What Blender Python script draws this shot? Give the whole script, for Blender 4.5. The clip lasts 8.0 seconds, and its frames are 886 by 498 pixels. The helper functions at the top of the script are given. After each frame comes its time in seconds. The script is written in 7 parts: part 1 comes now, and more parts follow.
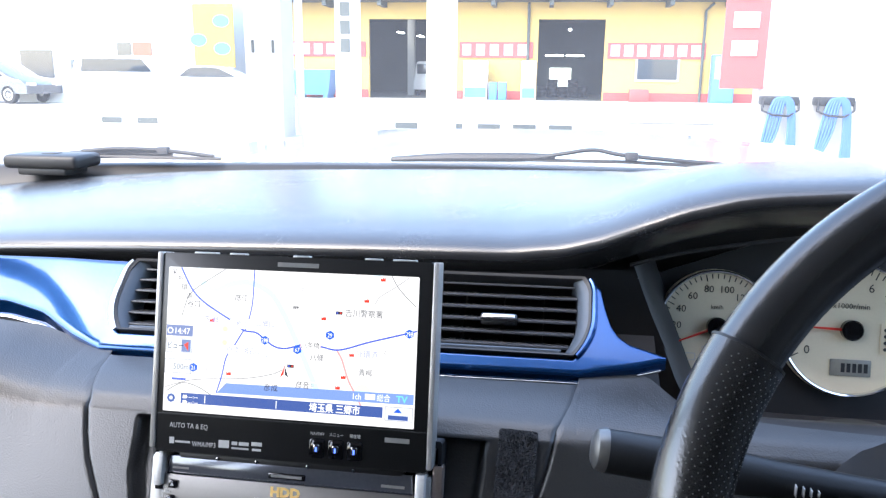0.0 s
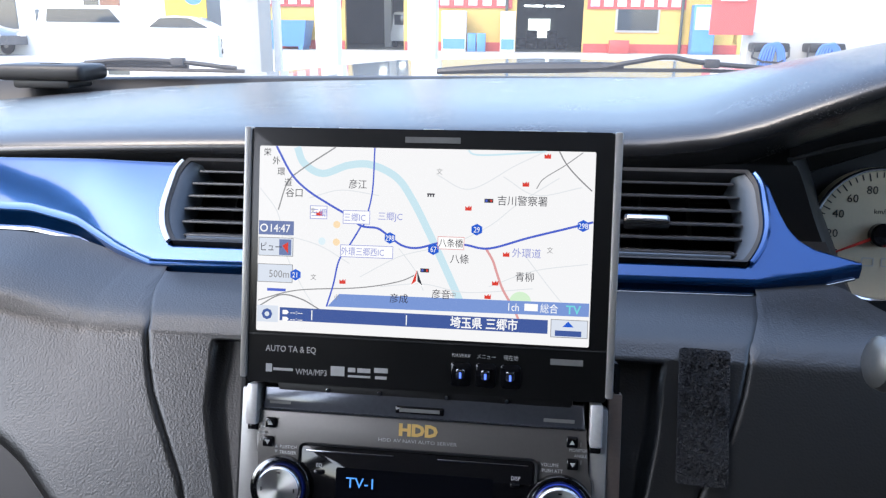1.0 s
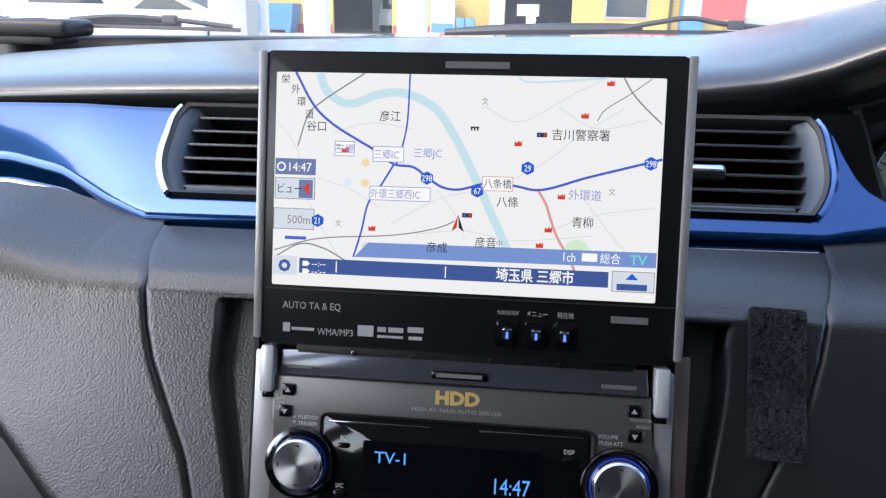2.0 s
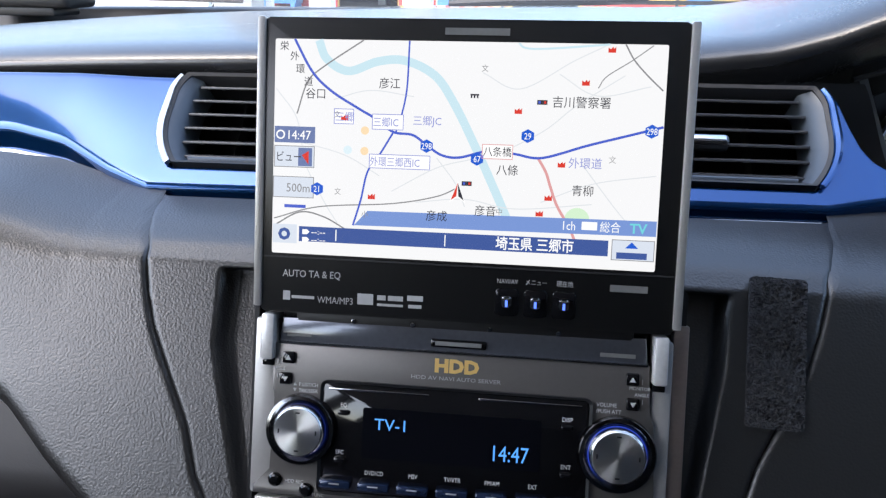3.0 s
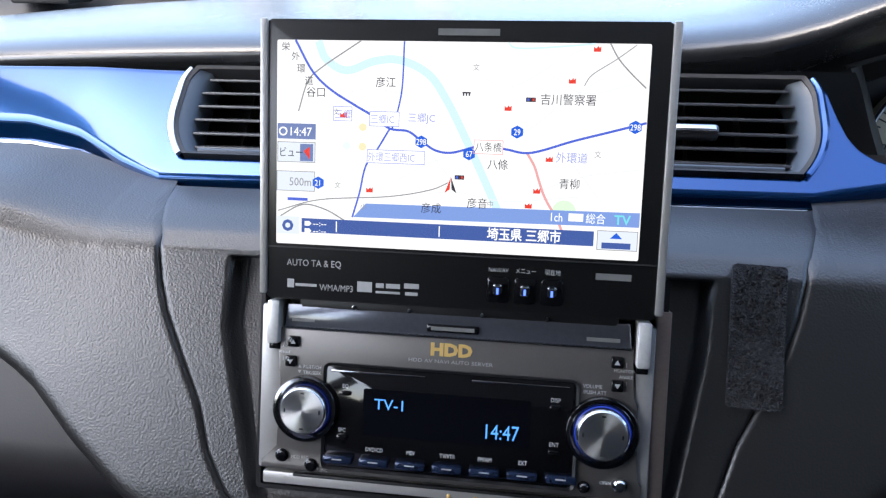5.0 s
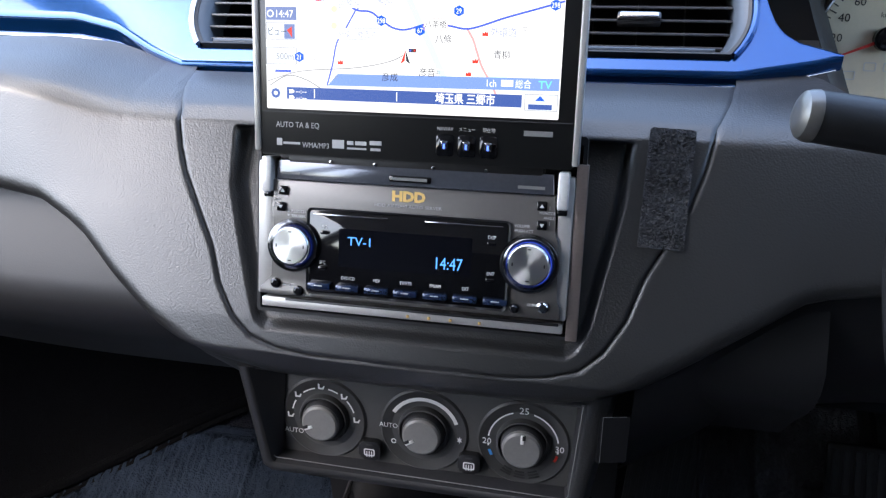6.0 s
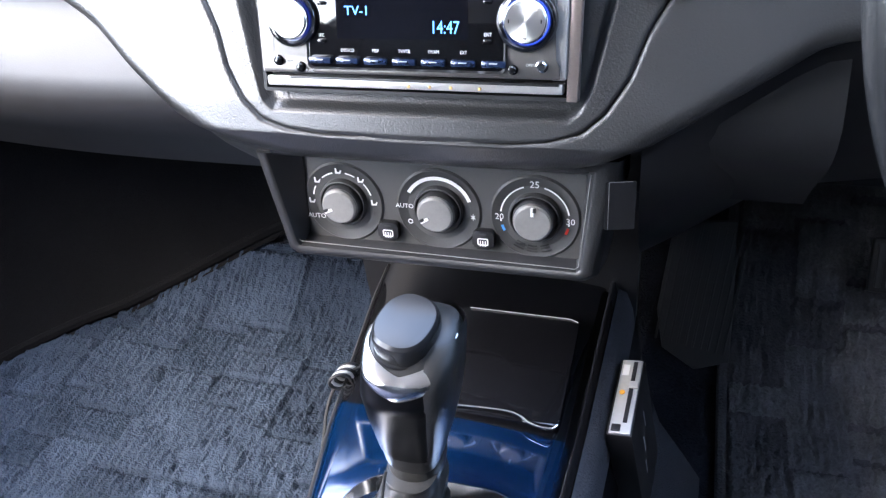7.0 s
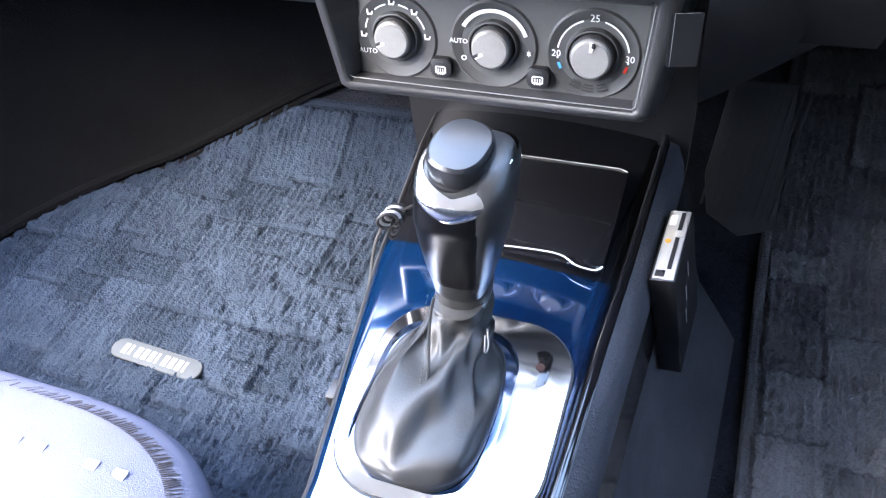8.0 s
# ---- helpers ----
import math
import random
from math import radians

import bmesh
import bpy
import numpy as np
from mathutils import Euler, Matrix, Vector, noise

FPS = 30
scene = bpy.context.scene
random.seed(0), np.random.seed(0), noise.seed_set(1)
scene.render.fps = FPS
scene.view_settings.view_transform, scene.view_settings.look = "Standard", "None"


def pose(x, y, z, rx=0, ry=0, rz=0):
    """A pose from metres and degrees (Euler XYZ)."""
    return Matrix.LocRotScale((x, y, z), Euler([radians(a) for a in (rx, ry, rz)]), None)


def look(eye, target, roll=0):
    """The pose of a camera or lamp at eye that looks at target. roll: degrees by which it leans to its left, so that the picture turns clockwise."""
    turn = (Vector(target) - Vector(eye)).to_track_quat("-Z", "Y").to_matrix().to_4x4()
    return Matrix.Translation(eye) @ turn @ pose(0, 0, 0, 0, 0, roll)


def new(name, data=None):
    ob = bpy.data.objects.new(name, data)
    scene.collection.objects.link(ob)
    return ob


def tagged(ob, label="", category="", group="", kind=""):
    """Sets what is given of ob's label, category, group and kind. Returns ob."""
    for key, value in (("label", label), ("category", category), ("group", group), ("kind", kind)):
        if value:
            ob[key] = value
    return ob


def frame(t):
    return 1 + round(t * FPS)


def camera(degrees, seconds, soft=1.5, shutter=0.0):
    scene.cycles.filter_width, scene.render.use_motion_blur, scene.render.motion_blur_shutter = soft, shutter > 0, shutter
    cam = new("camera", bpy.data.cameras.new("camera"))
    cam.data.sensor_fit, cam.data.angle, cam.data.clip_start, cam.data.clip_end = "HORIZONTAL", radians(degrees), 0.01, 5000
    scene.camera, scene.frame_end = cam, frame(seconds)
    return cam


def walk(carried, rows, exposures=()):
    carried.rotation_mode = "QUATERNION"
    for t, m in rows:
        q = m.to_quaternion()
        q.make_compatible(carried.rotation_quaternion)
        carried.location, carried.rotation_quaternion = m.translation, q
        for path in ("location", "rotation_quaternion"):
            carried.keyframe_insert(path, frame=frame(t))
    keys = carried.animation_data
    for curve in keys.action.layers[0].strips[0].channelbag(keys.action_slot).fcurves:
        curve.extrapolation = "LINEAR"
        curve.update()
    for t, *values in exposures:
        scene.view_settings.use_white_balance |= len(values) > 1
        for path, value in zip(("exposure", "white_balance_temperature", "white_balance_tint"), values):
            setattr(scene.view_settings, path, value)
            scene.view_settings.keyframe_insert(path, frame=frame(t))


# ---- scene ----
cam = camera(61.1, 8.0, soft=1.3)
PATH = [
    (0, (0.063, 0.033, 1.122), (-0.262, 1.949, 0.647), -0.2),
    (0.2, (0.044, 0.054, 1.1), (-0.265, 1.965, 0.6), 0.8),
    (0.5, (0.002, 0.078, 1.08), (-0.256, 1.966, 0.475), 1.2),
    (1, (-0.042, 0.104, 1.061), (-0.304, 1.997, 0.471), -0.2),
    (1.5, (-0.062, 0.123, 1.044), (-0.314, 2.024, 0.474), 0.0),
    (2, (-0.07, 0.137, 1.031), (-0.296, 2.023, 0.407), 0.4),
    (2.2, (-0.067, 0.137, 1.029), (-0.306, 2.015, 0.384), 0.1),
    (3.3, (-0.068, 0.136, 1.028), (-0.298, 1.999, 0.337), 0.6),
    (3.5, (-0.069, 0.135, 1.028), (-0.287, 1.998, 0.331), 0.8),
    (4, (-0.07, 0.136, 1.029), (-0.278, 1.99, 0.308), 1.1),
    (4.2, (-0.069, 0.136, 1.028), (-0.281, 1.992, 0.313), 1.0),
    (5.3, (-0.044, 0.106, 1.043), (-0.366, 1.931, 0.291), -0.7),
    (5.5, (-0.032, 0.088, 1.044), (-0.393, 1.909, 0.303), -0.9),
    (5.7, (-0.02, 0.074, 1.048), (-0.415, 1.873, 0.267), -1.4),
    (6, (0.006, 0.055, 1.034), (-0.406, 1.786, 0.12), -1.7),
    (6.2, (0.025, 0.046, 1.024), (-0.409, 1.716, 0.013), -3.7),
    (6.5, (0.044, 0.033, 1.008), (-0.469, 1.62, -0.096), -5.8),
    (7, (0.046, 0.039, 0.995), (-0.514, 1.511, -0.238), -7.6),
    (7.5, (0.043, 0.038, 0.982), (-0.544, 1.359, -0.399), -8.2),
    (8, (0.041, 0.017, 0.975), (-0.566, 1.254, -0.475), -9.1),
]
EXPO = 2.45
K = 2.0 ** -EXPO  # strength at which a lamp or screen just reaches white
STOPS = [(0.0, 0.65), (0.5, 0.25), (1.0, 0.05), (2.0, -0.05), (3.5, 0.2), (4.0, 0.3), (5.5, 0.35), (6.0, 0.7), (6.5, 1.6), (7.0, 2.3), (7.5, 2.8), (8.0, 3.05)]
walk(cam, [(t, look(eye, target, roll)) for t, eye, target, roll in PATH], [(t, EXPO + s) for t, s in STOPS])

# ---- light: afternoon sky, hazy sun from behind on the left ----
SUN_UP, SUN_ROT = 54.0, 227.0
world = bpy.data.worlds.new("sky")
scene.world = world
world.use_nodes = True
sky = world.node_tree.nodes.new("ShaderNodeTexSky")
sky.sky_type, sky.sun_disc = "NISHITA", False
sky.dust_density, sky.air_density = 2.6, 1.0
sky.sun_elevation, sky.sun_rotation = radians(SUN_UP), radians(SUN_ROT)
background = world.node_tree.nodes["Background"]
background.inputs[1].default_value = 0.15
world.node_tree.links.new(sky.outputs[0], background.inputs[0])
sun_data = bpy.data.lights.new("sun", "SUN")
sun_data.energy, sun_data.angle, sun_data.color = 0.05, radians(20), (1.0, 0.97, 0.93)
sun = new("sun", sun_data)
a, e = radians(SUN_ROT), radians(SUN_UP)
sun_from = Vector((math.sin(a) * math.cos(e), math.cos(a) * math.cos(e), math.sin(e)))
sun.matrix_basis = look(sun_from * 60, (0, 0, 0))

# ---- materials ----
def shader(name):
    mat = bpy.data.materials.new(name)
    mat.use_nodes = True
    return mat, mat.node_tree, mat.node_tree.nodes["Principled BSDF"]


def surface(name, color, rough=0.5, metal=0.0, coat=0.0, spec=0.5, vary=0.12, grain=0.0, grain_scale=500.0, relief=0.3, wear_scale=14.0, kind="noise", rough_vary=0.08, detail=3.0):
    """A procedural surface: colour and gloss vary at two scales, with a fine relief."""
    mat, tree, bsdf = shader(name)
    add, link = tree.nodes.new, tree.links.new
    coords = add("ShaderNodeTexCoord")
    big, small = add("ShaderNodeTexNoise"), add("ShaderNodeTexNoise")
    big.inputs["Scale"].default_value, big.inputs["Detail"].default_value = wear_scale, 4.0
    small.inputs["Scale"].default_value, small.inputs["Detail"].default_value = max(grain_scale, 60.0), detail
    link(coords.outputs["Object"], big.inputs["Vector"])
    link(coords.outputs["Object"], small.inputs["Vector"])
    blend = add("ShaderNodeMath")
    blend.operation = "MULTIPLY_ADD"
    blend.inputs[1].default_value = 0.6
    link(big.outputs["Fac"], blend.inputs[0])
    half = add("ShaderNodeMath")
    half.operation = "MULTIPLY"
    half.inputs[1].default_value = 0.4
    link(small.outputs["Fac"], half.inputs[0])
    link(half.outputs[0], blend.inputs[2])
    ramp = add("ShaderNodeValToRGB")
    ramp.color_ramp.elements[0].position, ramp.color_ramp.elements[1].position = 0.3, 0.7
    ramp.color_ramp.elements[0].color = (*[c * (1 - vary) for c in color], 1)
    ramp.color_ramp.elements[1].color = (*[min(1, c * (1 + vary)) for c in color], 1)
    link(blend.outputs[0], ramp.inputs[0])
    link(ramp.outputs[0], bsdf.inputs["Base Color"])
    gloss = add("ShaderNodeMapRange")
    gloss.inputs["To Min"].default_value, gloss.inputs["To Max"].default_value = max(0.02, rough - rough_vary), min(1, rough + rough_vary)
    link(blend.outputs[0], gloss.inputs["Value"])
    link(gloss.outputs[0], bsdf.inputs["Roughness"])
    bsdf.inputs["Metallic"].default_value = metal
    bsdf.inputs["Specular IOR Level"].default_value = spec
    bsdf.inputs["Coat Weight"].default_value = coat
    bsdf.inputs["Coat Roughness"].default_value = 0.05
    if grain:
        bump = add("ShaderNodeBump")
        bump.inputs["Strength"].default_value, bump.inputs["Distance"].default_value = relief, grain
        if kind == "leather":
            cells = add("ShaderNodeTexVoronoi")
            cells.feature = "SMOOTH_F1"
            cells.inputs["Scale"].default_value = grain_scale
            cells.inputs["Randomness"].default_value = 1.0
            link(coords.outputs["Object"], cells.inputs["Vector"])
            flip = add("ShaderNodeMath")
            flip.operation = "SUBTRACT"
            flip.inputs[0].default_value = 1.0
            link(cells.outputs["Distance"], flip.inputs[1])
            link(flip.outputs[0], bump.inputs["Height"])
        else:
            link(small.outputs["Fac"], bump.inputs["Height"])
        link(bump.outputs[0], bsdf.inputs["Normal"])
    return mat


def glowing(name, color, strength):
    mat, tree, bsdf = shader(name)
    bsdf.inputs["Base Color"].default_value = (0.01, 0.01, 0.012, 1)
    bsdf.inputs["Roughness"].default_value = 0.25
    bsdf.inputs["Emission Color"].default_value = (*color, 1)
    bsdf.inputs["Emission Strength"].default_value = strength
    return mat


def glass(name, tint=(0.96, 0.98, 0.97), haze=0.0):
    """A thin pane: clear, with a mirror gloss by Fresnel and a milky film that lays haze over the view."""
    mat = bpy.data.materials.new(name)
    mat.use_nodes = True
    tree = mat.node_tree
    tree.nodes.remove(tree.nodes["Principled BSDF"])
    clear, gloss, mix, fresnel = [tree.nodes.new("ShaderNode" + k) for k in ("BsdfTransparent", "BsdfGlossy", "MixShader", "Fresnel")]
    clear.inputs[0].default_value = (*tint, 1)
    gloss.inputs["Roughness"].default_value = 0.01
    fresnel.inputs[0].default_value = 1.3
    tree.links.new(fresnel.outputs[0], mix.inputs[0])
    tree.links.new(clear.outputs[0], mix.inputs[1])
    tree.links.new(gloss.outputs[0], mix.inputs[2])
    if haze:
        film, over, coords, spots, amount = [tree.nodes.new("ShaderNode" + k) for k in ("BsdfTranslucent", "MixShader", "TexCoord", "TexNoise", "MapRange")]
        film.inputs[0].default_value = (0.9, 0.9, 0.9, 1)
        spots.inputs["Scale"].default_value, spots.inputs["Detail"].default_value = 6.0, 6.0
        amount.inputs["To Min"].default_value, amount.inputs["To Max"].default_value = haze * 0.6, haze * 1.4
        tree.links.new(coords.outputs["Object"], spots.inputs["Vector"])
        tree.links.new(spots.outputs["Fac"], amount.inputs["Value"])
        tree.links.new(amount.outputs[0], over.inputs[0])
        tree.links.new(mix.outputs[0], over.inputs[1])
        tree.links.new(film.outputs[0], over.inputs[2])
        mix = over
    tree.links.new(mix.outputs[0], tree.nodes["Material Output"].inputs[0])
    return mat


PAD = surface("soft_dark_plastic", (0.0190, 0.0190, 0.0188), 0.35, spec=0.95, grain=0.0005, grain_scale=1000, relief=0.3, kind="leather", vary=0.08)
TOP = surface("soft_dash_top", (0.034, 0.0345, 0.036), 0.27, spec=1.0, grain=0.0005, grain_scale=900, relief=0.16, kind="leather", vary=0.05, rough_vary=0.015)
BLACK = surface("black_plastic", (0.012, 0.012, 0.013), 0.45, grain=0.0002, grain_scale=900, relief=0.2)
DARK = surface("dark_grey_plastic", (0.03, 0.03, 0.032), 0.5, grain=0.0002, grain_scale=900, relief=0.2)
GLOSS = surface("black_gloss_plastic", (0.006, 0.006, 0.007), 0.07, coat=0.3, rough_vary=0.04)
HOUSING = surface("satin_black_housing", (0.012, 0.012, 0.012), 0.32, rough_vary=0.05)
BLUE = surface("blue_metallic_paint", (0.005, 0.052, 0.185), 0.17, metal=0.75, coat=1.0, vary=0.06, grain_scale=2500)
BLUE.node_tree.nodes["Principled BSDF"].inputs["Coat IOR"].default_value = 1.4
# copy of the trim paint, coat IOR raised to whiten its sky reflection
BLUE_MIRROR = surface("blue_paint_boosted_reflection", (0.005, 0.055, 0.185), 0.10, metal=0.8, coat=1.0, vary=0.06, grain_scale=2500)
BLUE_MIRROR.node_tree.nodes["Principled BSDF"].inputs["Coat IOR"].default_value = 2.7
CHROME = surface("chrome", (0.75, 0.75, 0.76), 0.1, metal=1.0, vary=0.03, rough_vary=0.04)
SILVER = surface("silver_plastic", (0.50, 0.49, 0.47), 0.38, metal=0.45, vary=0.06)
STEEL = surface("brushed_aluminium", (0.72, 0.71, 0.69), 0.32, metal=1.0, vary=0.06, grain_scale=1400)
GUN = surface("gunmetal_faceplate", (0.17, 0.16, 0.15), 0.34, metal=0.6, vary=0.06)
VENT = surface("vent_grey_plastic", (0.075, 0.092, 0.115), 0.35, vary=0.06)
CARPET = surface("navy_carpet", (0.018, 0.020, 0.028), 0.95, spec=0.15, vary=0.5, grain=0.006, grain_scale=420, relief=1.0, wear_scale=25, detail=5)
MAT_BLUE = surface("navy_mat_pile", (0.021, 0.031, 0.050), 0.95, spec=0.15, vary=0.28, grain=0.004, grain_scale=420, relief=1.0, wear_scale=22, detail=5)
MAT_DARK = surface("charcoal_mat_pile", (0.10, 0.10, 0.108), 0.95, spec=0.15, vary=0.3, grain=0.004, grain_scale=420, relief=1.0, wear_scale=22, detail=5)
MAT_BLUE_HIGH = surface("navy_mat_loops", (0.030, 0.043, 0.068), 0.95, spec=0.15, vary=0.28, grain=0.004, relief=1.0, grain_scale=420, wear_scale=22, detail=5)
MAT_DARK_HIGH = surface("charcoal_mat_loops", (0.15, 0.15, 0.16), 0.95, spec=0.15, vary=0.3, grain=0.004, relief=1.0, grain_scale=420, wear_scale=22, detail=5)
FELT = surface("hook_tape", (0.05, 0.05, 0.054), 0.9, vary=0.6, grain=0.003, grain_scale=900, relief=1.0)
LEATHER = surface("boot_leather", (0.030, 0.030, 0.0298), 0.42, spec=0.4, grain=0.0004, grain_scale=900, relief=0.2, kind="leather", vary=0.15)
RIM = surface("wheel_leather", (0.017, 0.017, 0.0175), 0.24, spec=1.0, grain=0.0003, grain_scale=900, relief=0.2, kind="leather")
FABRIC = surface("lavender_seat_fabric", (0.095, 0.106, 0.158), 0.9, spec=0.2, grain=0.001, grain_scale=1100, relief=0.6, vary=0.12)
DIAL = surface("cream_dial", (0.60, 0.54, 0.40), 0.55, vary=0.04)
WHITE_INK = surface("white_print", (0.75, 0.75, 0.73), 0.5, vary=0.03)
GREY_INK = surface("grey_print", (0.48, 0.48, 0.47), 0.5, vary=0.03)
GOLD_INK = surface("gold_print", (0.85, 0.58, 0.2), 0.4, metal=0.25, vary=0.05)
BLACK_INK = surface("black_print", (0.015, 0.015, 0.015), 0.5, vary=0.03)
RED_INK = surface("red_print", (0.55, 0.03, 0.015), 0.5, vary=0.05)
BLUE_INK = surface("blue_print", (0.05, 0.25, 0.6), 0.5, vary=0.05)
CREAM_CLOTH = surface("headliner_cloth", (0.55, 0.53, 0.49), 0.95, vary=0.08, grain=0.001, grain_scale=600)
DOOR_TRIM = surface("door_trim", (0.016, 0.016, 0.018), 0.7, vary=0.1)
# the film is added to wash out the view like glare on the glass
PANE = glass("window_glass", haze=0.05)


# ---- mesh helpers ----
def link_mesh(name, mesh, mat, parent=None, label="", m=None):
    mesh.materials.append(mat)
    ob = new(name, mesh)
    if m is not None:
        ob.matrix_basis = m
    if parent is not None:
        ob.parent = parent
    return tagged(ob, label)


def part(name, bm, mat, parent=None, label="", m=None, smooth=True, angle=35):
    """Links a bmesh as one mesh object under a thing or a part; edges sharper than angle stay crisp."""
    mesh = bpy.data.meshes.new(name)
    bmesh.ops.recalc_face_normals(bm, faces=bm.faces)
    for f in bm.faces:
        f.smooth = smooth
    for ed in bm.edges:
        if len(ed.link_faces) == 2 and ed.calc_face_angle(0.0) > radians(angle):
            ed.smooth = False
    bm.to_mesh(mesh)
    bm.free()
    return link_mesh(name, mesh, mat, parent, label, m)


def sheet(name, verts, faces, mat, parent=None, label="", m=None):
    mesh = bpy.data.meshes.new(name)
    mesh.from_pydata([tuple(v) for v in verts], [], faces)
    mesh.polygons.foreach_set("use_smooth", [True] * len(mesh.polygons))
    mesh.update()
    return link_mesh(name, mesh, mat, parent, label, m)


def grid(name, rows, mat, parent=None, label="", m=None, flip=False):
    """A surface through rows of points, all of one length."""
    n = len(rows[0])
    verts = [p for row in rows for p in row]
    faces = [(i * n + j, i * n + j + 1, (i + 1) * n + j + 1, (i + 1) * n + j) for i in range(len(rows) - 1) for j in range(n - 1)]
    if flip:
        faces = [f[::-1] for f in faces]
    return sheet(name, verts, faces, mat, parent, label, m)


def thing(name, m, label, category, group="", kind=""):
    ob = new(name)
    ob.empty_display_size = 0.02
    ob.matrix_basis = m
    return tagged(ob, label, category, group, kind)


def box(x0, x1, y0, y1, z0, z1, bevel=0.0, segs=2):
    bm = bmesh.new()
    bmesh.ops.create_cube(bm, size=1.0, matrix=Matrix.Translation(((x0 + x1) / 2, (y0 + y1) / 2, (z0 + z1) / 2)) @ Matrix.Diagonal((x1 - x0, y1 - y0, z1 - z0, 1)))
    if bevel:
        bmesh.ops.bevel(bm, geom=bm.edges[:], offset=bevel, segments=segs, affect="EDGES", profile=0.5)
    return bm


def rrect(x0, x1, y0, y1, r, n=5):
    pts = []
    for cx, cy, a0 in ((x1 - r, y1 - r, 0), (x0 + r, y1 - r, 90), (x0 + r, y0 + r, 180), (x1 - r, y0 + r, 270)):
        for k in range(n + 1):
            t = radians(a0 + 90 * k / n)
            pts.append((cx + r * math.cos(t), cy + r * math.sin(t)))
    return pts


def prism(poly, z0, z1, bevel=0.0, segs=2):
    """A plate of the outline poly in x, y, from z0 to z1, its upper rim rounded."""
    bm = bmesh.new()
    low = [bm.verts.new((x, y, z0)) for x, y in poly]
    high = [bm.verts.new((x, y, z1)) for x, y in poly]
    n = len(poly)
    bm.faces.new(low[::-1])
    top = bm.faces.new(high)
    for i in range(n):
        bm.faces.new((low[i], low[(i + 1) % n], high[(i + 1) % n], high[i]))
    if bevel:
        bmesh.ops.bevel(bm, geom=list(top.edges), offset=bevel, segments=segs, affect="EDGES", profile=0.5)
    return bm


def ring(outer, inner, z0, z1, inner_z1=None):
    """A rim between two outlines of as many points."""
    bm = bmesh.new()
    n = len(outer)
    zi = z1 if inner_z1 is None else inner_z1
    loops = [[bm.verts.new((x, y, z)) for x, y in poly] for poly, z in ((outer, z0), (outer, z1), (inner, zi), (inner, z0))]
    for a, b in zip(loops, loops[1:] + loops[:1]):
        for i in range(n):
            bm.faces.new((a[i], a[(i + 1) % n], b[(i + 1) % n], b[i]))
    return bm


def lathe(profile, n=40):
    """Turns (radius, z) points round the z axis."""
    bm = bmesh.new()
    rows = []
    for r, z in profile:
        rows.append([bm.verts.new((r * math.cos(2 * math.pi * k / n), r * math.sin(2 * math.pi * k / n), z)) for k in range(n)] if r > 1e-6 else [bm.verts.new((0, 0, z))])
    for a, b in zip(rows, rows[1:]):
        for k in range(n):
            q = [a[k % len(a)], a[(k + 1) % len(a)], b[(k + 1) % len(b)], b[k % len(b)]]
            q = list(dict.fromkeys(q))
            if len(q) > 2:
                bm.faces.new(q)
    return bm


def tube(points, radius, n=10, flat=1.0, closed=False):
    """A rod along points; radius is a number or one for each point."""
    bm = bmesh.new()
    pts = [Vector(p) for p in points]
    count = len(pts)
    rad = [radius] * count if isinstance(radius, (int, float)) else list(radius)
    side = None
    rows = []
    for i, p in enumerate(pts):
        a, b = pts[(i - 1) % count if closed else max(i - 1, 0)], pts[(i + 1) % count if closed else min(i + 1, count - 1)]
        way = (b - a).normalized()
        if side is None:
            side = way.orthogonal().normalized()
        side = (side - way * side.dot(way)).normalized()
        up = way.cross(side)
        rows.append([bm.verts.new(p + (side * math.cos(2 * math.pi * k / n) + up * flat * math.sin(2 * math.pi * k / n)) * rad[i]) for k in range(n)])
    for a, b in zip(rows, rows[1:] + (rows[:1] if closed else [])):
        for k in range(n):
            bm.faces.new((a[k], a[(k + 1) % n], b[(k + 1) % n], b[k]))
    if not closed:
        bm.faces.new(rows[0][::-1])
        bm.faces.new(rows[-1])
    return bm


def loft(rows, cap=True):
    bm = bmesh.new()
    made = [[bm.verts.new(p) for p in row] for row in rows]
    n = len(rows[0])
    for a, b in zip(made, made[1:]):
        for k in range(n):
            bm.faces.new((a[k], a[(k + 1) % n], b[(k + 1) % n], b[k]))
    if cap:
        bm.faces.new(made[0][::-1])
        bm.faces.new(made[-1])
    return bm


def curve_through(points, steps=8):
    """Catmull-Rom points through those given."""
    pts = [Vector(p) for p in points]
    pts = [pts[0] * 2 - pts[1], *pts, pts[-1] * 2 - pts[-2]]
    out = []
    for i in range(1, len(pts) - 2):
        p0, p1, p2, p3 = pts[i - 1 : i + 3]
        for k in range(steps):
            t = k / steps
            out.append(0.5 * ((2 * p1) + (p2 - p0) * t + (2 * p0 - 5 * p1 + 4 * p2 - p3) * t * t + (3 * p1 - p0 - 3 * p2 + p3) * t**3))
    return out + [pts[-2]]


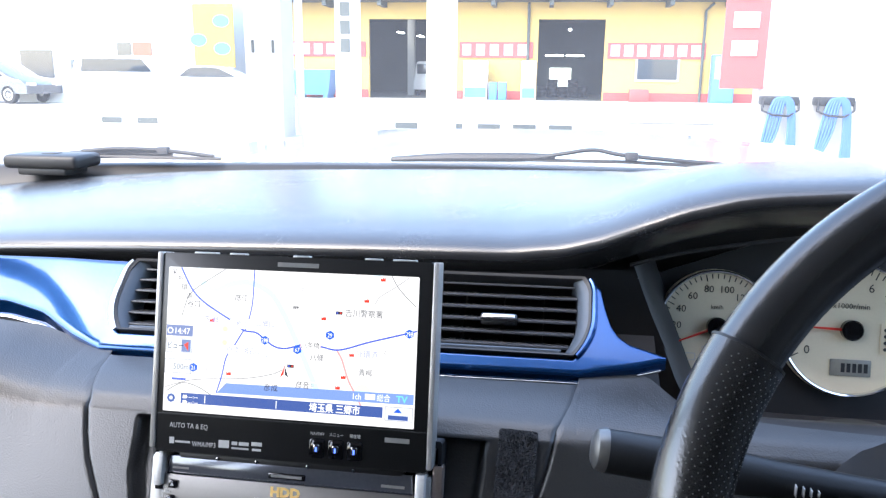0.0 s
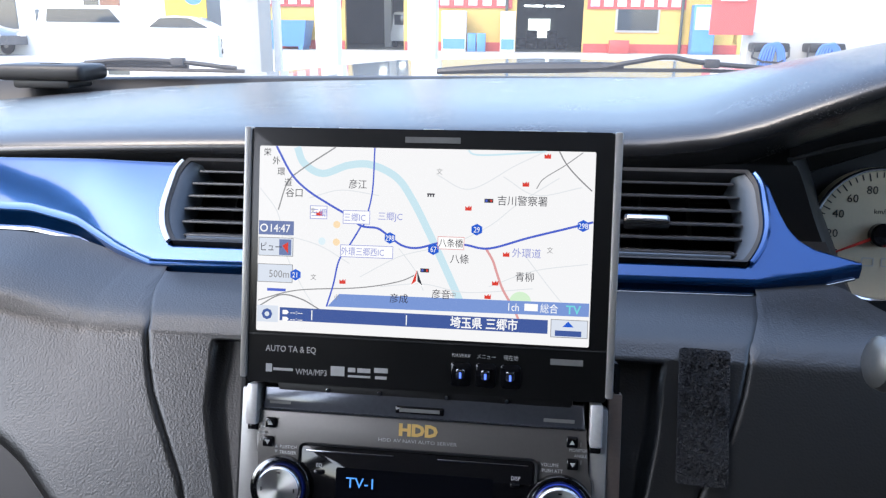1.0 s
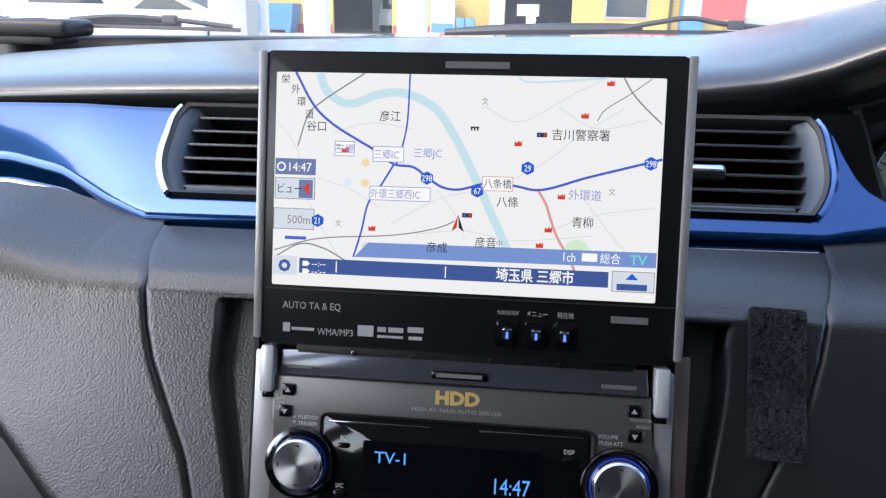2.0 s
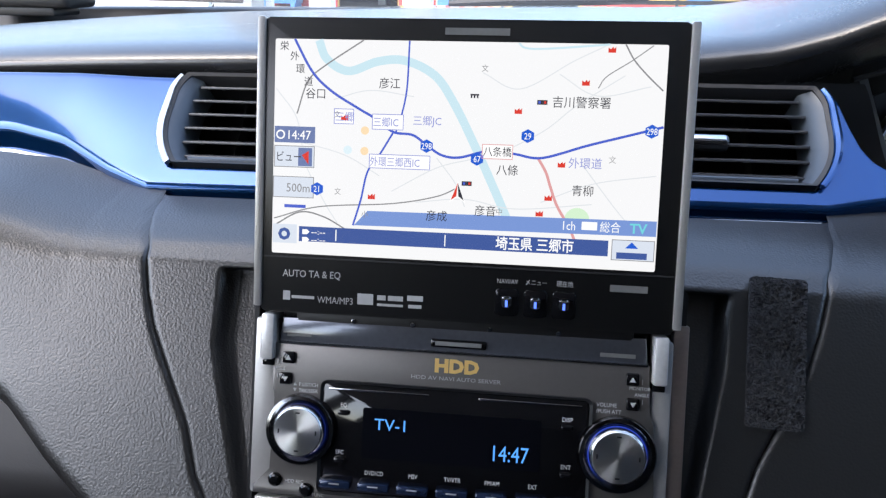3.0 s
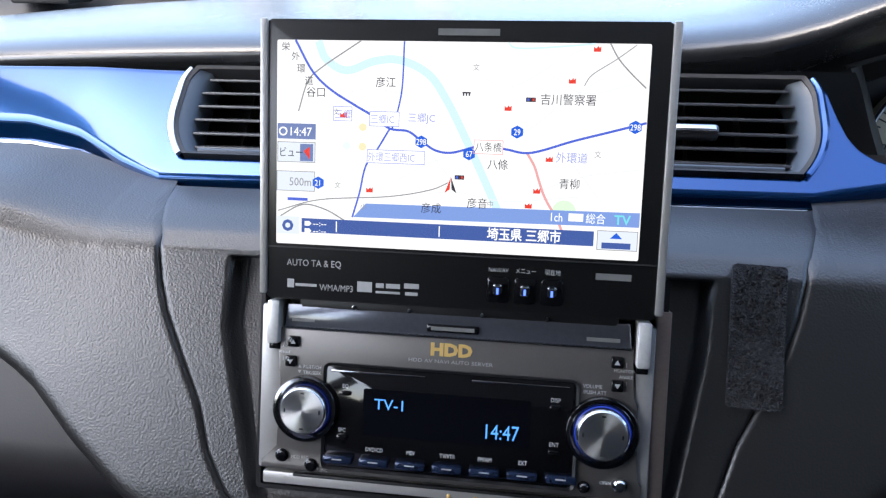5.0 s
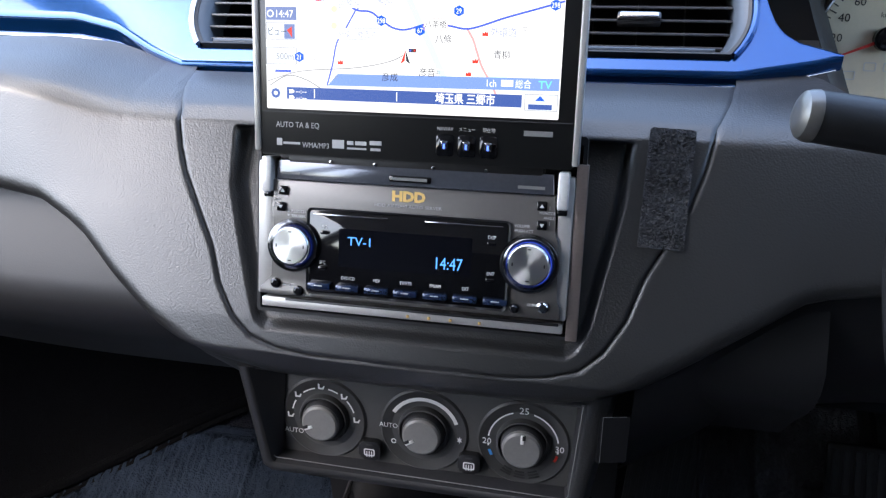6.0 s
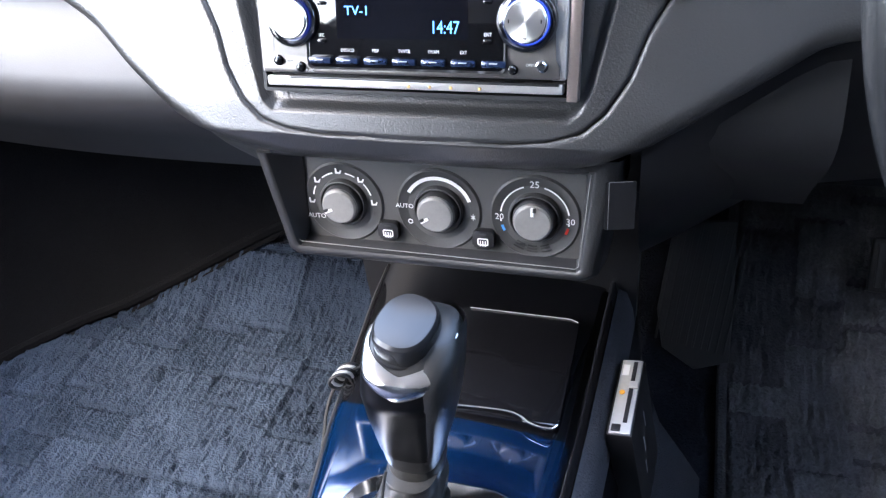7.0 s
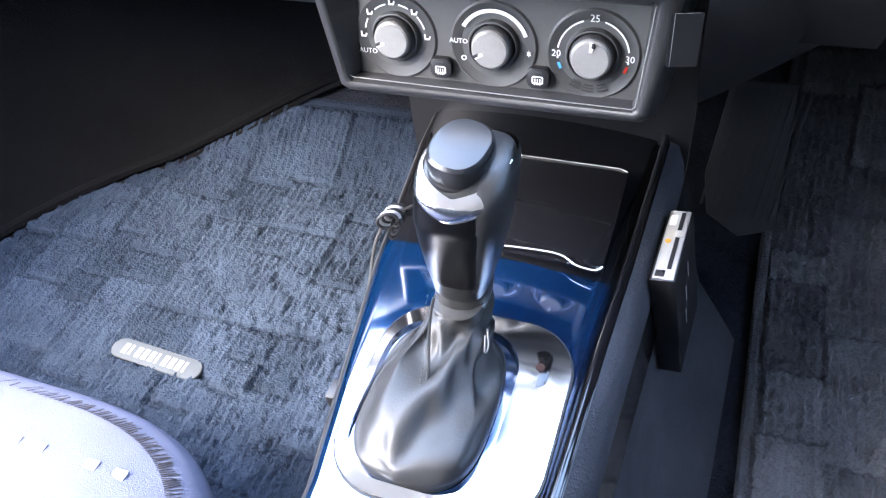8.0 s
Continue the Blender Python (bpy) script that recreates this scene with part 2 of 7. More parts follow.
def lettering(name, body, size, x, y, z, mat, parent, m=None, align="LEFT", wide=1.0, spin=0.0, bold=0.0):
    """Flat raised letters in the built-in font, lying in x, y at height z of the parent."""
    data = bpy.data.curves.new(name, "FONT")
    data.body, data.size, data.align_x, data.extrude, data.offset = body, size, align, 0.00005, bold
    data.resolution_u = 2
    ob = new(name, data)
    mesh = bpy.data.meshes.new_from_object(ob.evaluated_get(bpy.context.evaluated_depsgraph_get()))
    bpy.data.objects.remove(ob)
    bpy.data.curves.remove(data)
    mesh.name = name
    place = Matrix.Translation((x, y, z)) @ pose(0, 0, 0, 0, 0, spin) @ Matrix.Diagonal((wide, 1, 1, 1))
    mesh.transform(place)
    mesh.materials.clear()
    return link_mesh(name, mesh, mat, parent, "", m)


def plate(name, x0, x1, y0, y1, z, mat, parent, m=None, thick=0.0002):
    return part(name, box(x0, x1, y0, y1, z - thick, z), mat, parent, "", m, smooth=False)


def leaning(x, y, z, lean):
    """x to the right, y up along a face that leans back by lean degrees, z out of it towards the seats."""
    return pose(x, y, z, 90 - lean, 0, 0)


# driver side and windscreen fittings share this small turn about the middle of the dashboard
TURN = Matrix.Translation((-0.094, 0.4245, 0.903)) @ pose(0, 0, 0, -0.3, 0.7, 1.85) @ Matrix.Translation((0.096, -0.43, -0.9))

# ---- dashboard ----
MID = -0.096


def table(pairs):
    xs, ys = [p[0] for p in pairs], [p[1] for p in pairs]
    return lambda v: float(np.interp(v, xs, ys))


# depth of the lower face by height, and half width of the centre panel by height
lower_face = table([(0.66, 0.47), (0.72, 0.425), (0.75, 0.398), (0.765, 0.387), (0.783, 0.3845), (0.80, 0.3925), (0.85, 0.4215), (0.88, 0.4395), (0.90, 0.4515), (0.907, 0.461), (0.913, 0.48), (0.916, 0.50), (0.920, 0.515), (0.94, 0.56)])
half_width = table([(0.7825, 0.0), (0.783, 0.055), (0.785, 0.077), (0.79, 0.095), (0.80, 0.107), (0.816, 0.118), (0.835, 0.125), (0.855, 0.137), (0.872, 0.147), (0.885, 0.152), (0.905, 0.157), (0.917, 0.17)])
trim_line = table([(-0.85, 0.931), (-0.372, 0.9285), (-0.337, 0.925), (-0.304, 0.917), (-0.278, 0.9115), (0.075, 0.9135), (0.114, 0.9195), (0.14, 0.925), (0.6, 0.93)])
band_low = table([(-0.85, 0.856), (-0.378, 0.853), (-0.345, 0.849), (-0.315, 0.834), (-0.29, 0.812), (-0.255, 0.787), (-0.221, 0.770), (-0.18, 0.760), (-0.106, 0.7585), (-0.011, 0.762), (0.011, 0.768), (0.051, 0.791), (0.097, 0.818), (0.113, 0.828), (0.2, 0.84), (0.6, 0.845)])


def seam_points():
    zs = np.concatenate([np.linspace(0.7826, 0.79, 14), np.linspace(0.791, 0.9165, 60)])
    left = [(MID - half_width(z), z) for z in zs[::-1]]
    right = [(MID + half_width(z), z) for z in zs]
    return np.array(left + right)


SEAM = seam_points()


def distance(points, line):
    """Distance of points from a polyline, in x, z."""
    a, b = line[:-1], line[1:]
    d = b - a
    best = np.full(len(points), 9.0)
    for p0, v in zip(a, d):
        t = np.clip(((points - p0) @ v) / max(v @ v, 1e-12), 0, 1)
        best = np.minimum(best, np.hypot(*(points - p0 - t[:, None] * v).T))
    return best


def rounding(d, r):
    k = np.clip(1 - d / r, 0, 1)
    return r * (1 - np.sqrt(np.maximum(0, 1 - k * k)))


def pad_face(x, z):
    """Depth of the lower face; its upper roll follows the trim line on the passenger side."""
    lift = max(0.0, sum(trim_line(min(x + d, -0.27)) for d in (-0.08, -0.06, -0.04, -0.02, 0.0, 0.02, 0.04, 0.06)) / 8 - 0.9125) * float(np.interp(x, [-0.37, -0.345, -0.29, -0.264], [1.0, 0.93, 0.12, 0.0]))
    return lower_face(z - lift * float(np.clip((z - 0.86) / 0.055, 0, 1)))


def sweep_back(x):
    """The dashboard curves away towards the doors."""
    return 0.25 * min(0, x + 0.32) ** 2 + 0.2 * max(0, x - 0.2) ** 2


dashboard = thing("dashboard", pose(0, 0, 0), "dark grey soft plastic car dashboard with glossy blue trim", "dashboard")

# centre panel with the shallow pocket round the stereo
POCKET = np.array([(-0.2135, 0.8985), (-0.2125, 0.866), (-0.196, 0.815), (-0.190, 0.799), (-0.184, 0.7945), (-0.008, 0.7945), (-0.002, 0.799), (0.004, 0.811), (0.0165, 0.868), (0.0195, 0.8985), (-0.2135, 0.8985)])


def inside(points, poly):
    hit = np.zeros(len(points), bool)
    for (x0, z0), (x1, z1) in zip(poly[:-1], poly[1:]):
        if z0 != z1:
            cross = ((z0 > points[:, 1]) != (z1 > points[:, 1])) & (points[:, 0] < (x1 - x0) * (points[:, 1] - z0) / (z1 - z0) + x0)
            hit ^= cross
    return hit


zs = np.concatenate([np.linspace(0.7832, 0.7938, 8), np.linspace(0.7945, 0.8, 6), np.linspace(0.802, 0.896, 52), np.linspace(0.8975, 0.901, 5), np.linspace(0.903, 0.9165, 10)])
us = np.linspace(-1, 1, 190)
flat = np.array([(MID + half_width(z) * u, z) for z in zs for u in us])
deep = np.where(inside(flat, POCKET), 1, 0) * np.clip(distance(flat, POCKET) / 0.005, 0, 1)
deep = deep * deep * (3 - 2 * deep) * np.interp(flat[:, 1], [0.795, 0.90], [0.005, 0.014])
depth = np.array([lower_face(z) for z in flat[:, 1]]) + rounding(distance(flat, SEAM), 0.0026) + deep
rows = np.stack([flat[:, 0], depth, flat[:, 1]], 1).reshape(len(zs), len(us), 3)
grid("centre_panel", rows.tolist(), PAD, dashboard, "grained grey centre panel with a recess for the stereo")

# lower pad: sweeps from the passenger side under the centre panel to the driver side
half_inverse = table([(half_width(z), z) for z in np.linspace(0.783, 0.917, 120)])
xs = np.concatenate([np.linspace(-0.85, -0.3, 50), np.linspace(-0.298, -0.245, 60), np.linspace(-0.2445, -0.17, 60), np.linspace(-0.168, -0.024, 30), np.linspace(-0.022, 0.0525, 60), np.linspace(0.053, 0.106, 60), np.linspace(0.11, 0.6, 45)])
pad_top = table([(-0.85, 0.937), (-0.372, 0.9345), (-0.337, 0.931), (-0.304, 0.923), (-0.27, 0.919), (0.08, 0.920), (0.115, 0.922), (0.128, 0.9165), (0.145, 0.9125), (0.2, 0.911), (0.6, 0.904)])
rows, low_line = [], np.array([(x, band_low(x)) for x in np.linspace(-0.85, 0.6, 240)])
for x in xs:
    top = half_inverse(abs(x - MID)) if abs(x - MID) < 0.17 else pad_top(x)
    column = np.array([(x, z) for z in np.linspace(band_low(x), top, 46)])
    y = np.array([pad_face(x, z) for z in column[:, 1]]) + sweep_back(x)
    y += rounding(distance(column, SEAM), 0.0026) + rounding(distance(column, low_line), 0.013)
    rows.append([(x, yy, z) for (_, z), yy in zip(column, y)])
grid("lower_pad", rows, PAD, dashboard, "grained grey soft pad", flip=True)

# black sheet added behind the seams to keep light out
rows = [[(x, lower_face(z) + 0.03 + sweep_back(x), z) for z in np.linspace(0.70, 0.93, 20)] for x in np.linspace(-0.85, 0.128, 50)]
grid("backing", rows, BLACK, dashboard, "black backing sheet that keeps light out of the seams", flip=True)

# top pad with the hood over the dials
hood = table([(-0.9, 0), (0.02, 0), (0.06, 0.005), (0.085, 0.013), (0.113, 0.026), (0.143, 0.038), (0.18, 0.048), (0.2, 0.051), (0.28, 0.058), (0.34, 0.053), (0.42, 0.032), (0.5, 0.006), (0.6, 0.0)])
TOP_PROFILE = [(0.612, 0.956), (0.602, 0.960), (0.594, 0.9655), (0.587, 0.9715), (0.5815, 0.9770), (0.5790, 0.9815), (0.5800, 0.9855), (0.5855, 0.9895), (0.598, 0.9930), (0.620, 0.9958), (0.65, 0.9985), (0.70, 1.001), (0.78, 1.0025), (0.86, 1.002), (0.92, 1.000), (0.958, 0.9965), (0.985, 0.985), (1.0, 0.965)]


def top_point(x, y, z):
    crown = -0.045 * (x - 0.05) ** 2 - 0.05 * max(0, -0.3 - x) ** 2
    rise = hood(x) * float(np.interp(y, [0.57, 0.66, 0.80, 0.93], [1.0, 0.95, 0.45, 0.0]))
    front = -0.018 * float(np.interp(hood(x), [0, 0.03], [0, 1])) * float(np.interp(y, [0.58, 0.7], [1, 0]))
    return (x, y + sweep_back(x) * 0.6 + front, z + crown + rise + 0.0006 * math.sin(x * 9))


profile = [tuple(p) for p in curve_through([(0, a, b) for a, b in TOP_PROFILE], 4)]
rows = [[top_point(x, y, z) for _, y, z in profile] for x in np.linspace(-0.9, 0.6, 150)]
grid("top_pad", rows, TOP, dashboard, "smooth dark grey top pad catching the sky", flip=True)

rows = [[(x, y + sweep_back(x), z) for y, z in ((0.470, 0.906), (0.480, 0.911), (0.497, 0.905), (0.525, 0.886), (0.56, 0.868), (0.615, 0.850))] for x in np.linspace(0.135, 0.6, 24)]
grid("cluster_ledge", rows, DARK, dashboard, "dark ledge below the dials", flip=True)

# dark front under the top pad, and the frame round the dials
shell_top = table([(0.113, 0.972), (0.117, 0.965), (0.128, 0.938), (0.140, 0.912), (0.152, 0.885), (0.165, 0.868), (0.18, 0.862)])
rows = [[(x, 0.596 - 0.004 * k + sweep_back(x), 0.85 + (shell_top(x) - 0.85) * k) for k in (0, 0.3, 0.6, 0.85, 1.0)] for x in (*np.linspace(-0.9, 0.11, 36), *np.linspace(0.113, 0.18, 24))]
grid("front_shell", rows, BLACK, dashboard, "black shell behind the trim", flip=True)

# blue trim: a slope with a folded lower edge
SLOPE_Y, SLOPE_Z = 0.745, 0.666


def slope(x, s, out=0.0):
    """A point s metres up the sloping trim face, out metres proud of it."""
    return (x, 0.500 + SLOPE_Y * s - SLOPE_Z * out + sweep_back(x), 0.914 + SLOPE_Z * s + SLOPE_Y * out)


trim_top = table([(-0.9, 0.084), (-0.40, 0.085), (-0.25, 0.0878)])
fin_top = table([(0.0800, 0.0878), (0.0820, 0.0865), (0.088, 0.080), (0.0905, 0.066), (0.095, 0.050), (0.100, 0.042), (0.108, 0.036), (0.119, 0.0325), (0.131, 0.0285), (0.14, 0.026)])


fold_height = table([(-0.85, 0.0165), (-0.372, 0.0158), (-0.337, 0.0138), (-0.304, 0.0102), (-0.278, 0.0088), (0.09, 0.0085), (0.131, 0.008)])


def trim_rows(xs, top, bottom=None):
    """An open slope over a steep, slightly undercut lower face, with a rounded fold between them."""
    rows = []
    for x in xs:
        low, high, t = trim_line(x), fold_height(x), top(x)
        fold_s = (low + high - 0.914) / SLOPE_Z
        row = []
        start = fold_s + 0.0022 if bottom is None else bottom(x)
        if bottom is None:
            fx, fy, fz = slope(x, fold_s)
            row += [(x, fy + 0.0016 * (1 - k), low + (high - 0.0024) * k) for k in np.linspace(0, 1, 8)]
            end = slope(x, start)
            row += [tuple((1 - u) ** 2 * a + 2 * u * (1 - u) * f + u * u * e for a, f, e in zip(row[-1], (fx, fy, fz), end)) for u in (0.2, 0.4, 0.6, 0.8)]
        for k in np.linspace(0, 1, 26):
            v = start + (t - start) * k
            crown = 0.0030 * math.sin(math.pi * float(np.clip((v - fold_s) / 0.085, 0, 1)))
            row.append(slope(x, v, crown * float(np.interp(x, [-0.34, -0.285], [1.0, 0.2])) - float(rounding(np.array([t - v]), 0.003)[0])))
        rows.append(row)
    return rows


grid("blue_trim", trim_rows(np.linspace(-0.85, -0.2775, 90), trim_top), BLUE, dashboard, "glossy metallic blue trim", flip=True)
grid("blue_trim", trim_rows(np.linspace(-0.2634, 0.0674, 50), lambda x: 0.0232), BLUE, dashboard, "glossy metallic blue strip under the vents", flip=True)
grid("blue_trim", trim_rows(np.linspace(0.0830, 0.131, 30), fin_top), BLUE, dashboard, "glossy metallic blue fin beside the dials", flip=True)
def vent_end(f):
    """How far the rounded vent end draws in at the fraction f of its height."""
    return 0.0115 * max(0.0, (0.55 - f) / 0.55) ** 2.4 + 0.0045 * max(0.0, (f - 0.78) / 0.22) ** 2


VENT_LOW, VENT_TOP = 0.0235, 0.0868
end_low = table([(vent_end(f), VENT_LOW + (VENT_TOP - VENT_LOW) * f) for f in np.linspace(0.55, 0.0, 40)])
end_high = table([(vent_end(f), VENT_LOW + (VENT_TOP - VENT_LOW) * f) for f in np.linspace(0.78, 1.0, 40)])
for end, side, top in ((-0.2775, 1, trim_top), (0.0815, -1, fin_top)):
    xs = sorted(end + side * u for u in np.linspace(-0.0015 if side < 0 else -0.0, 0.0141, 16))
    grid("blue_trim", trim_rows(xs, lambda x: end_low(abs(x - end)) - 0.0005), BLUE, dashboard, "glossy metallic blue trim", flip=True)
    grid("blue_trim", trim_rows(xs, lambda x: 0.0878, lambda x: min(0.0870, end_high(abs(x - end)) + 0.0005)), BLUE, dashboard, "glossy metallic blue trim", flip=True)
strip = []
for x in np.linspace(-0.85, 0.128, 170):
    px, py, pz = slope(x, (trim_line(x) + fold_height(x) - 0.914) / SLOPE_Z)
    strip.append((x, py + 0.0006, trim_line(x) + 0.0006))
part("chrome_strip", tube(strip, [0.0008 + 0.0012 * float(np.clip((-0.262 - p[0]) / 0.09, 0, 1)) for p in strip], 12), CHROME, dashboard, "thin chrome strip under the blue trim")

# ---- air vents ----
VENT_FACE = Matrix.Translation((0, 0.500, 0.914)) @ pose(0, 0, 0, 90 - math.degrees(math.atan2(SLOPE_Y, SLOPE_Z)), 0, 0)


SLAT = surface("vent_slats", (0.07, 0.072, 0.078), 0.26)


def vent(x_in, x_out, tab):
    side = 1 if x_out > x_in else -1
    ob = thing("air_vent", VENT_FACE, "dark slatted dashboard air vent in a grey surround", "air vent", "dashboard air vents")
    bot, top = VENT_LOW, VENT_TOP

    def outline(grow):
        pts = [(x_in - side * grow, bot - grow)]
        pts += [(x_out - side * (vent_end(f) - grow), bot - grow + (top - bot + 2 * grow) * f) for f in np.linspace(0, 1, 24)]
        pts += [(x_in - side * grow, top + grow)]
        return pts if side > 0 else pts[::-1]

    part("surround", ring(outline(0.0), outline(-0.0018), -0.012, 0.0030, 0.002), DARK, ob, "dark surround")
    part("cavity", box(min(x_in, x_out), max(x_in, x_out) if side > 0 else x_in, bot, top, -0.034, -0.030), BLACK, ob)
    part("duct", ring(outline(-0.0005), outline(-0.0018), -0.036, -0.010), BLACK, ob, "black duct")
    rows = []
    for f in np.linspace(0.02, 0.98, 20):
        y, xo = bot + (top - bot) * f, x_out - side * (vent_end(f) + 0.0018)
        rows.append([(xo, y, 0.0015), (xo - side * 0.0015, y, 0.0008), (xo - side * 0.007, y, -0.003), (xo - side * 0.0085, y, -0.02)])
    grid("cheek", rows, VENT, ob, "pale blue-grey cheek", flip=side > 0)
    part("lower_lip", tube([(x_in, bot + 0.003, 0.001), (x_out - side * 0.02, bot + 0.003, 0.001)], 0.0016, 8), VENT, ob)
    for k in range(6):
        y = bot + 0.010 + k * 0.0098
        end = x_out - side * (0.0095 + vent_end((y - bot) / (top - bot)))
        bm = box(min(x_in, end), max(x_in, end), -0.0008, 0.0008, -0.012, 0.004, 0.0005)
        part("slat", bm, SLAT, ob, "", Matrix.Translation((0, y, -0.006)) @ pose(0, 0, 0, 38, 0, 0))
    # bright outer bow
    bow = [(x_out - side * (vent_end(f) - 0.0022), bot + (top - bot) * f, 0.0022) for f in np.linspace(0, 0.97, 28)]
    part("bright_bow", tube(bow, [0.0014 + 0.0014 * math.sin(math.pi * (0.12 + 0.8 * k / 27)) for k in range(28)], 8, 0.8), STEEL if side < 0 else BLUE, ob, "bright curved edge")
    for k in range(5):
        x = x_in + (x_out - x_in) * (0.12 + 0.17 * k)
        part("rear_vane", box(x - 0.0008, x + 0.0008, bot + 0.004, top - 0.004, -0.03, -0.018), BLACK, ob)
    if tab:
        part("slide_tab", box(tab - 0.0135, tab + 0.0135, 0.0470, 0.0545, -0.006, 0.0025, 0.0025), GLOSS, ob, "sliding tab with a chrome bar")
        part("chrome_bar", box(tab - 0.0115, tab + 0.0115, 0.0490, 0.0526, 0.0015, 0.0034, 0.0008), CHROME, ob)
    return ob


vent(-0.103, -0.2775, None)
vent(-0.090, 0.0815, 0.0175)

# ---- instrument cluster ----
cluster = thing("instrument_cluster", TURN @ leaning(0.238, 0.605, 0.879, 12), "instrument cluster with two cream dials in a black hood", "dashboard dials")
part("back_panel", prism([(-0.135, -0.06), (0.2, -0.06), (0.2, 0.12), (0.0, 0.12), (-0.135, 0.072)], -0.02, -0.014), BLACK, cluster)
rim_path = [(-0.121, 0.092, 0.018), (-0.108, 0.058, 0.015), (-0.094, 0.025, 0.012), (-0.082, -0.002, 0.012), (-0.066, -0.020, 0.012), (-0.03, -0.028, 0.012), (0.15, -0.028, 0.012)]
rows = [[(p[0], p[1], 0.022), (p[0] + 0.006, p[1] + 0.002, 0.018), (p[0] + 0.02, p[1] + 0.006, -0.014)] for p in curve_through(rim_path, 6)]
grid("bezel", rows, DARK, cluster, "black bezel")
rows = []
for x in np.linspace(-0.122, 0.16, 30):
    lift = hood(x + 0.235)
    rows.append([(x, 0.084 + lift * 0.9, 0.030), (x + 0.002, 0.080 + lift * 0.85, 0.012), (x + 0.012, 0.074 + lift * 0.75, -0.016)])
grid("hood_lining", rows, DARK, cluster, "dark lining of the hood")
part("lining_edge", tube(curve_through([(-0.124, 0.092, 0.022), (-0.09, 0.102, 0.026), (-0.04, 0.112, 0.028), (0.03, 0.122, 0.028)], 8), 0.0016, 6), DARK, cluster)


def dial(cx, cy, r, first, last, step, sweep, text_size, needle, red_from=None, scale=""):
    face = part("dial", lathe([(0, 0.0), (r, 0.0), (r + 0.0005, 0.0012), (r + 0.0018, 0.0022), (r + 0.003, 0.001), (r + 0.003, -0.012)], 56), DIAL, cluster, "cream dial face", Matrix.Translation((cx, cy, -0.006)))
    part("bezel_ring", lathe([(r, 0.0005), (r + 0.0006, 0.003), (r + 0.0018, 0.0035), (r + 0.0028, 0.002), (r + 0.0028, -0.004)], 56), CHROME, face, "thin chrome ring")
    count = int((last - first) / step)
    for k in range(count + 1):
        a = radians(sweep[0] + (sweep[1] - sweep[0]) * k / count)
        c, s = math.cos(a), math.sin(a)
        lettering("numeral", str(first + step * k), text_size, c * r * 0.72, s * r * 0.72 - text_size * 0.35, 0.0006, BLACK_INK, face, align="CENTER")
        for j in range(1 if k == count else 4):
            b = radians(sweep[0] + (sweep[1] - sweep[0]) * (k + j / 4) / count)
            part("tick", box(r * (0.90 if j else 0.86), r * 0.985, -0.0004, 0.0004, 0.0002, 0.0005), RED_INK if red_from is not None and k >= red_from else BLACK_INK, face, "", pose(0, 0, 0, 0, 0, math.degrees(b)), smooth=False)
    bm = prism([(-0.004, -0.0013), (r * 0.75, -0.0005), (r * 0.75, 0.0005), (-0.004, 0.0013)], 0.003, 0.0042)
    part("needle", bm, RED_INK, face, "red needle", pose(0, 0, 0, 0, 0, needle))
    part("needle_hub", lathe([(0.008, 0.001), (0.008, 0.006), (0.0068, 0.0075), (0, 0.008)], 28), GLOSS, face, "black hub")
    if scale:
        lettering("scale_text", scale, text_size * 0.62, 0, r * 0.33, 0.0006, BLACK_INK, face, align="CENTER")
    return face


speed = dial(-0.052, 0.045, 0.0425, 0, 180, 20, (205, -25), 0.0078, 203, None, "km/h")
part("warning_lamp", lathe([(0.0043, 0.0004), (0.0043, 0.0009), (0.0034, 0.0009), (0.0030, 0.0006), (0.0024, 0.0009), (0, 0.0009)], 24), glowing("red_lamp", (1.0, 0.06, 0.03), 0.55 * K), speed, "lit red brake warning lamp", Matrix.Translation((0.0125, -0.0265, 0)))
for k in range(3):
    part("lamp_sign", ring(rrect(-0.004, 0.004, -0.003, 0.003, 0.001), rrect(-0.0033, 0.0033, -0.0023, 0.0023, 0.0008), 0.0003, 0.0006), GREY_INK, speed, "", Matrix.Translation((-0.019 + 0.0125 * k, -0.0185 - 0.006 * (k == 0), 0)))
rev = dial(0.048, 0.048, 0.0495, 0, 8, 1, (208, 20), 0.0095, 178, 7, "x1000r/min")
part("trip_display", box(-0.014, 0.016, -0.036, -0.023, 0.0004, 0.0012, 0.0006), surface("grey_display", (0.2, 0.2, 0.18), 0.3), rev, "grey trip display")
for k in range(5):
    plate("display_digit", -0.006 + 0.0042 * k, -0.0032 + 0.0042 * k, -0.033, -0.026, 0.0015, BLACK_INK, rev)
part("gear_display", box(0.022, 0.034, -0.018, 0.006, 0.0004, 0.001, 0.0004), DIAL, rev)
for k in range(4):
    part("gear_dot", lathe([(0.0014, 0.001), (0.0014, 0.0014), (0, 0.0014)], 12), BLACK_INK, rev, "", Matrix.Translation((0.0255, -0.014 + 0.005 * k, 0)))
    plate("gear_mark", 0.028, 0.0325, -0.0155 + 0.005 * k, -0.0125 + 0.005 * k, 0.0013, surface("lime_print", (0.4, 0.5, 0.05), 0.5) if k == 3 else GREY_INK, rev)

# ---- car stereo with a raised monitor ----
UNIT = leaning(-0.095, 0.393, 0.810, 19)
MONITOR = leaning(-0.0955, 0.412, 0.8955, 15)
stereo = thing("car_stereo", UNIT, "silver and gunmetal car stereo with raised navigation monitor", "car stereo")
REL = UNIT.inverted() @ MONITOR

part("sleeve", box(-0.0885, 0.0885, -0.001, 0.10, -0.12, -0.006, 0.001), BLACK, stereo)
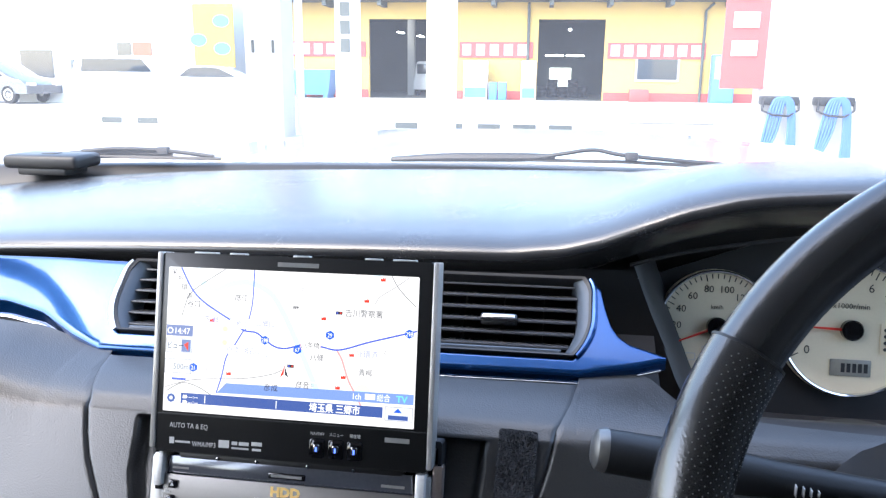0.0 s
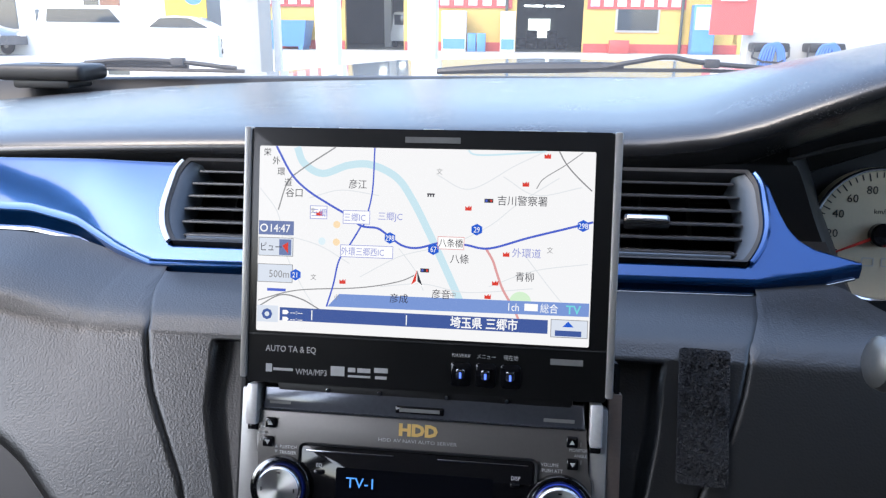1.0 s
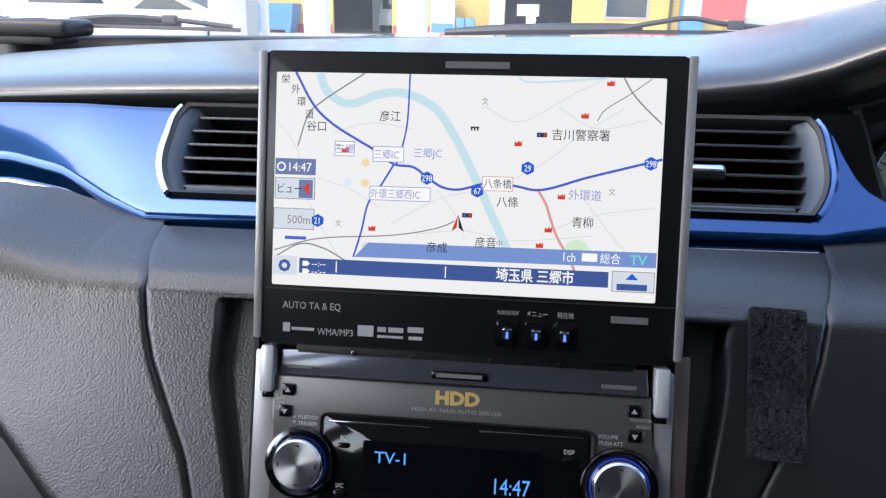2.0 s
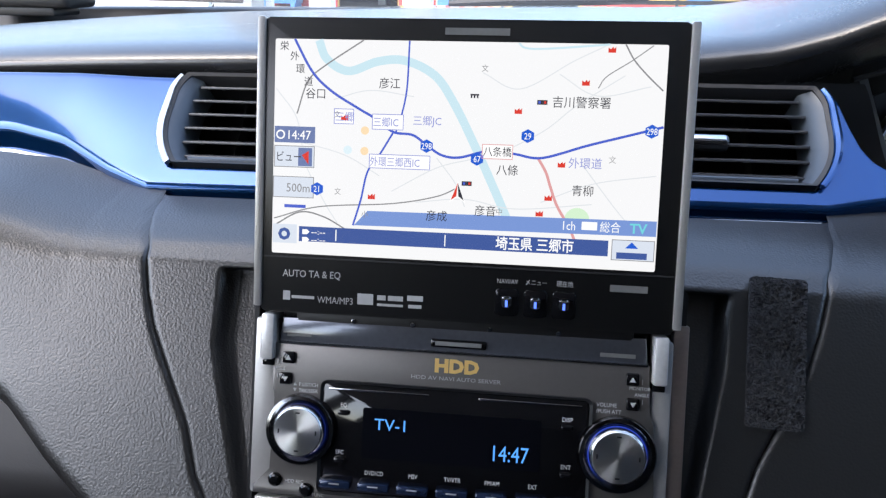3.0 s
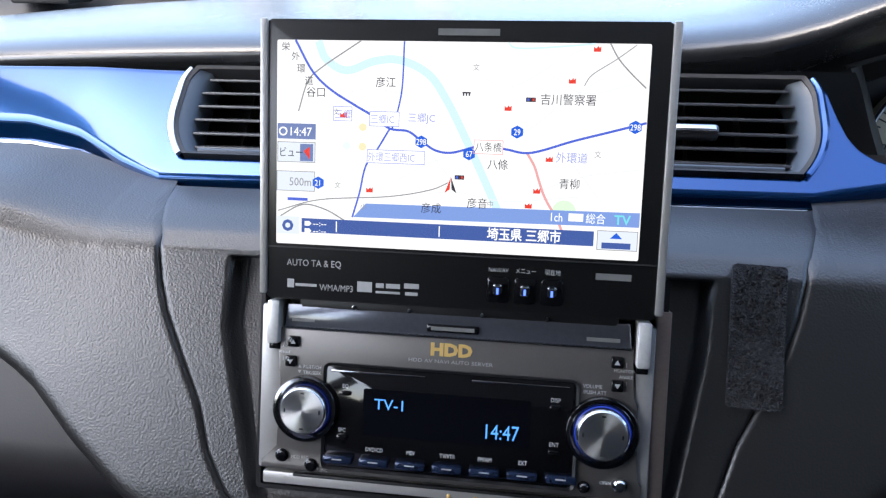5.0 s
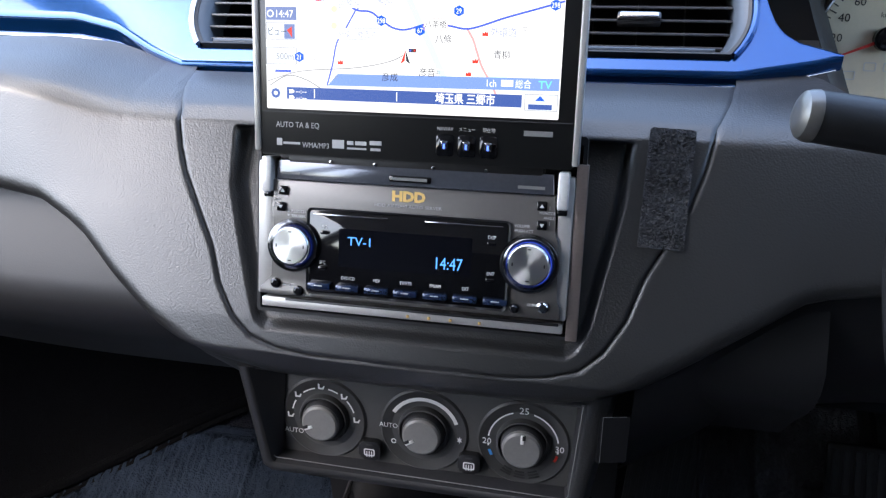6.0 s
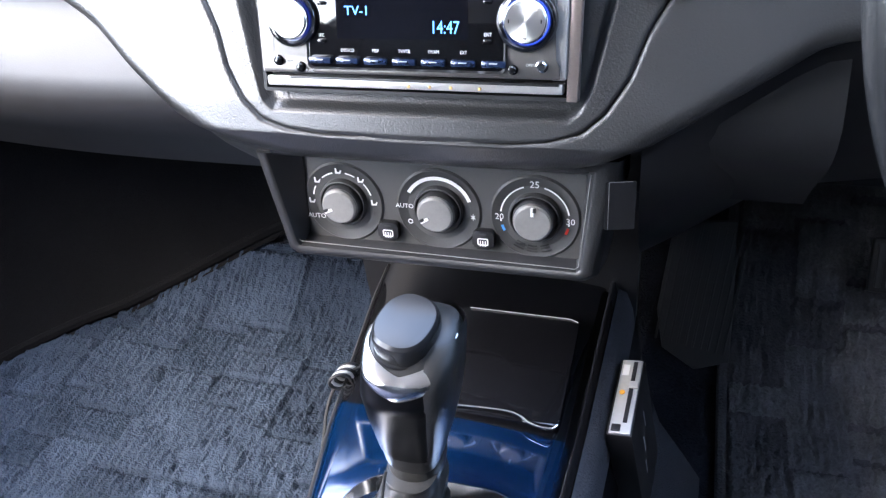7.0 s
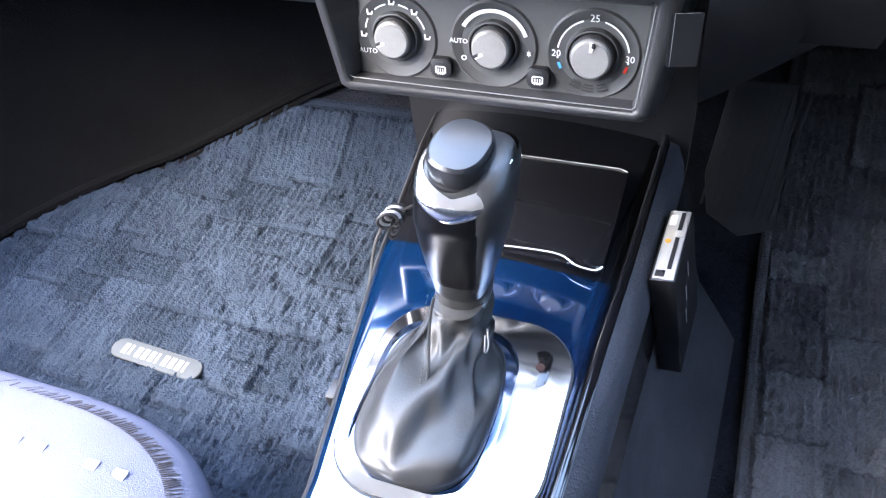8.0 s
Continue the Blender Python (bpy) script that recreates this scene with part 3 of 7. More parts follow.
part("outer_frame", ring(rrect(-0.0905, 0.0905, -0.003, 0.104, 0.002), rrect(-0.0885, 0.0885, -0.001, 0.10, 0.001), -0.012, 0.001), BLACK, stereo)
part("side_plate", box(-0.0885, -0.0780, 0.008, 0.0835, -0.006, 0.0045, 0.0012), SILVER, stereo, "silver side plate")
part("side_plate", box(0.0775, 0.0855, 0.008, 0.0835, -0.006, 0.0045, 0.0012), SILVER, stereo, "silver side plate")
part("edge_trim", box(0.0858, 0.0918, -0.003, 0.090, -0.006, 0.002, 0.0006), surface("rosy_metal", (0.5, 0.41, 0.36), 0.3, metal=0.8), stereo, "bright edge trim")
part("slot_tray", box(-0.0865, 0.084, 0.0006, 0.0062, -0.006, 0.0035, 0.0008), SILVER, stereo, "silver lower lip")
part("slot", box(-0.072, 0.082, 0.0048, 0.0062, 0.001, 0.0039, 0.0003), BLACK, stereo, "dark disc slot")
for x in (0.0, 0.012, 0.024, 0.04):
    part("catch", box(x - 0.0008, x + 0.0008, 0.0016, 0.0032, 0.003, 0.0042, 0.0003), GOLD_INK, stereo)
face_outline = [(-0.0865, 0.0085), (0.0825, 0.0085), (0.0825, 0.0155), (0.0795, 0.019), (0.0795, 0.050), (0.0765, 0.054), (0.0765, 0.0735), (-0.0795, 0.0735), (-0.0795, 0.0535), (-0.0775, 0.050), (-0.0785, 0.019), (-0.0835, 0.015), (-0.0865, 0.012)]
part("faceplate", prism(face_outline, -0.005, 0.0062, 0.0008), GUN, stereo, "gunmetal faceplate")
part("top_strip", prism([(-0.0775, 0.0738), (0.0755, 0.0738), (0.0745, 0.0845), (-0.0765, 0.0845)], -0.005, 0.0056, 0.0006), surface("blue_grey_gloss", (0.13, 0.14, 0.165), 0.16, metal=0.5, coat=0.5), stereo, "glossy upper strip")
part("strip_line", box(-0.0775, 0.0755, 0.0733, 0.0738, 0.004, 0.0066), CHROME, stereo)
for s in (-1, 1):
    post = part("hinge_post", box(-0.0028, 0.0028, 0.0665, 0.086, -0.004, 0.010, 0.001), surface("satin_steel", (0.78, 0.77, 0.75), 0.35, metal=0.35) if s < 0 else bpy.data.materials["satin_steel"], stereo, "chrome hinge post", Matrix.Translation((s * 0.0815 - (0 if s < 0 else 0.0015), 0, 0)))
    part("post_foot", box(-0.0026, 0.0026, 0.0635, 0.0672, -0.004, 0.007, 0.0006), GLOSS, post)

# buttons and print on the faceplate
W = 0.00645
lettering("disc_print", "HDD", 0.0074, -0.0013, 0.0657, W, GOLD_INK, stereo, align="CENTER", wide=1.12, bold=0.0004)
lettering("small_print", "HDD AV NAVI AUTO SERVER", 0.0023, -0.0015, 0.0622, W, GREY_INK, stereo, align="CENTER", wide=1.25)
BAR_INK = surface("dull_print", (0.2, 0.2, 0.195), 0.5)
part("model_badge", box(-0.0125, 0.0105, 0.0757, 0.0792, 0.005, 0.0066, 0.0006), GLOSS, stereo)
plate("badge_bar", -0.0105, 0.0085, 0.0766, 0.0783, 0.0068, BAR_INK, stereo)
plate("model_bar", -0.074, -0.0635, 0.0765, 0.0777, 0.0058, BAR_INK, stereo)
plate("maker_bar", 0.0565, 0.0705, 0.0762, 0.0778, 0.0058, BAR_INK, stereo)


def square_button(x, y, up):
    b = part("angle_button", box(-0.0026, 0.0026, -0.0025, 0.0025, 0.004, 0.0078, 0.0007), GLOSS, stereo, "small black arrow button", Matrix.Translation((x, y, 0)))
    k = 1 if up else -1
    part("arrow", prism([(-0.0012, -0.0009 * k), (0.0012, -0.0009 * k), (0, 0.0011 * k)][::k], 0.0078, 0.0080), GREY_INK, b, smooth=False)


square_button(-0.0725, 0.0675, True), square_button(-0.0735, 0.0585, False)
square_button(0.0697, 0.0680, True), square_button(0.0702, 0.0580, False)
for body, x, y, size in (("FLAP", -0.0795, 0.0643, 0.0019), ("ANGLE", -0.0795, 0.0619, 0.0019), ("P.LIST/CH", -0.0678, 0.0556, 0.0022), ("TRK/SEEK", -0.0678, 0.0530, 0.0022), ("MONITOR", 0.0685, 0.0637, 0.0020), ("ANGLE", 0.0708, 0.0612, 0.0020), ("VOLUME", 0.0560, 0.0562, 0.0023), ("/PUSH ATT", 0.0560, 0.0536, 0.0023), ("HDD REC", -0.0722, 0.0142, 0.0021), ("FUNC", -0.0600, 0.0092, 0.0021), ("OPEN", 0.0650, 0.0150, 0.0021)):
    lettering("button_print", body, size, x, y, W, WHITE_INK, stereo, wide=0.9)
for x, y, k in ((-0.0695, 0.0563, 1), (-0.0695, 0.0540, -1)):
    part("arrow_print", prism([(-0.0008, -0.0006 * k), (0.0008, -0.0006 * k), (0, 0.0008 * k)][::k], W - 0.0002, W), GREY_INK, stereo, "", Matrix.Translation((x, y, 0)), smooth=False)
for x0, y0, y1 in ((-0.0768, 0.0655, 0.0675), (-0.0775, 0.0585, 0.0605), (0.0735, 0.066, 0.068), (0.0738, 0.058, 0.060)):
    plate("bracket_print", x0, x0 + 0.0003, y0, y1, W, GREY_INK, stereo)


def round_button(x, y, r, mat, label):
    part("round_button", lathe([(r + 0.0006, 0.005), (r + 0.0006, 0.0068), (r, 0.007), (r, 0.0082), (r - 0.0006, 0.0088), (0, 0.009)], 24), mat, stereo, label, Matrix.Translation((x, y, 0)))


round_button(-0.0765, 0.0152, 0.0024, GLOSS, "small round black button")
round_button(-0.0628, 0.0118, 0.0024, GLOSS, "small round black button")
round_button(0.0735, 0.0152, 0.0026, CHROME, "small round silver button")
round_button(0.0585, 0.0132, 0.0020, GLOSS, "small round black button")


def knob(x, y, r, glow):
    base = part("rotary_knob", lathe([(r * 1.47, 0.004), (r * 1.47, 0.0082), (r * 1.41, 0.0092), (r * 1.28, 0.0094), (r * 1.18, 0.0084), (r * 1.12, 0.0078), (r * 1.08, 0.0078)], 56), DARK_CHROME, stereo, "chrome ringed rotary knob", Matrix.Translation((x, y, 0)))
    part("glow_ring", lathe([(r * 1.105, 0.0080), (r * 1.07, 0.0082)], 56), glowing("knob_light", (0.05, 0.12, 1.0), glow), base, "blue lit ring")
    part("cap_side", lathe([(r * 1.06, 0.0075), (r * 1.06, 0.0108), (r * 1.02, 0.0117), (r * 0.98, 0.0120)], 56), CHROME, base)
    part("cap", lathe([(r * 0.985, 0.0118), (r * 0.95, 0.0122), (0, 0.0122)], 56), SPUN, base, "spun aluminium cap")
    for k in range(4):
        a = math.pi / 2 * k
        part("mark", box(-0.0003, 0.0003, -0.0009, 0.0009, 0.0122, 0.0124), BLACK_INK, base, "", Matrix.Translation((r * 0.78 * math.cos(a), r * 0.78 * math.sin(a), 0)) @ pose(0, 0, 0, 0, 0, 90 * (k % 2)), smooth=False)
        if glow > K:
            break


def spun_metal():
    """Aluminium with a turned grain that streaks round the middle."""
    mat, tree, bsdf = shader("spun_aluminium")
    bsdf.inputs["Base Color"].default_value = (0.88, 0.86, 0.83, 1)
    bsdf.inputs["Metallic"].default_value, bsdf.inputs["Roughness"].default_value = 1.0, 0.30
    bsdf.inputs["Anisotropic"].default_value = 0.85
    tangent = tree.nodes.new("ShaderNodeTangent")
    tangent.direction_type, tangent.axis = "RADIAL", "Z"
    tree.links.new(tangent.outputs[0], bsdf.inputs["Tangent"])
    coords, rings, bump = [tree.nodes.new("ShaderNode" + k) for k in ("TexCoord", "TexWave", "Bump")]
    rings.wave_type, rings.rings_direction = "RINGS", "Z"
    rings.inputs["Scale"].default_value = 900
    bump.inputs["Strength"].default_value, bump.inputs["Distance"].default_value = 0.08, 0.0001
    tree.links.new(coords.outputs["Object"], rings.inputs["Vector"])
    tree.links.new(rings.outputs["Fac"], bump.inputs["Height"])
    tree.links.new(bump.outputs[0], bsdf.inputs["Normal"])
    return mat


SPUN = spun_metal()
DARK_CHROME = surface("dark_chrome", (0.26, 0.26, 0.27), 0.12, metal=1.0, vary=0.03, rough_vary=0.03)
knob(-0.0660, 0.0375, 0.0102, 0.1 * K)
knob(0.0650, 0.0375, 0.0106, 0.5 * K)

# display window
part("window_rim", ring(rrect(-0.0580, 0.0545, 0.0110, 0.0592, 0.003), rrect(-0.0568, 0.0533, 0.0122, 0.0580, 0.0022), 0.004, 0.0078, 0.0068), BLACK, stereo)
window = part("display_window", prism(rrect(-0.0568, 0.0533, 0.0122, 0.0580, 0.0022), 0.004, 0.0069, 0.0004), GLOSS, stereo, "glossy black display window")
for x0, x1 in ((-0.0545, -0.012), (0.0085, 0.0505)):
    part("light_bar", box(x0, x1, 0.0553, 0.0561, 0.0068, 0.0074, 0.0002), CHROME, window)
part("display", prism(rrect(-0.0395, 0.0345, 0.0275, 0.0487, 0.001), 0.0068, 0.0071), surface("display_glass", (0.002, 0.002, 0.004), 0.08, coat=1.0, vary=0.02, rough_vary=0.02), window, "black display with blue digits")
LIT = glowing("blue_digits", (0.10, 0.38, 1.0), 1.15 * K)
lettering("display_text", "TV-1", 0.0068, -0.0345, 0.0398, 0.0073, LIT, window, wide=1.05)
lettering("display_clock", "14:47", 0.0092, 0.0140, 0.0308, 0.0073, LIT, window, wide=0.78)
for body, x, y in (("EQ", -0.0478, 0.0482), ("SFC", -0.0488, 0.0283), ("DISP", 0.0448, 0.0490), ("ENT", 0.0450, 0.0297)):
    lettering("button_print", body, 0.0026, x, y, 0.0071, WHITE_INK, window, align="CENTER", wide=0.85)
    part("soft_button", box(x - 0.0024, x + 0.0024, y - 0.0034, y - 0.0012, 0.006, 0.0082, 0.0008), GLOSS, window)
for k, body in enumerate(("", "DVD/CD", "MSV", "TV/VTR", "FM/AM", "EXT", "")):
    x = -0.0502 + k * 0.01645
    key = part("source_key", box(x - 0.0066, x + 0.0066, 0.0140, 0.0176, 0.006, 0.0092, 0.0008), surface("dark_blue_keys", (0.02, 0.035, 0.08), 0.2, metal=0.4, coat=0.8) if k == 0 else bpy.data.materials["dark_blue_keys"], window, "dark blue source key")
    plate("key_mark", x - 0.0022, x + 0.0022, 0.0160, 0.0165, 0.0094, GREY_INK, key)
    if body:
        lettering("key_print", body, 0.0026, x, 0.0205, 0.0071, WHITE_INK, window, align="CENTER", wide=0.8)

# monitor
monitor = part("monitor", prism(rrect(-0.0845, 0.0845, 0.0, 0.1206, 0.0022), -0.012, 0.0, 0.0008), HOUSING, stereo, "black navigation monitor with silver sides", REL)
for s in (-1, 1):
    part("side_rail", box(-0.0017, 0.0017, 0.002, 0.1208, -0.014, 0.0012, 0.0008), SILVER, monitor, "silver side rail", Matrix.Translation((s * 0.0855, 0, 0)))
for x0, x1 in ((-0.067, -0.053), (-0.044, -0.034), (-0.0035, 0.0065), (0.041, 0.051), (0.058, 0.072)):
    part("top_catch", box(x0, x1, 0.1200, 0.1216, -0.012, -0.006, 0.0005), SILVER, monitor)
part("seam_line", box(-0.0835, 0.0835, 0.0228, 0.0234, -0.001, 0.0003), DARK, monitor)
part("hinge_bar", box(-0.070, 0.070, -0.006, 0.001, -0.012, -0.004, 0.001), BLACK, monitor)
for x in (-0.045, -0.02, 0.012, 0.04):
    part("hinge_screw", lathe([(0.001, 0), (0.001, 0.0006), (0, 0.0008)], 10), CHROME, monitor, "", Matrix.Translation((x, -0.003, -0.004)))
plate("maker_bar", -0.0105, 0.0150, 0.1145, 0.1172, 0.0003, BAR_INK, monitor)
plate("maker_bar", 0.0590, 0.0735, 0.0160, 0.0187, 0.0003, BAR_INK, monitor)
lettering("model_print", "AUTO TA & EQ", 0.0042, -0.0748, 0.0150, 0.0003, GREY_INK, monitor, wide=0.86)
lettering("format_print", "WMA/MP3", 0.0040, -0.0598, 0.0046, 0.0003, GREY_INK, monitor, wide=0.84)
for x0, x1, y0, y1 in ((-0.0745, -0.0715, 0.0052, 0.0090), (-0.0708, -0.0612, 0.0060, 0.0072), (-0.0428, -0.0362, 0.0050, 0.0095), (-0.0345, -0.0310, 0.0072, 0.0092), (-0.0300, -0.0238, 0.0072, 0.0092), (-0.0345, -0.0238, 0.0048, 0.0058), (-0.0220, -0.0155, 0.0076, 0.0098), (-0.0215, -0.0160, 0.0046, 0.0060)):
    plate("mark_bar", x0, x1, y0, y1, 0.0003, GREY_INK, monitor)
LED = glowing("key_light", (0.1, 0.2, 1.0), 2.0 * K)
for x, body in ((0.0185, "NAVI/AV"), (0.0300, "メニュー"), (0.0413, "現在地")):
    key = part("front_key", prism(rrect(x - 0.0047, x + 0.0047, 0.0038, 0.0150, 0.0016), -0.001, 0.0006, 0.0005), GLOSS, monitor, "black key with a blue light")
    lettering("key_print", body, 0.0026, x, 0.0170, 0.0003, GREY_INK, monitor, align="CENTER", wide=0.85)
for x in (0.0185, 0.0300, 0.0413):
    part("key_nub", prism(rrect(x - 0.0020, x + 0.0020, 0.0075, 0.0120, 0.0009), 0.0004, 0.0020, 0.0007), CHROME, monitor, "chrome nub")
    plate("key_light", x - 0.0005, x + 0.0005, 0.0078, 0.0104, 0.0024, LED, monitor)

# lit map on the screen
def screen_ink(name, r, g, b):
    return glowing(name, tuple(c ** 2.2 for c in (r, g, b)), K)


PAPER, RIVER, ROAD, PALE_ROAD = screen_ink("map_paper", 0.95, 0.95, 0.955), screen_ink("map_river", 0.78, 0.89, 0.93), screen_ink("map_road", 0.30, 0.38, 0.78), screen_ink("map_lane", 0.86, 0.875, 0.89)
INK, LILAC, RED, BAND, BAND_TOP, TAN = screen_ink("map_text", 0.22, 0.22, 0.25), screen_ink("map_lilac", 0.55, 0.58, 0.82), screen_ink("map_red", 0.85, 0.25, 0.2), screen_ink("map_band", 0.26, 0.35, 0.60), screen_ink("map_band_pale", 0.47, 0.58, 0.82), screen_ink("map_rose", 0.86, 0.62, 0.62)
SIGN, SNOW, GREEN, RAIL = screen_ink("map_sign", 0.16, 0.36, 0.80), screen_ink("map_white", 0.99, 0.99, 0.99), screen_ink("map_park", 0.82, 0.93, 0.80), screen_ink("map_rail", 0.55, 0.55, 0.56)
SLATE, CYAN, PANEL = screen_ink("map_slate", 0.42, 0.48, 0.66), screen_ink("map_cyan", 0.45, 0.82, 0.86), screen_ink("map_panel", 0.84, 0.87, 0.92)
part("screen", prism(rrect(-0.0797, 0.0757, 0.0247, 0.1119, 0.0008), -0.001, 0.0004), PAPER, monitor, "lit navigation screen with a map")


def ribbon(name, pts, width, z, mat, steps=8):
    """A flat line on the screen, kept within it."""
    line = [p for p in curve_through([(x, y, 0) for x, y in pts], steps) if -0.0797 < p.x < 0.0757 and 0.0247 < p.y < 0.1119]
    bm = bmesh.new()
    last = None
    for i, p in enumerate(line):
        w = (line[min(i + 1, len(line) - 1)] - line[max(i - 1, 0)]).normalized()
        s = Vector((-w.y, w.x, 0)) * width / 2
        pair = [bm.verts.new(p + s + Vector((0, 0, z))), bm.verts.new(p - s + Vector((0, 0, z)))]
        if last:
            bm.faces.new((last[0], last[1], pair[1], pair[0]))
        last = pair
    part(name, bm, mat, monitor)


Z0 = 0.0006
ribbon("map_river", [(-0.0615, 0.1115), (-0.058, 0.104), (-0.049, 0.0995), (-0.037, 0.1035), (-0.026, 0.104), (-0.014, 0.0985), (-0.006, 0.088), (0.003, 0.0715), (0.0115, 0.0545), (0.0185, 0.040)], 0.0034, Z0, RIVER)
ribbon("map_stream", [(0.018, 0.112), (0.025, 0.1095), (0.058, 0.112)], 0.0008, Z0, RIVER)
for pts in ([(-0.079, 0.092), (-0.07, 0.08), (-0.066, 0.062), (-0.058, 0.047), (-0.052, 0.038)], [(-0.055, 0.088), (-0.04, 0.092), (-0.022, 0.09)], [(-0.03, 0.052), (-0.012, 0.062), (0.002, 0.066)], [(-0.012, 0.066), (-0.004, 0.056), (0.0, 0.047)], [(0.012, 0.068), (0.03, 0.078), (0.042, 0.088), (0.06, 0.10)], [(0.005, 0.10), (0.02, 0.094), (0.04, 0.105), (0.052, 0.111)], [(0.03, 0.05), (0.05, 0.058), (0.074, 0.062)], [(0.035, 0.1), (0.05, 0.092), (0.07, 0.096)], [(-0.02, 0.048), (0.0, 0.05), (0.02, 0.047), (0.05, 0.05)], [(0.045, 0.066), (0.058, 0.05), (0.066, 0.041)], [(-0.07, 0.071), (-0.05, 0.066), (-0.035, 0.058)]):
    ribbon("map_lane", pts, 0.0004, Z0 + 0.00005, PALE_ROAD)
ribbon("map_railway", [(-0.079, 0.039), (-0.06, 0.0445), (-0.03, 0.047), (-0.012, 0.0505), (-0.003, 0.0545)], 0.0005, Z0 + 0.0001, RAIL)
ribbon("map_railway", [(-0.079, 0.036), (-0.068, 0.042), (-0.058, 0.0405), (-0.049, 0.036)], 0.0006, Z0 + 0.0001, RAIL)
ribbon("map_railway", [(-0.043, 0.1118), (-0.060, 0.1005), (-0.066, 0.0945), (-0.070, 0.082)], 0.0006, Z0 + 0.0001, RAIL)
ribbon("map_railway", [(0.0595, 0.1118), (0.063, 0.106), (0.068, 0.1005), (0.0745, 0.0945)], 0.0006, Z0 + 0.0001, RAIL)
ribbon("map_railway", [(0.050, 0.095), (0.053, 0.0995), (0.062, 0.1055), (0.070, 0.1115)], 0.0004, Z0 + 0.0001, RAIL)
ribbon("map_highway", [(-0.0715, 0.1118), (-0.064, 0.099), (-0.056, 0.0915), (-0.045, 0.085), (-0.038, 0.0812), (-0.030, 0.0758), (-0.022, 0.0748), (-0.016, 0.0708), (-0.010, 0.0672), (-0.003, 0.0665), (0.007, 0.0692), (0.014, 0.0695), (0.020, 0.0685), (0.030, 0.0675), (0.047, 0.0728), (0.062, 0.0770), (0.0755, 0.0808)], 0.0010, Z0 + 0.00015, ROAD)
ribbon("map_highway", [(-0.030, 0.0755), (-0.035, 0.067), (-0.040, 0.0595), (-0.0425, 0.048), (-0.0455, 0.0375)], 0.0008, Z0 + 0.00015, ROAD)
ribbon("map_highway", [(-0.0245, 0.1118), (-0.025, 0.0927), (-0.0272, 0.081), (-0.029, 0.0755)], 0.0007, Z0 + 0.00015, ROAD)
ribbon("map_red_road", [(0.028, 0.0677), (0.0315, 0.062), (0.0335, 0.0565), (0.0365, 0.049), (0.042, 0.040), (0.046, 0.031)], 0.0011, Z0 + 0.00012, TAN)
part("map_park", lathe([(0.005, 0.0), (0.005, 0.0001), (0, 0.0001)], 18), GREEN, monitor, "", Matrix.Translation((0.0445, 0.0435, Z0)))
part("map_pond", lathe([(0.0018, 0.0), (0.0018, 0.0001), (0, 0.0001)], 12), screen_ink("map_pond", 0.86, 0.93, 0.96), monitor, "", Matrix.Translation((-0.0485, 0.068, Z0)))


def tablet(x0, x1, y0, y1, mat, edge=None, z=Z0 + 0.0003):
    plate("map_tablet", x0, x1, y0, y1, z, mat, monitor)
    if edge:
        part("map_tablet_edge", ring([(x0, y0), (x1, y0), (x1, y1), (x0, y1)], [(x0 + 0.0003, y0 + 0.0003), (x1 - 0.0003, y0 + 0.0003), (x1 - 0.0003, y1 - 0.0003), (x0 + 0.0003, y1 - 0.0003)], z, z + 0.0001), edge, monitor, smooth=False)


def mapword(body, x, y, size, mat, z=Z0 + 0.0006, wide=0.95, align="LEFT", bold=0.0):
    lettering("map_word", body, size, x, y, z, mat, monitor, align=align, wide=wide, bold=bold)


for body, x, y in (("彦江", -0.0363, 0.0932), ("八條", 0.0120, 0.0605), ("青柳", 0.0418, 0.0535), ("彦音", 0.0040, 0.0440), ("彦成", -0.0155, 0.0412), ("谷口", -0.0665, 0.0885)):
    mapword(body, x, y, 0.0046, INK)
mapword("吉川警察署", 0.0325, 0.0875, 0.0048, INK)
mapword("外環道", 0.0400, 0.0642, 0.0046, LILAC)
mapword("三郷JC", -0.0222, 0.0790, 0.0042, LILAC)
for body, x, y in (("栄", -0.0775, 0.1075), ("外", -0.0732, 0.1035), ("環", -0.0707, 0.0985), ("道", -0.0672, 0.0935)):
    mapword(body, x, y, 0.0040, INK)
for body, x, y in (("文", -0.0545, 0.0810), ("文", -0.0535, 0.0500), ("文", 0.0045, 0.1005), ("文", 0.0555, 0.0665), ("小", -0.0420, 0.0412), ("中", 0.0125, 0.0445)):
    mapword(body, x, y, 0.0030, RAIL)
tablet(-0.0545, -0.0462, 0.0783, 0.0845, SNOW, LILAC)
mapword("三郷", -0.0540, 0.0797, 0.0042, LILAC)
tablet(-0.0387, -0.0258, 0.0765, 0.0828, SNOW, LILAC)
mapword("三郷IC", -0.0383, 0.0780, 0.0042, LILAC, wide=0.85)
tablet(-0.0395, -0.0145, 0.0610, 0.0668, SNOW, LILAC)
mapword("外環三郷西IC", -0.0391, 0.0622, 0.0042, LILAC, wide=0.82)
tablet(0.0060, 0.0183, 0.0663, 0.0722, SNOW, TAN)
mapword("八条橋", 0.0065, 0.0677, 0.0042, INK, wide=0.9)
for body, x, y in (("298", -0.0162, 0.0706), ("67", 0.0042, 0.0662), ("29", 0.0238, 0.0758), ("298", 0.0712, 0.0790), ("21", -0.0608, 0.0518)):
    part("route_sign", prism([(0.0027 * math.cos(radians(a)) * 1.05, 0.0027 * math.sin(radians(a))) for a in range(30, 390, 60)], Z0 + 0.0002, Z0 + 0.0004), SIGN, monitor, "", Matrix.Translation((x, y, 0)), smooth=False)
    mapword(body, x, y - 0.0013, 0.0036, SNOW, wide=0.8, align="CENTER")
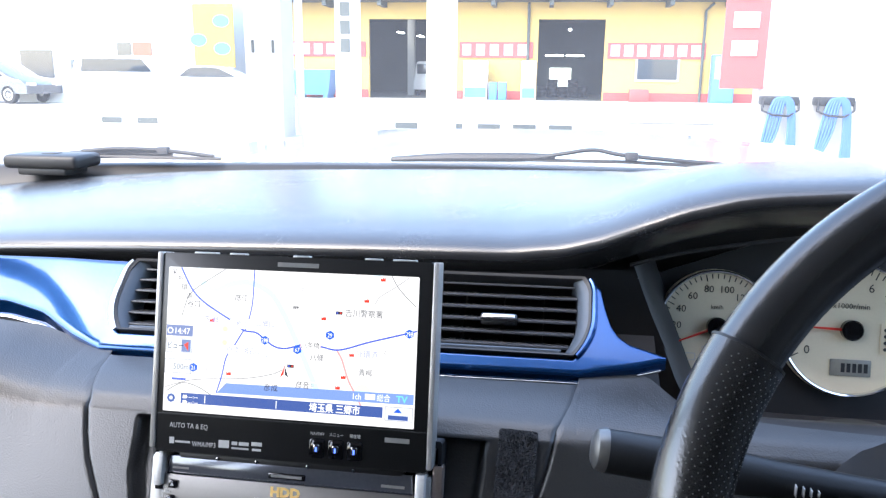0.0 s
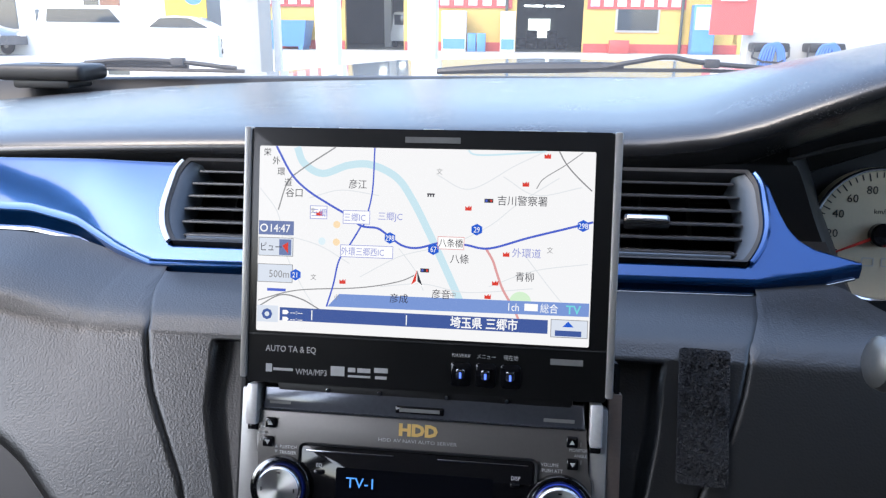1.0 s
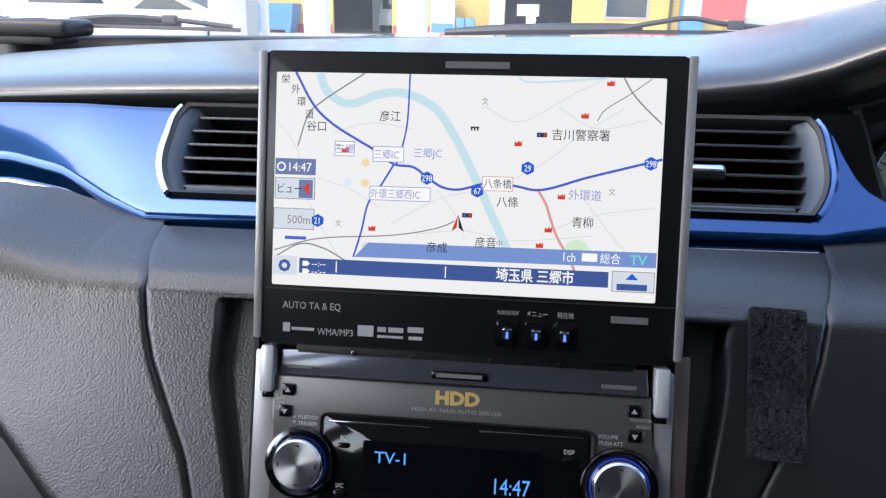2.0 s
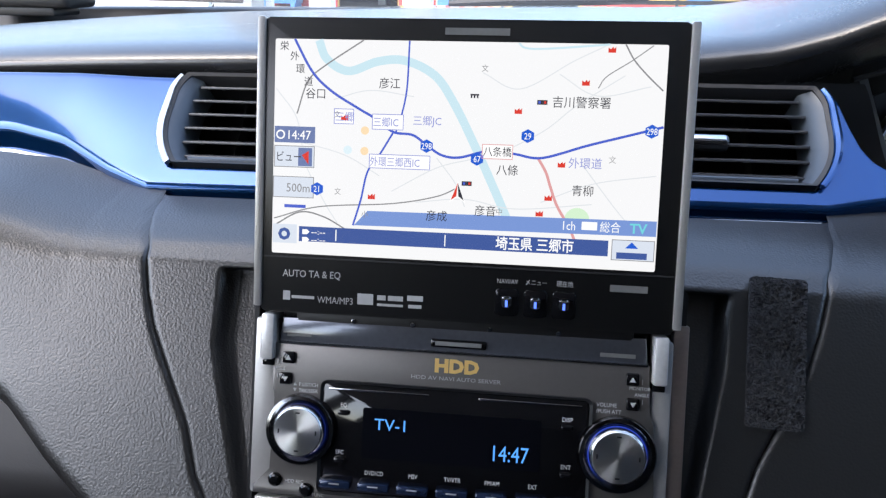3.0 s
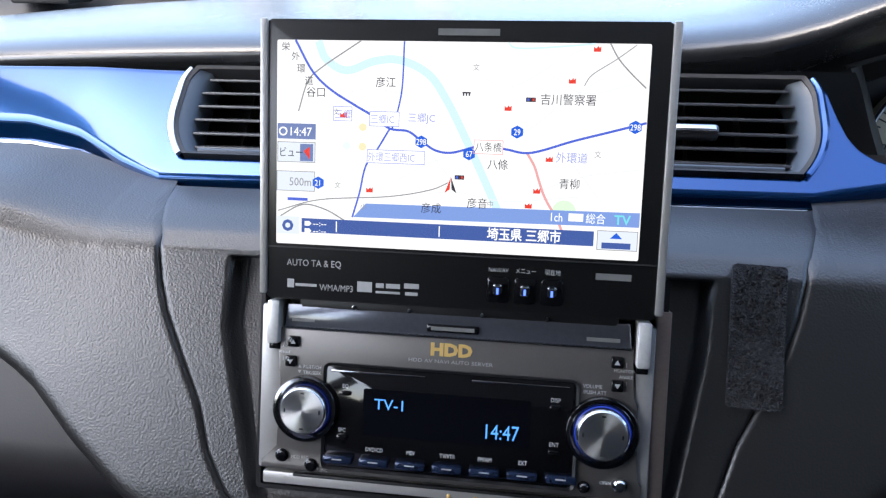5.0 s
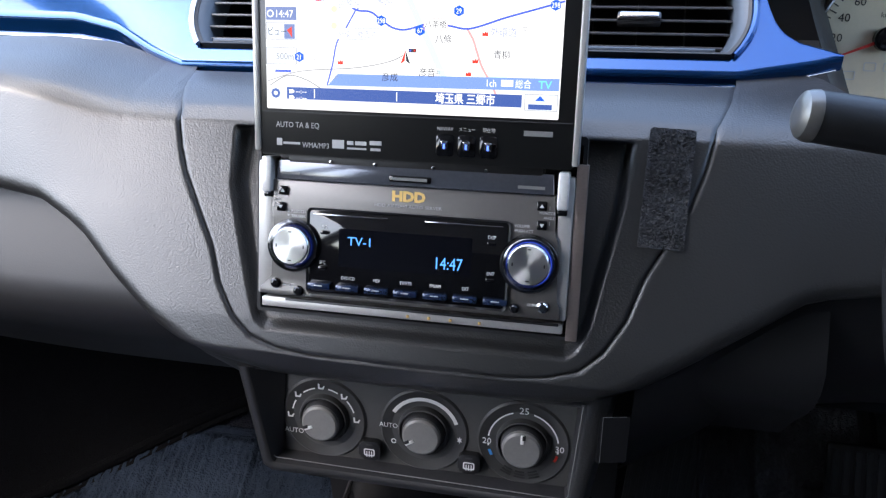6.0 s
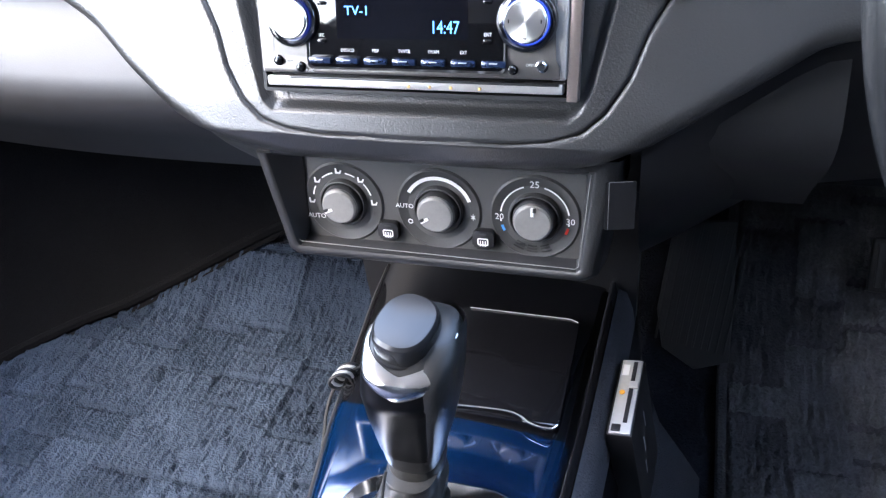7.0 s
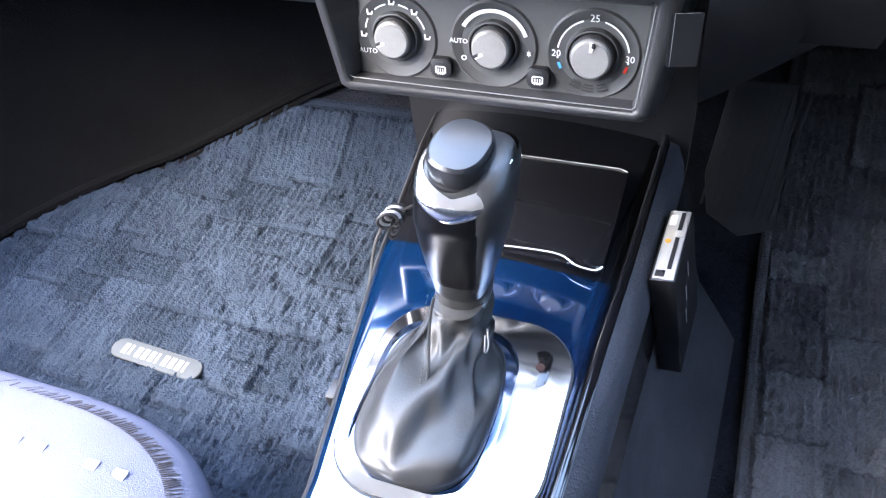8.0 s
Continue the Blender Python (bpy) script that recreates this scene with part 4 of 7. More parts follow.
for x, y in ((0.0452, 0.0968), (0.0197, 0.0853), (0.0330, 0.0518), (0.0298, 0.0455), (-0.0380, 0.0495), (-0.0500, 0.0808), (0.0375, 0.0650), (0.0545, 0.1110)):
    part("factory_sign", prism([(-0.0015, -0.0010), (0.0014, -0.0010), (0.0014, 0.0013), (0.0006, 0.0004), (0.0003, 0.0013), (-0.0006, 0.0003), (-0.0015, 0.0010)], Z0 + 0.0004, Z0 + 0.0005), RED, monitor, "", Matrix.Translation((x, y if y < 0.11 else 0.1095, 0)), smooth=False)
for x, y in ((0.0288, 0.0890), (0.0005, 0.0563)):
    plate("signal_sign", x - 0.0020, x + 0.0020, y - 0.0009, y + 0.0009, Z0 + 0.0005, INK, monitor)
    plate("signal_lamp", x - 0.0015, x - 0.0006, y - 0.0005, y + 0.0005, Z0 + 0.0007, ROAD, monitor)
    plate("signal_lamp", x + 0.0007, x + 0.0015, y - 0.0005, y + 0.0005, Z0 + 0.0007, RED, monitor)
plate("bridge_sign", 0.0005, 0.0040, 0.0910, 0.0916, Z0 + 0.0004, INK, monitor)
for x in (0.001, 0.0022, 0.0034):
    plate("bridge_foot", x - 0.0003, x + 0.0003, 0.0900, 0.0910, Z0 + 0.0004, INK, monitor)
for y in (0.0760, 0.0678):
    part("junction_sign", lathe([(0.0017, 0), (0.0017, 0.0001), (0, 0.0001)], 12), screen_ink("map_amber", 0.97, 0.86, 0.70), monitor, "", Matrix.Translation((-0.0415, y, Z0 + 0.0003)))
part("position_arrow", prism([(0, 0.0045), (-0.0032, -0.0038), (0, -0.0018), (0.0030, -0.0038)], Z0 + 0.0006, Z0 + 0.0008), SNOW, monitor, "", Matrix.Translation((-0.0030, 0.0525, 0)), smooth=False)
part("position_arrow", prism([(0, 0.0040), (-0.0026, -0.0030), (-0.0004, -0.0014)], Z0 + 0.0008, Z0 + 0.0010), RED, monitor, "", Matrix.Translation((-0.0030, 0.0525, 0)), smooth=False)
part("position_arrow", prism([(0, 0.0040), (0.0004, -0.0014), (0.0026, -0.0030)], Z0 + 0.0008, Z0 + 0.0010), INK, monitor, "", Matrix.Translation((-0.0030, 0.0525, 0)), smooth=False)
# side keys and status bars
tablet(-0.0792, -0.0622, 0.0702, 0.0768, SLATE)
mapword("14:47", -0.0742, 0.0716, 0.0052, SNOW, wide=0.9)
part("clock_sign", lathe([(0.0019, 0), (0.0019, 0.0001), (0.0013, 0.0001)], 16), SNOW, monitor, "", Matrix.Translation((-0.0766, 0.0734, Z0 + 0.0005)))
tablet(-0.0792, -0.0622, 0.0602, 0.0690, PANEL, RAIL)
mapword("ビュー", -0.0785, 0.0628, 0.0046, INK, wide=0.8)
tablet(-0.0690, -0.0632, 0.0608, 0.0682, SLATE, None, Z0 + 0.0005)
part("view_arrow", prism([(-0.0012, 0.001), (0.0016, 0.0028), (0.0016, -0.0026)], Z0 + 0.0006, Z0 + 0.0008), RED, monitor, "", Matrix.Translation((-0.0662, 0.0642, 0)), smooth=False)
tablet(-0.0795, -0.0622, 0.0478, 0.0565, PANEL, RAIL)
mapword("500m", -0.0738, 0.0502, 0.0050, RAIL, wide=0.9)
tablet(-0.0745, -0.0655, 0.0437, 0.0450, ROAD)
part("status_band", prism([(-0.0450, 0.0376), (0.0752, 0.0385), (0.0752, 0.0445), (-0.0395, 0.0437)], Z0 + 0.0003, Z0 + 0.0005), BAND_TOP, monitor, smooth=False)
plate("status_bar", -0.0680, 0.0572, 0.0300, 0.0362, Z0 + 0.0005, BAND, monitor)
tablet(-0.0792, -0.0690, 0.0290, 0.0368, PANEL)
part("wheel_sign", lathe([(0.0026, 0), (0.0026, 0.0001), (0.0012, 0.0001)], 8), BAND, monitor, "", Matrix.Translation((-0.0742, 0.0328, Z0 + 0.0006)))
tablet(0.0585, 0.0750, 0.0286, 0.0368, PANEL, RAIL)
tablet(0.0605, 0.0722, 0.0293, 0.0318, BAND, None, Z0 + 0.0005)
part("open_sign", prism([(-0.0025, 0), (0.0025, 0), (0, 0.0025)], Z0 + 0.0005, Z0 + 0.0007), SIGN, monitor, "", Matrix.Translation((0.0662, 0.0335, 0)), smooth=False)
mapword("埼玉県 三郷市", 0.0130, 0.0311, 0.0056, SNOW, Z0 + 0.0008, 0.88, bold=0.00008)
mapword("1ch", 0.0385, 0.0397, 0.0050, SNOW, Z0 + 0.0008, 0.8)
mapword("総合", 0.0535, 0.0397, 0.0046, SNOW, Z0 + 0.0008, 0.88)
plate("station_bar", 0.0465, 0.0525, 0.0400, 0.0432, Z0 + 0.0008, SNOW, monitor)
mapword("TV", 0.0650, 0.0395, 0.0054, CYAN, Z0 + 0.0008, 1.0, bold=0.0001)
for y in (0.0340, 0.0308):
    part("guide_sign", prism([(-0.0665, -0.0010), (-0.0645, -0.0010), (-0.0635, 0), (-0.0645, 0.0010), (-0.0665, 0.0010)], Z0 + 0.0006, Z0 + 0.0008), SNOW, monitor, "", Matrix.Translation((0, y, 0)), smooth=False)
    mapword("--:--", -0.0628, y - 0.0010, 0.0034, SNOW, Z0 + 0.0008, 1.2)
for x in (-0.0525, -0.0075):
    plate("status_mark", x, x + 0.0004, 0.0308, 0.0354, Z0 + 0.0008, SNOW, monitor)

# hook tape stuck beside the stereo
tape = part("hook_tape", prism(rrect(-0.0118, 0.0118, -0.032, 0.032, 0.0015), 0.0, 0.0026, 0.0006), FELT, None, "", leaning(0.0372, 0.4385, 0.8775, 30) @ pose(0, 0, 0, 0, 0, -2))
tagged(tape, "strip of fuzzy black hook tape stuck to the dashboard", "adhesive tape")
random.seed(4)
bm = bmesh.new()
for _ in range(700):
    x, y, a = random.uniform(-0.0115, 0.0115), random.uniform(-0.0315, 0.0315), random.uniform(0, 6.28)
    dx, dy, h = 0.0011 * math.cos(a), 0.0011 * math.sin(a), random.uniform(0.0005, 0.0018)
    bm.faces.new([bm.verts.new(p) for p in ((x - dx * 0.4, y - dy * 0.4, 0.0025), (x + dy * 0.25, y - dx * 0.25, 0.0026 + h), (x + dx, y + dy, 0.0025))])
tagged(part("fuzz", bm, FELT, tape, smooth=False), kind="stuff")

# ---- climate controls ----
climate = thing("climate_panel", leaning(-0.097, 0.4098, 0.7178, 10), "dark grey climate control panel with three rotary knobs", "climate control")
OUTER = [(-0.114, 0.038), (-0.1010, -0.0315), (-0.095, -0.0350), (0.096, -0.0340), (0.1035, -0.0290), (0.116, 0.046)]
INNER = [(-0.107, 0.038), (-0.0950, -0.0265), (-0.0930, -0.0290), (0.0935, -0.0283), (0.0960, -0.0260), (0.1020, 0.039)]
DEEP = [(-0.088, 0.037), (-0.0915, -0.0245), (-0.0925, -0.0275), (0.0920, -0.0268), (0.0935, -0.0250), (0.0970, 0.038)]


def grown(poly, d):
    return [(x * (1 + d / 0.11), y - d * (y < 0)) for x, y in poly]


part("housing", loft([[(x, y, z) for x, y in poly] for poly, z in ((INNER, 0.0150), (grown(INNER, 0.0015), 0.0163), (grown(OUTER, -0.0012), 0.0166), (OUTER, 0.0150), (grown(OUTER, 0.003), 0.009), (grown(OUTER, 0.006), -0.02), (grown(OUTER, 0.006), -0.05))], cap=False), PAD, climate, "grained grey housing", angle=60)
part("inner_wall", ring(INNER, DEEP, -0.012, 0.0152, 0.003), DARK, climate)
part("silver_line", tube([(-0.0950, -0.0252, 0.0125), (-0.0930, -0.0268, 0.0125), (0.0925, -0.0275, 0.0125), (0.0948, -0.0255, 0.0125), (0.1000, 0.036, 0.0125)], 0.00035, 6), BAR_INK, climate)
part("panel", box(-0.0945, 0.098, -0.0285, 0.040, -0.012, 0.001), surface("panel_grey", (0.062, 0.062, 0.060), 0.5, vary=0.06), climate, "dark grey panel")
rows = [[(x, y, z) for y, z in ((0.046, 0.0165), (0.043, 0.0195), (0.040, 0.0195), (0.0375, 0.017), (0.037, 0.010), (0.038, -0.004))] for x in np.linspace(-0.101, 0.0985, 12)]
grid("top_lip", rows, PAD, climate, "rounded lip", flip=True)
CLIM = ((-0.063, -112), (0.0032, -120), (0.0655, 2))
for k, (x, turn) in enumerate(CLIM):
    ctl = part("rotary_control", lathe([(0.0285, 0.0), (0.0285, 0.0014), (0.0272, 0.0024), (0.0262, 0.0020), (0.017, 0.0002), (0.0165, 0.0032), (0.0158, 0.0048), (0.0150, 0.005)], 56), surface("dial_plate", (0.042, 0.042, 0.041), 0.45) if k == 0 else bpy.data.materials["dial_plate"], climate, "round dark dial plate", Matrix.Translation((x, 0, 0)))
    part("knob_body", lathe([(0.0142, 0.0), (0.0136, 0.005), (0.0128, 0.0075), (0.0122, 0.0080)], 48), DARK, ctl, "dark knob side")
    part("knob_cap", lathe([(0.0124, 0.0078), (0.0120, 0.0098), (0.0108, 0.0108), (0, 0.0110)], 48), surface("grey_knob", (0.22, 0.215, 0.205), 0.45, metal=0.2) if k == 0 else bpy.data.materials["grey_knob"], ctl, "satin grey knob cap")
    part("pointer", box(-0.0011, 0.0011, 0.0050, 0.0112, 0.0106, 0.0115, 0.0004), WHITE_INK, ctl, "white pointer", pose(0, 0, 0, 0, 0, -turn))
    part("pointer_tip", box(-0.0010, 0.0010, 0.0078, 0.0110, 0.0108, 0.0117, 0.0003), BLACK_INK, ctl, "", pose(0, 0, 0, 0, 0, -turn) @ Matrix.Translation((0.001, 0, 0)))


def arc(cx, r, a0, a1, width, mat, z=0.0026, name="dial_arc"):
    n = max(3, int(abs(a1 - a0) / 6))
    out = [(cx + (r + width / 2) * math.cos(radians(a0 + (a1 - a0) * k / n)), (r + width / 2) * math.sin(radians(a0 + (a1 - a0) * k / n))) for k in range(n + 1)]
    ins = [(cx + (r - width / 2) * math.cos(radians(a0 + (a1 - a0) * k / n)), (r - width / 2) * math.sin(radians(a0 + (a1 - a0) * k / n))) for k in range(n + 1)]
    bm = bmesh.new()
    o, i = [bm.verts.new((*p, z)) for p in out], [bm.verts.new((*p, z)) for p in ins]
    for k in range(n):
        bm.faces.new((i[k], i[k + 1], o[k + 1], o[k]))
    part(name, bm, mat, climate, smooth=False)


def round_word(body, cx, r, angle, size):
    lettering("dial_print", body, size, cx + r * math.cos(radians(angle)), r * math.sin(radians(angle)) - size * 0.36, 0.0027, WHITE_INK, climate, align="CENTER")


for a0, a1 in ((168, 150), (128, 104), (80, 62), (42, 18)):
    arc(-0.063, 0.0215, a0, a1, 0.0009, WHITE_INK)
round_word("AUTO", -0.063, 0.0235, 208, 0.0048)
for angle in (180, 138, 92, 50, 4):
    cx, cy = -0.063 + 0.0225 * math.cos(radians(angle)), 0.0225 * math.sin(radians(angle))
    part("seat_sign", prism([(-0.0022, -0.0018), (0.0012, -0.0018), (0.0022, 0.0005), (0.0014, 0.0008), (0.0004, -0.0008), (-0.0012, -0.0008), (-0.0014, 0.0018), (-0.0024, 0.0018)], 0.0024, 0.0027), WHITE_INK, climate, "", Matrix.Translation((cx, cy, 0)), smooth=False)
arc(0.0032, 0.0222, 150, 20, 0.0024, WHITE_INK)
round_word("AUTO", 0.0032, 0.0228, 176, 0.0044)
arc(0.0032 - 0.0195, 0.0014, 0, 350, 0.0007, WHITE_INK)
bpy.data.objects["dial_arc.005"].location = (0, -0.0095, 0)
part("fan_sign", prism([(0.0018 * math.cos(radians(a)) * (1 if a % 60 else 0.4), 0.0026 * math.sin(radians(a)) * (1 if a % 60 else 0.4)) for a in range(0, 360, 30)], 0.0024, 0.0027), WHITE_INK, climate, "", Matrix.Translation((0.0262, -0.003, 0)), smooth=False)
for a0, a1 in ((172, 108), (74, 10)):
    arc(0.0655, 0.0215, a0, a1, 0.0009, WHITE_INK)
arc(0.0655, 0.0215, 190, 186, 0.0009, WHITE_INK)
arc(0.0655, 0.0215, 208, 197, 0.0018, BLUE_INK)
arc(0.0655, 0.0215, -10, -6, 0.0009, WHITE_INK)
arc(0.0655, 0.0215, -26, -14, 0.0016, RED_INK)
for r in (0.0195, 0.0215, 0.0235):
    for a0 in (236, 258, 281):
        arc(0.0655, r, a0, a0 + 17, 0.0010, BLACK_INK, 0.0027)
round_word("25", 0.0655, 0.0228, 90, 0.0062)
round_word("20", 0.0655, 0.0222, 181, 0.0058)
round_word("30", 0.0655, 0.0222, -1, 0.0058)
for x in (-0.0315, 0.0330):
    key = part("push_button", prism(rrect(x - 0.0070, x + 0.0070, -0.0235, -0.0105, 0.0032), -0.003, 0.0062, 0.0014), BLACK, climate, "black push button")
    plate("button_lamp", x - 0.0022, x + 0.0022, -0.0132, -0.0120, 0.0064, DARK, key)
    part("button_sign", ring(rrect(x - 0.0036, x + 0.0036, -0.0205, -0.0155, 0.0012), rrect(x - 0.0028, x + 0.0028, -0.0198, -0.0162, 0.0008), 0.0061, 0.0064), WHITE_INK, key)
    for j in (-1, 0, 1):
        plate("button_mark", x + j * 0.0016 - 0.0003, x + j * 0.0016 + 0.0003, -0.0212, -0.0172, 0.0065, WHITE_INK, key)
glue = tagged(part("glue_mark", prism(rrect(-0.0085, 0.0085, -0.0165, 0.0165, 0.001), 0, 0.0004), BLACK, None, "", pose(0.0205, 0.3945, 0.7415, 90, 0, 12)), "rubbed black glue patch of a removed sticker", "glue mark")
for q in (((-0.0065, -0.0165), (-0.0065, 0.0165), (0.0065, 0.0165)),):
    part("pale_edge", tube([(x, y, 0.0003) for x, y in q], 0.0002, 5), SILVER, glue)

# ---- glove box and knee panels ----
rows = []
for x in np.linspace(-0.84, -0.309, 40):
    row = []
    for t in np.linspace(0, 1, 24):
        z = 0.836 - t * 0.16
        y = 0.444 + sweep_back(x) + 0.24 * t * t + float(rounding(np.array([t * 0.2]), 0.016)[0]) + float(rounding(np.array([-0.309 - x - max(0, 0.0)]), 0.006)[0]) + 0.016 * max(0, t - 0.12)
        row.append((x + 0.10 * max(0, t - 0.05) ** 1.0 * float(np.interp(x, [-0.45, -0.309], [0, 1])), y, z - 0.006 * float(np.interp(x, [-0.36, -0.309], [0, 1]))))
    rows.append(row)
glove = grid("glove_box", rows, PAD)
tagged(glove, "closed dark grey glove box lid under the dashboard", "glove box")
rows = []
for x in np.linspace(-0.304, -0.204, 30):
    top = band_low(x) + 0.004
    low = float(np.interp(x, [-0.304, -0.297, -0.285, -0.265, -0.236, -0.204], [0.800, 0.782, 0.763, 0.745, 0.722, 0.700]))
    rows.append([(x, lower_face(top) + 0.016 + 0.055 * t * t, top + (low - top) * t) for t in np.linspace(0, 1, 12)])
grid("side_panel", rows, PAD, dashboard, "smooth grey side piece below the pad")
rows = []
for x in np.linspace(0.03, 0.6, 40):
    top = band_low(x) + 0.004
    rows.append([(x, lower_face(top) + 0.018 + sweep_back(x) + 0.10 * t * t, top - 0.16 * t) for t in np.linspace(0, 1, 14)])
# unseen black sheets added under the dash to keep light out of the footwells
grid("footwell_blocker", [[(x, y + sweep_back(x) * 0.6, 0.675 - 0.02 * (y - 0.66)) for y in (0.64, 0.75, 0.9, 1.0)] for x in np.linspace(-0.85, -0.2, 8)], BLACK, dashboard, "added black sheet under the glove box to darken the footwell")
grid("footwell_blocker", [[(x, y, 0.665) for y in (0.55, 0.7, 0.85, 1.0)] for x in np.linspace(0.02, 0.64, 8)], BLACK, dashboard, "added black sheet under the driver side to darken the footwell")
grid("knee_panel", rows, BLACK, dashboard, "dark knee panel on the driver side")
part("panel_joint", tube([(0.112, 0.4435, 0.818), (0.106, 0.452, 0.79), (0.092, 0.468, 0.76), (0.078, 0.49, 0.73)], 0.0012, 6), BLACK, dashboard, "open joint")
part("column_shroud", loft([[(0.265 + 0.058 * math.cos(a) * s, y, 0.868 + 0.045 * math.sin(a) * s + (0.45 - y) * 0.35) for a in np.linspace(0, 2 * math.pi, 24, endpoint=False)] for y, s in ((0.56, 1.1), (0.48, 1.08), (0.42, 1.0), (0.385, 0.92), (0.38, 0.8))]), BLACK, dashboard, "dark steering column shroud")

# ---- control stalk ----
stalk = thing("control_stalk", pose(0.0905, 0.3745, 0.9385), "black wiper control stalk with a silver end cap", "control stalk")
way = Vector((0.15, 0.012, -0.022))
part("arm", tube([way * t for t in (-0.036, 0.2, 0.34, 0.5, 0.75, 1.0)], [0.0106, 0.0110, 0.0108, 0.0092, 0.0084, 0.0084], 20), BLACK, stalk, "black stalk")
part("end_cap", tube([way * t for t in (-0.080, -0.077, -0.066, -0.046, -0.034)], [0.0034, 0.0070, 0.0096, 0.0107, 0.0109], 20), surface("dull_silver", (0.2, 0.197, 0.19), 0.38, metal=0.8), stalk, "silver end cap")
for k in range(4):
    part("mark", box(0.082 + 0.0034 * k, 0.0825 + 0.0034 * k, -0.0060, -0.0030, -0.013, -0.0075 - 0.0007 * k, 0.0001), SILVER, stalk)
part("wiper_sign", ring(rrect(-0.0026, 0.0026, -0.0022, 0.0022, 0.001), rrect(-0.0021, 0.0021, -0.0017, 0.0017, 0.0008), 0.0, 0.0004), GREY_INK, stalk, "", Matrix.Translation((0.030, -0.0085, 0.0005)) @ pose(0, 0, 0, 75, 0, 0))

# ---- steering wheel ----
wheel = thing("steering_wheel", TURN @ leaning(0.288, 0.294, 0.921, 23) , "black leather steering wheel with perforated grips", "steering wheel")
RAD = 0.184


def rim_points(a0, a1, n, grow=0.0):
    return [((RAD + grow) * math.cos(radians(a0 + (a1 - a0) * k / n)), (RAD + grow) * math.sin(radians(a0 + (a1 - a0) * k / n)), 0) for k in range(n + 1)]


grip_a, grip_b = 149, 218
part("rim", tube(rim_points(grip_a, grip_b - 360, 120), 0.0135, 20, 1.1), RIM, wheel, "smooth black leather rim")
grip = part("grip", tube(rim_points(grip_a, grip_b, 40), [0.0152] * 41, 24, 1.1), RIM, wheel, "perforated leather grip")
for a in (grip_a, grip_b):
    p = rim_points(a, a + 1, 1)
    part("stitch_seam", tube([(q[0] * k + p[0][0] * (1 - k), q[1] * k + p[0][1] * (1 - k), 0) for q in p[1:] for k in (0, 0.35)], 0.0155, 20, 1.1), BLACK, wheel)
# perforations: flat dots in rows, their pale colour standing for glints
HOLE_GLINT = surface("perforation_glint", (0.12, 0.118, 0.11), 0.6)
hole_list = []
for i in range(110):
    a = radians(grip_a + 1.5 + (grip_b - grip_a - 3) * i / 109)
    for j in range(12):
        b = radians(-5 + 13.0 * (j + 0.5 * (i % 2)) + 20)
        hole_list.append((a, b))
bm = bmesh.new()
for a, b in hole_list:
    n = Vector((math.cos(a) * math.cos(b), math.sin(a) * math.cos(b), math.sin(b)))
    p = Vector((RAD * math.cos(a), RAD * math.sin(a), 0)) + Vector((n.x * 0.0153, n.y * 0.0153, n.z * 0.0153 * 1.1))
    t1 = Vector((-math.sin(a), math.cos(a), 0))
    t2 = n.cross(t1)
    ring_v = [bm.verts.new(p + (t1 * math.cos(q) + t2 * math.sin(q)) * 0.00034 + n * 0.0002) for q in np.linspace(0, 2 * math.pi, 6, endpoint=False)]
    bm.faces.new(ring_v)
tagged(part("perforations", bm, HOLE_GLINT, grip, "rows of small perforations drawn as pale glints", smooth=False), kind="stuff")
part("hub", loft([[(0.075 * math.cos(a) * s, 0.062 * math.sin(a) * s - 0.01, z) for a in np.linspace(0, 2 * math.pi, 32, endpoint=False)] for z, s in ((-0.05, 0.8), (-0.03, 1.0), (-0.012, 0.98), (-0.004, 0.8), (-0.001, 0.3))]), DARK, wheel, "dark airbag hub")
for a in (200, -20, 250, 290):
    c, s = math.cos(radians(a)), math.sin(radians(a))
    part("spoke", tube([(c * 0.05, s * 0.05 - 0.008, -0.022), (c * 0.10, s * 0.10, -0.020), (c * 0.15, s * 0.15, -0.010), (c * 0.182, s * 0.182, 0)], [0.022, 0.018, 0.015, 0.011], 14, 0.45), DARK, wheel, "wheel spoke")

# ---- centre console ----
console = thing("centre_console", pose(0, 0, 0), "centre console with a glossy blue top plate", "centre console")
left_edge = table([(-0.30, -0.110), (0.0, -0.118), (0.157, -0.1285), (0.205, -0.137), (0.32, -0.157), (0.45, -0.172), (0.52, -0.176)])
right_edge = table([(-0.30, -0.03), (0.0, -0.018), (0.191, -0.0075), (0.279, -0.004), (0.352, 0.000), (0.48, 0.005), (0.52, 0.006)])


def console_height(x, y):
    return 0.5965 + 0.006 * (1 - ((x - MID) / 0.085) ** 2) - 0.05 * max(0, 0.06 - y) ** 2


ys = np.linspace(-0.30, 0.50, 50)
rows = []
for y in ys:
    a, b = left_edge(y), right_edge(y)
    row = [(a - 0.004, y, 0.587), (a - 0.0015, y, 0.594)]
    row += [(a + (b - a) * t, y, console_height(a + (b - a) * t, y)) for t in np.linspace(0.01, 0.985, 20)]
    row += [(b + 0.001, y, 0.593), (b + 0.002, y, 0.588)]
    rows.append(row)
cut = [i for i, y in enumerate(ys) if y < 0.352]
grid("top_plate", rows[: len(cut)], BLUE_MIRROR, console, "glossy metallic blue plate")
grid("front_plate", rows[len(cut) - 1 :], GLOSS, console, "black gloss front plate")
rows = []
for y in ys:
    a = left_edge(y)
    rows.append([(a - 0.003, y, 0.5925), (a - 0.006, y, 0.590), (a - 0.008, y, 0.583), (a - 0.012, y, 0.55), (a - 0.022, y, 0.45), (a - 0.03, y, 0.34)])
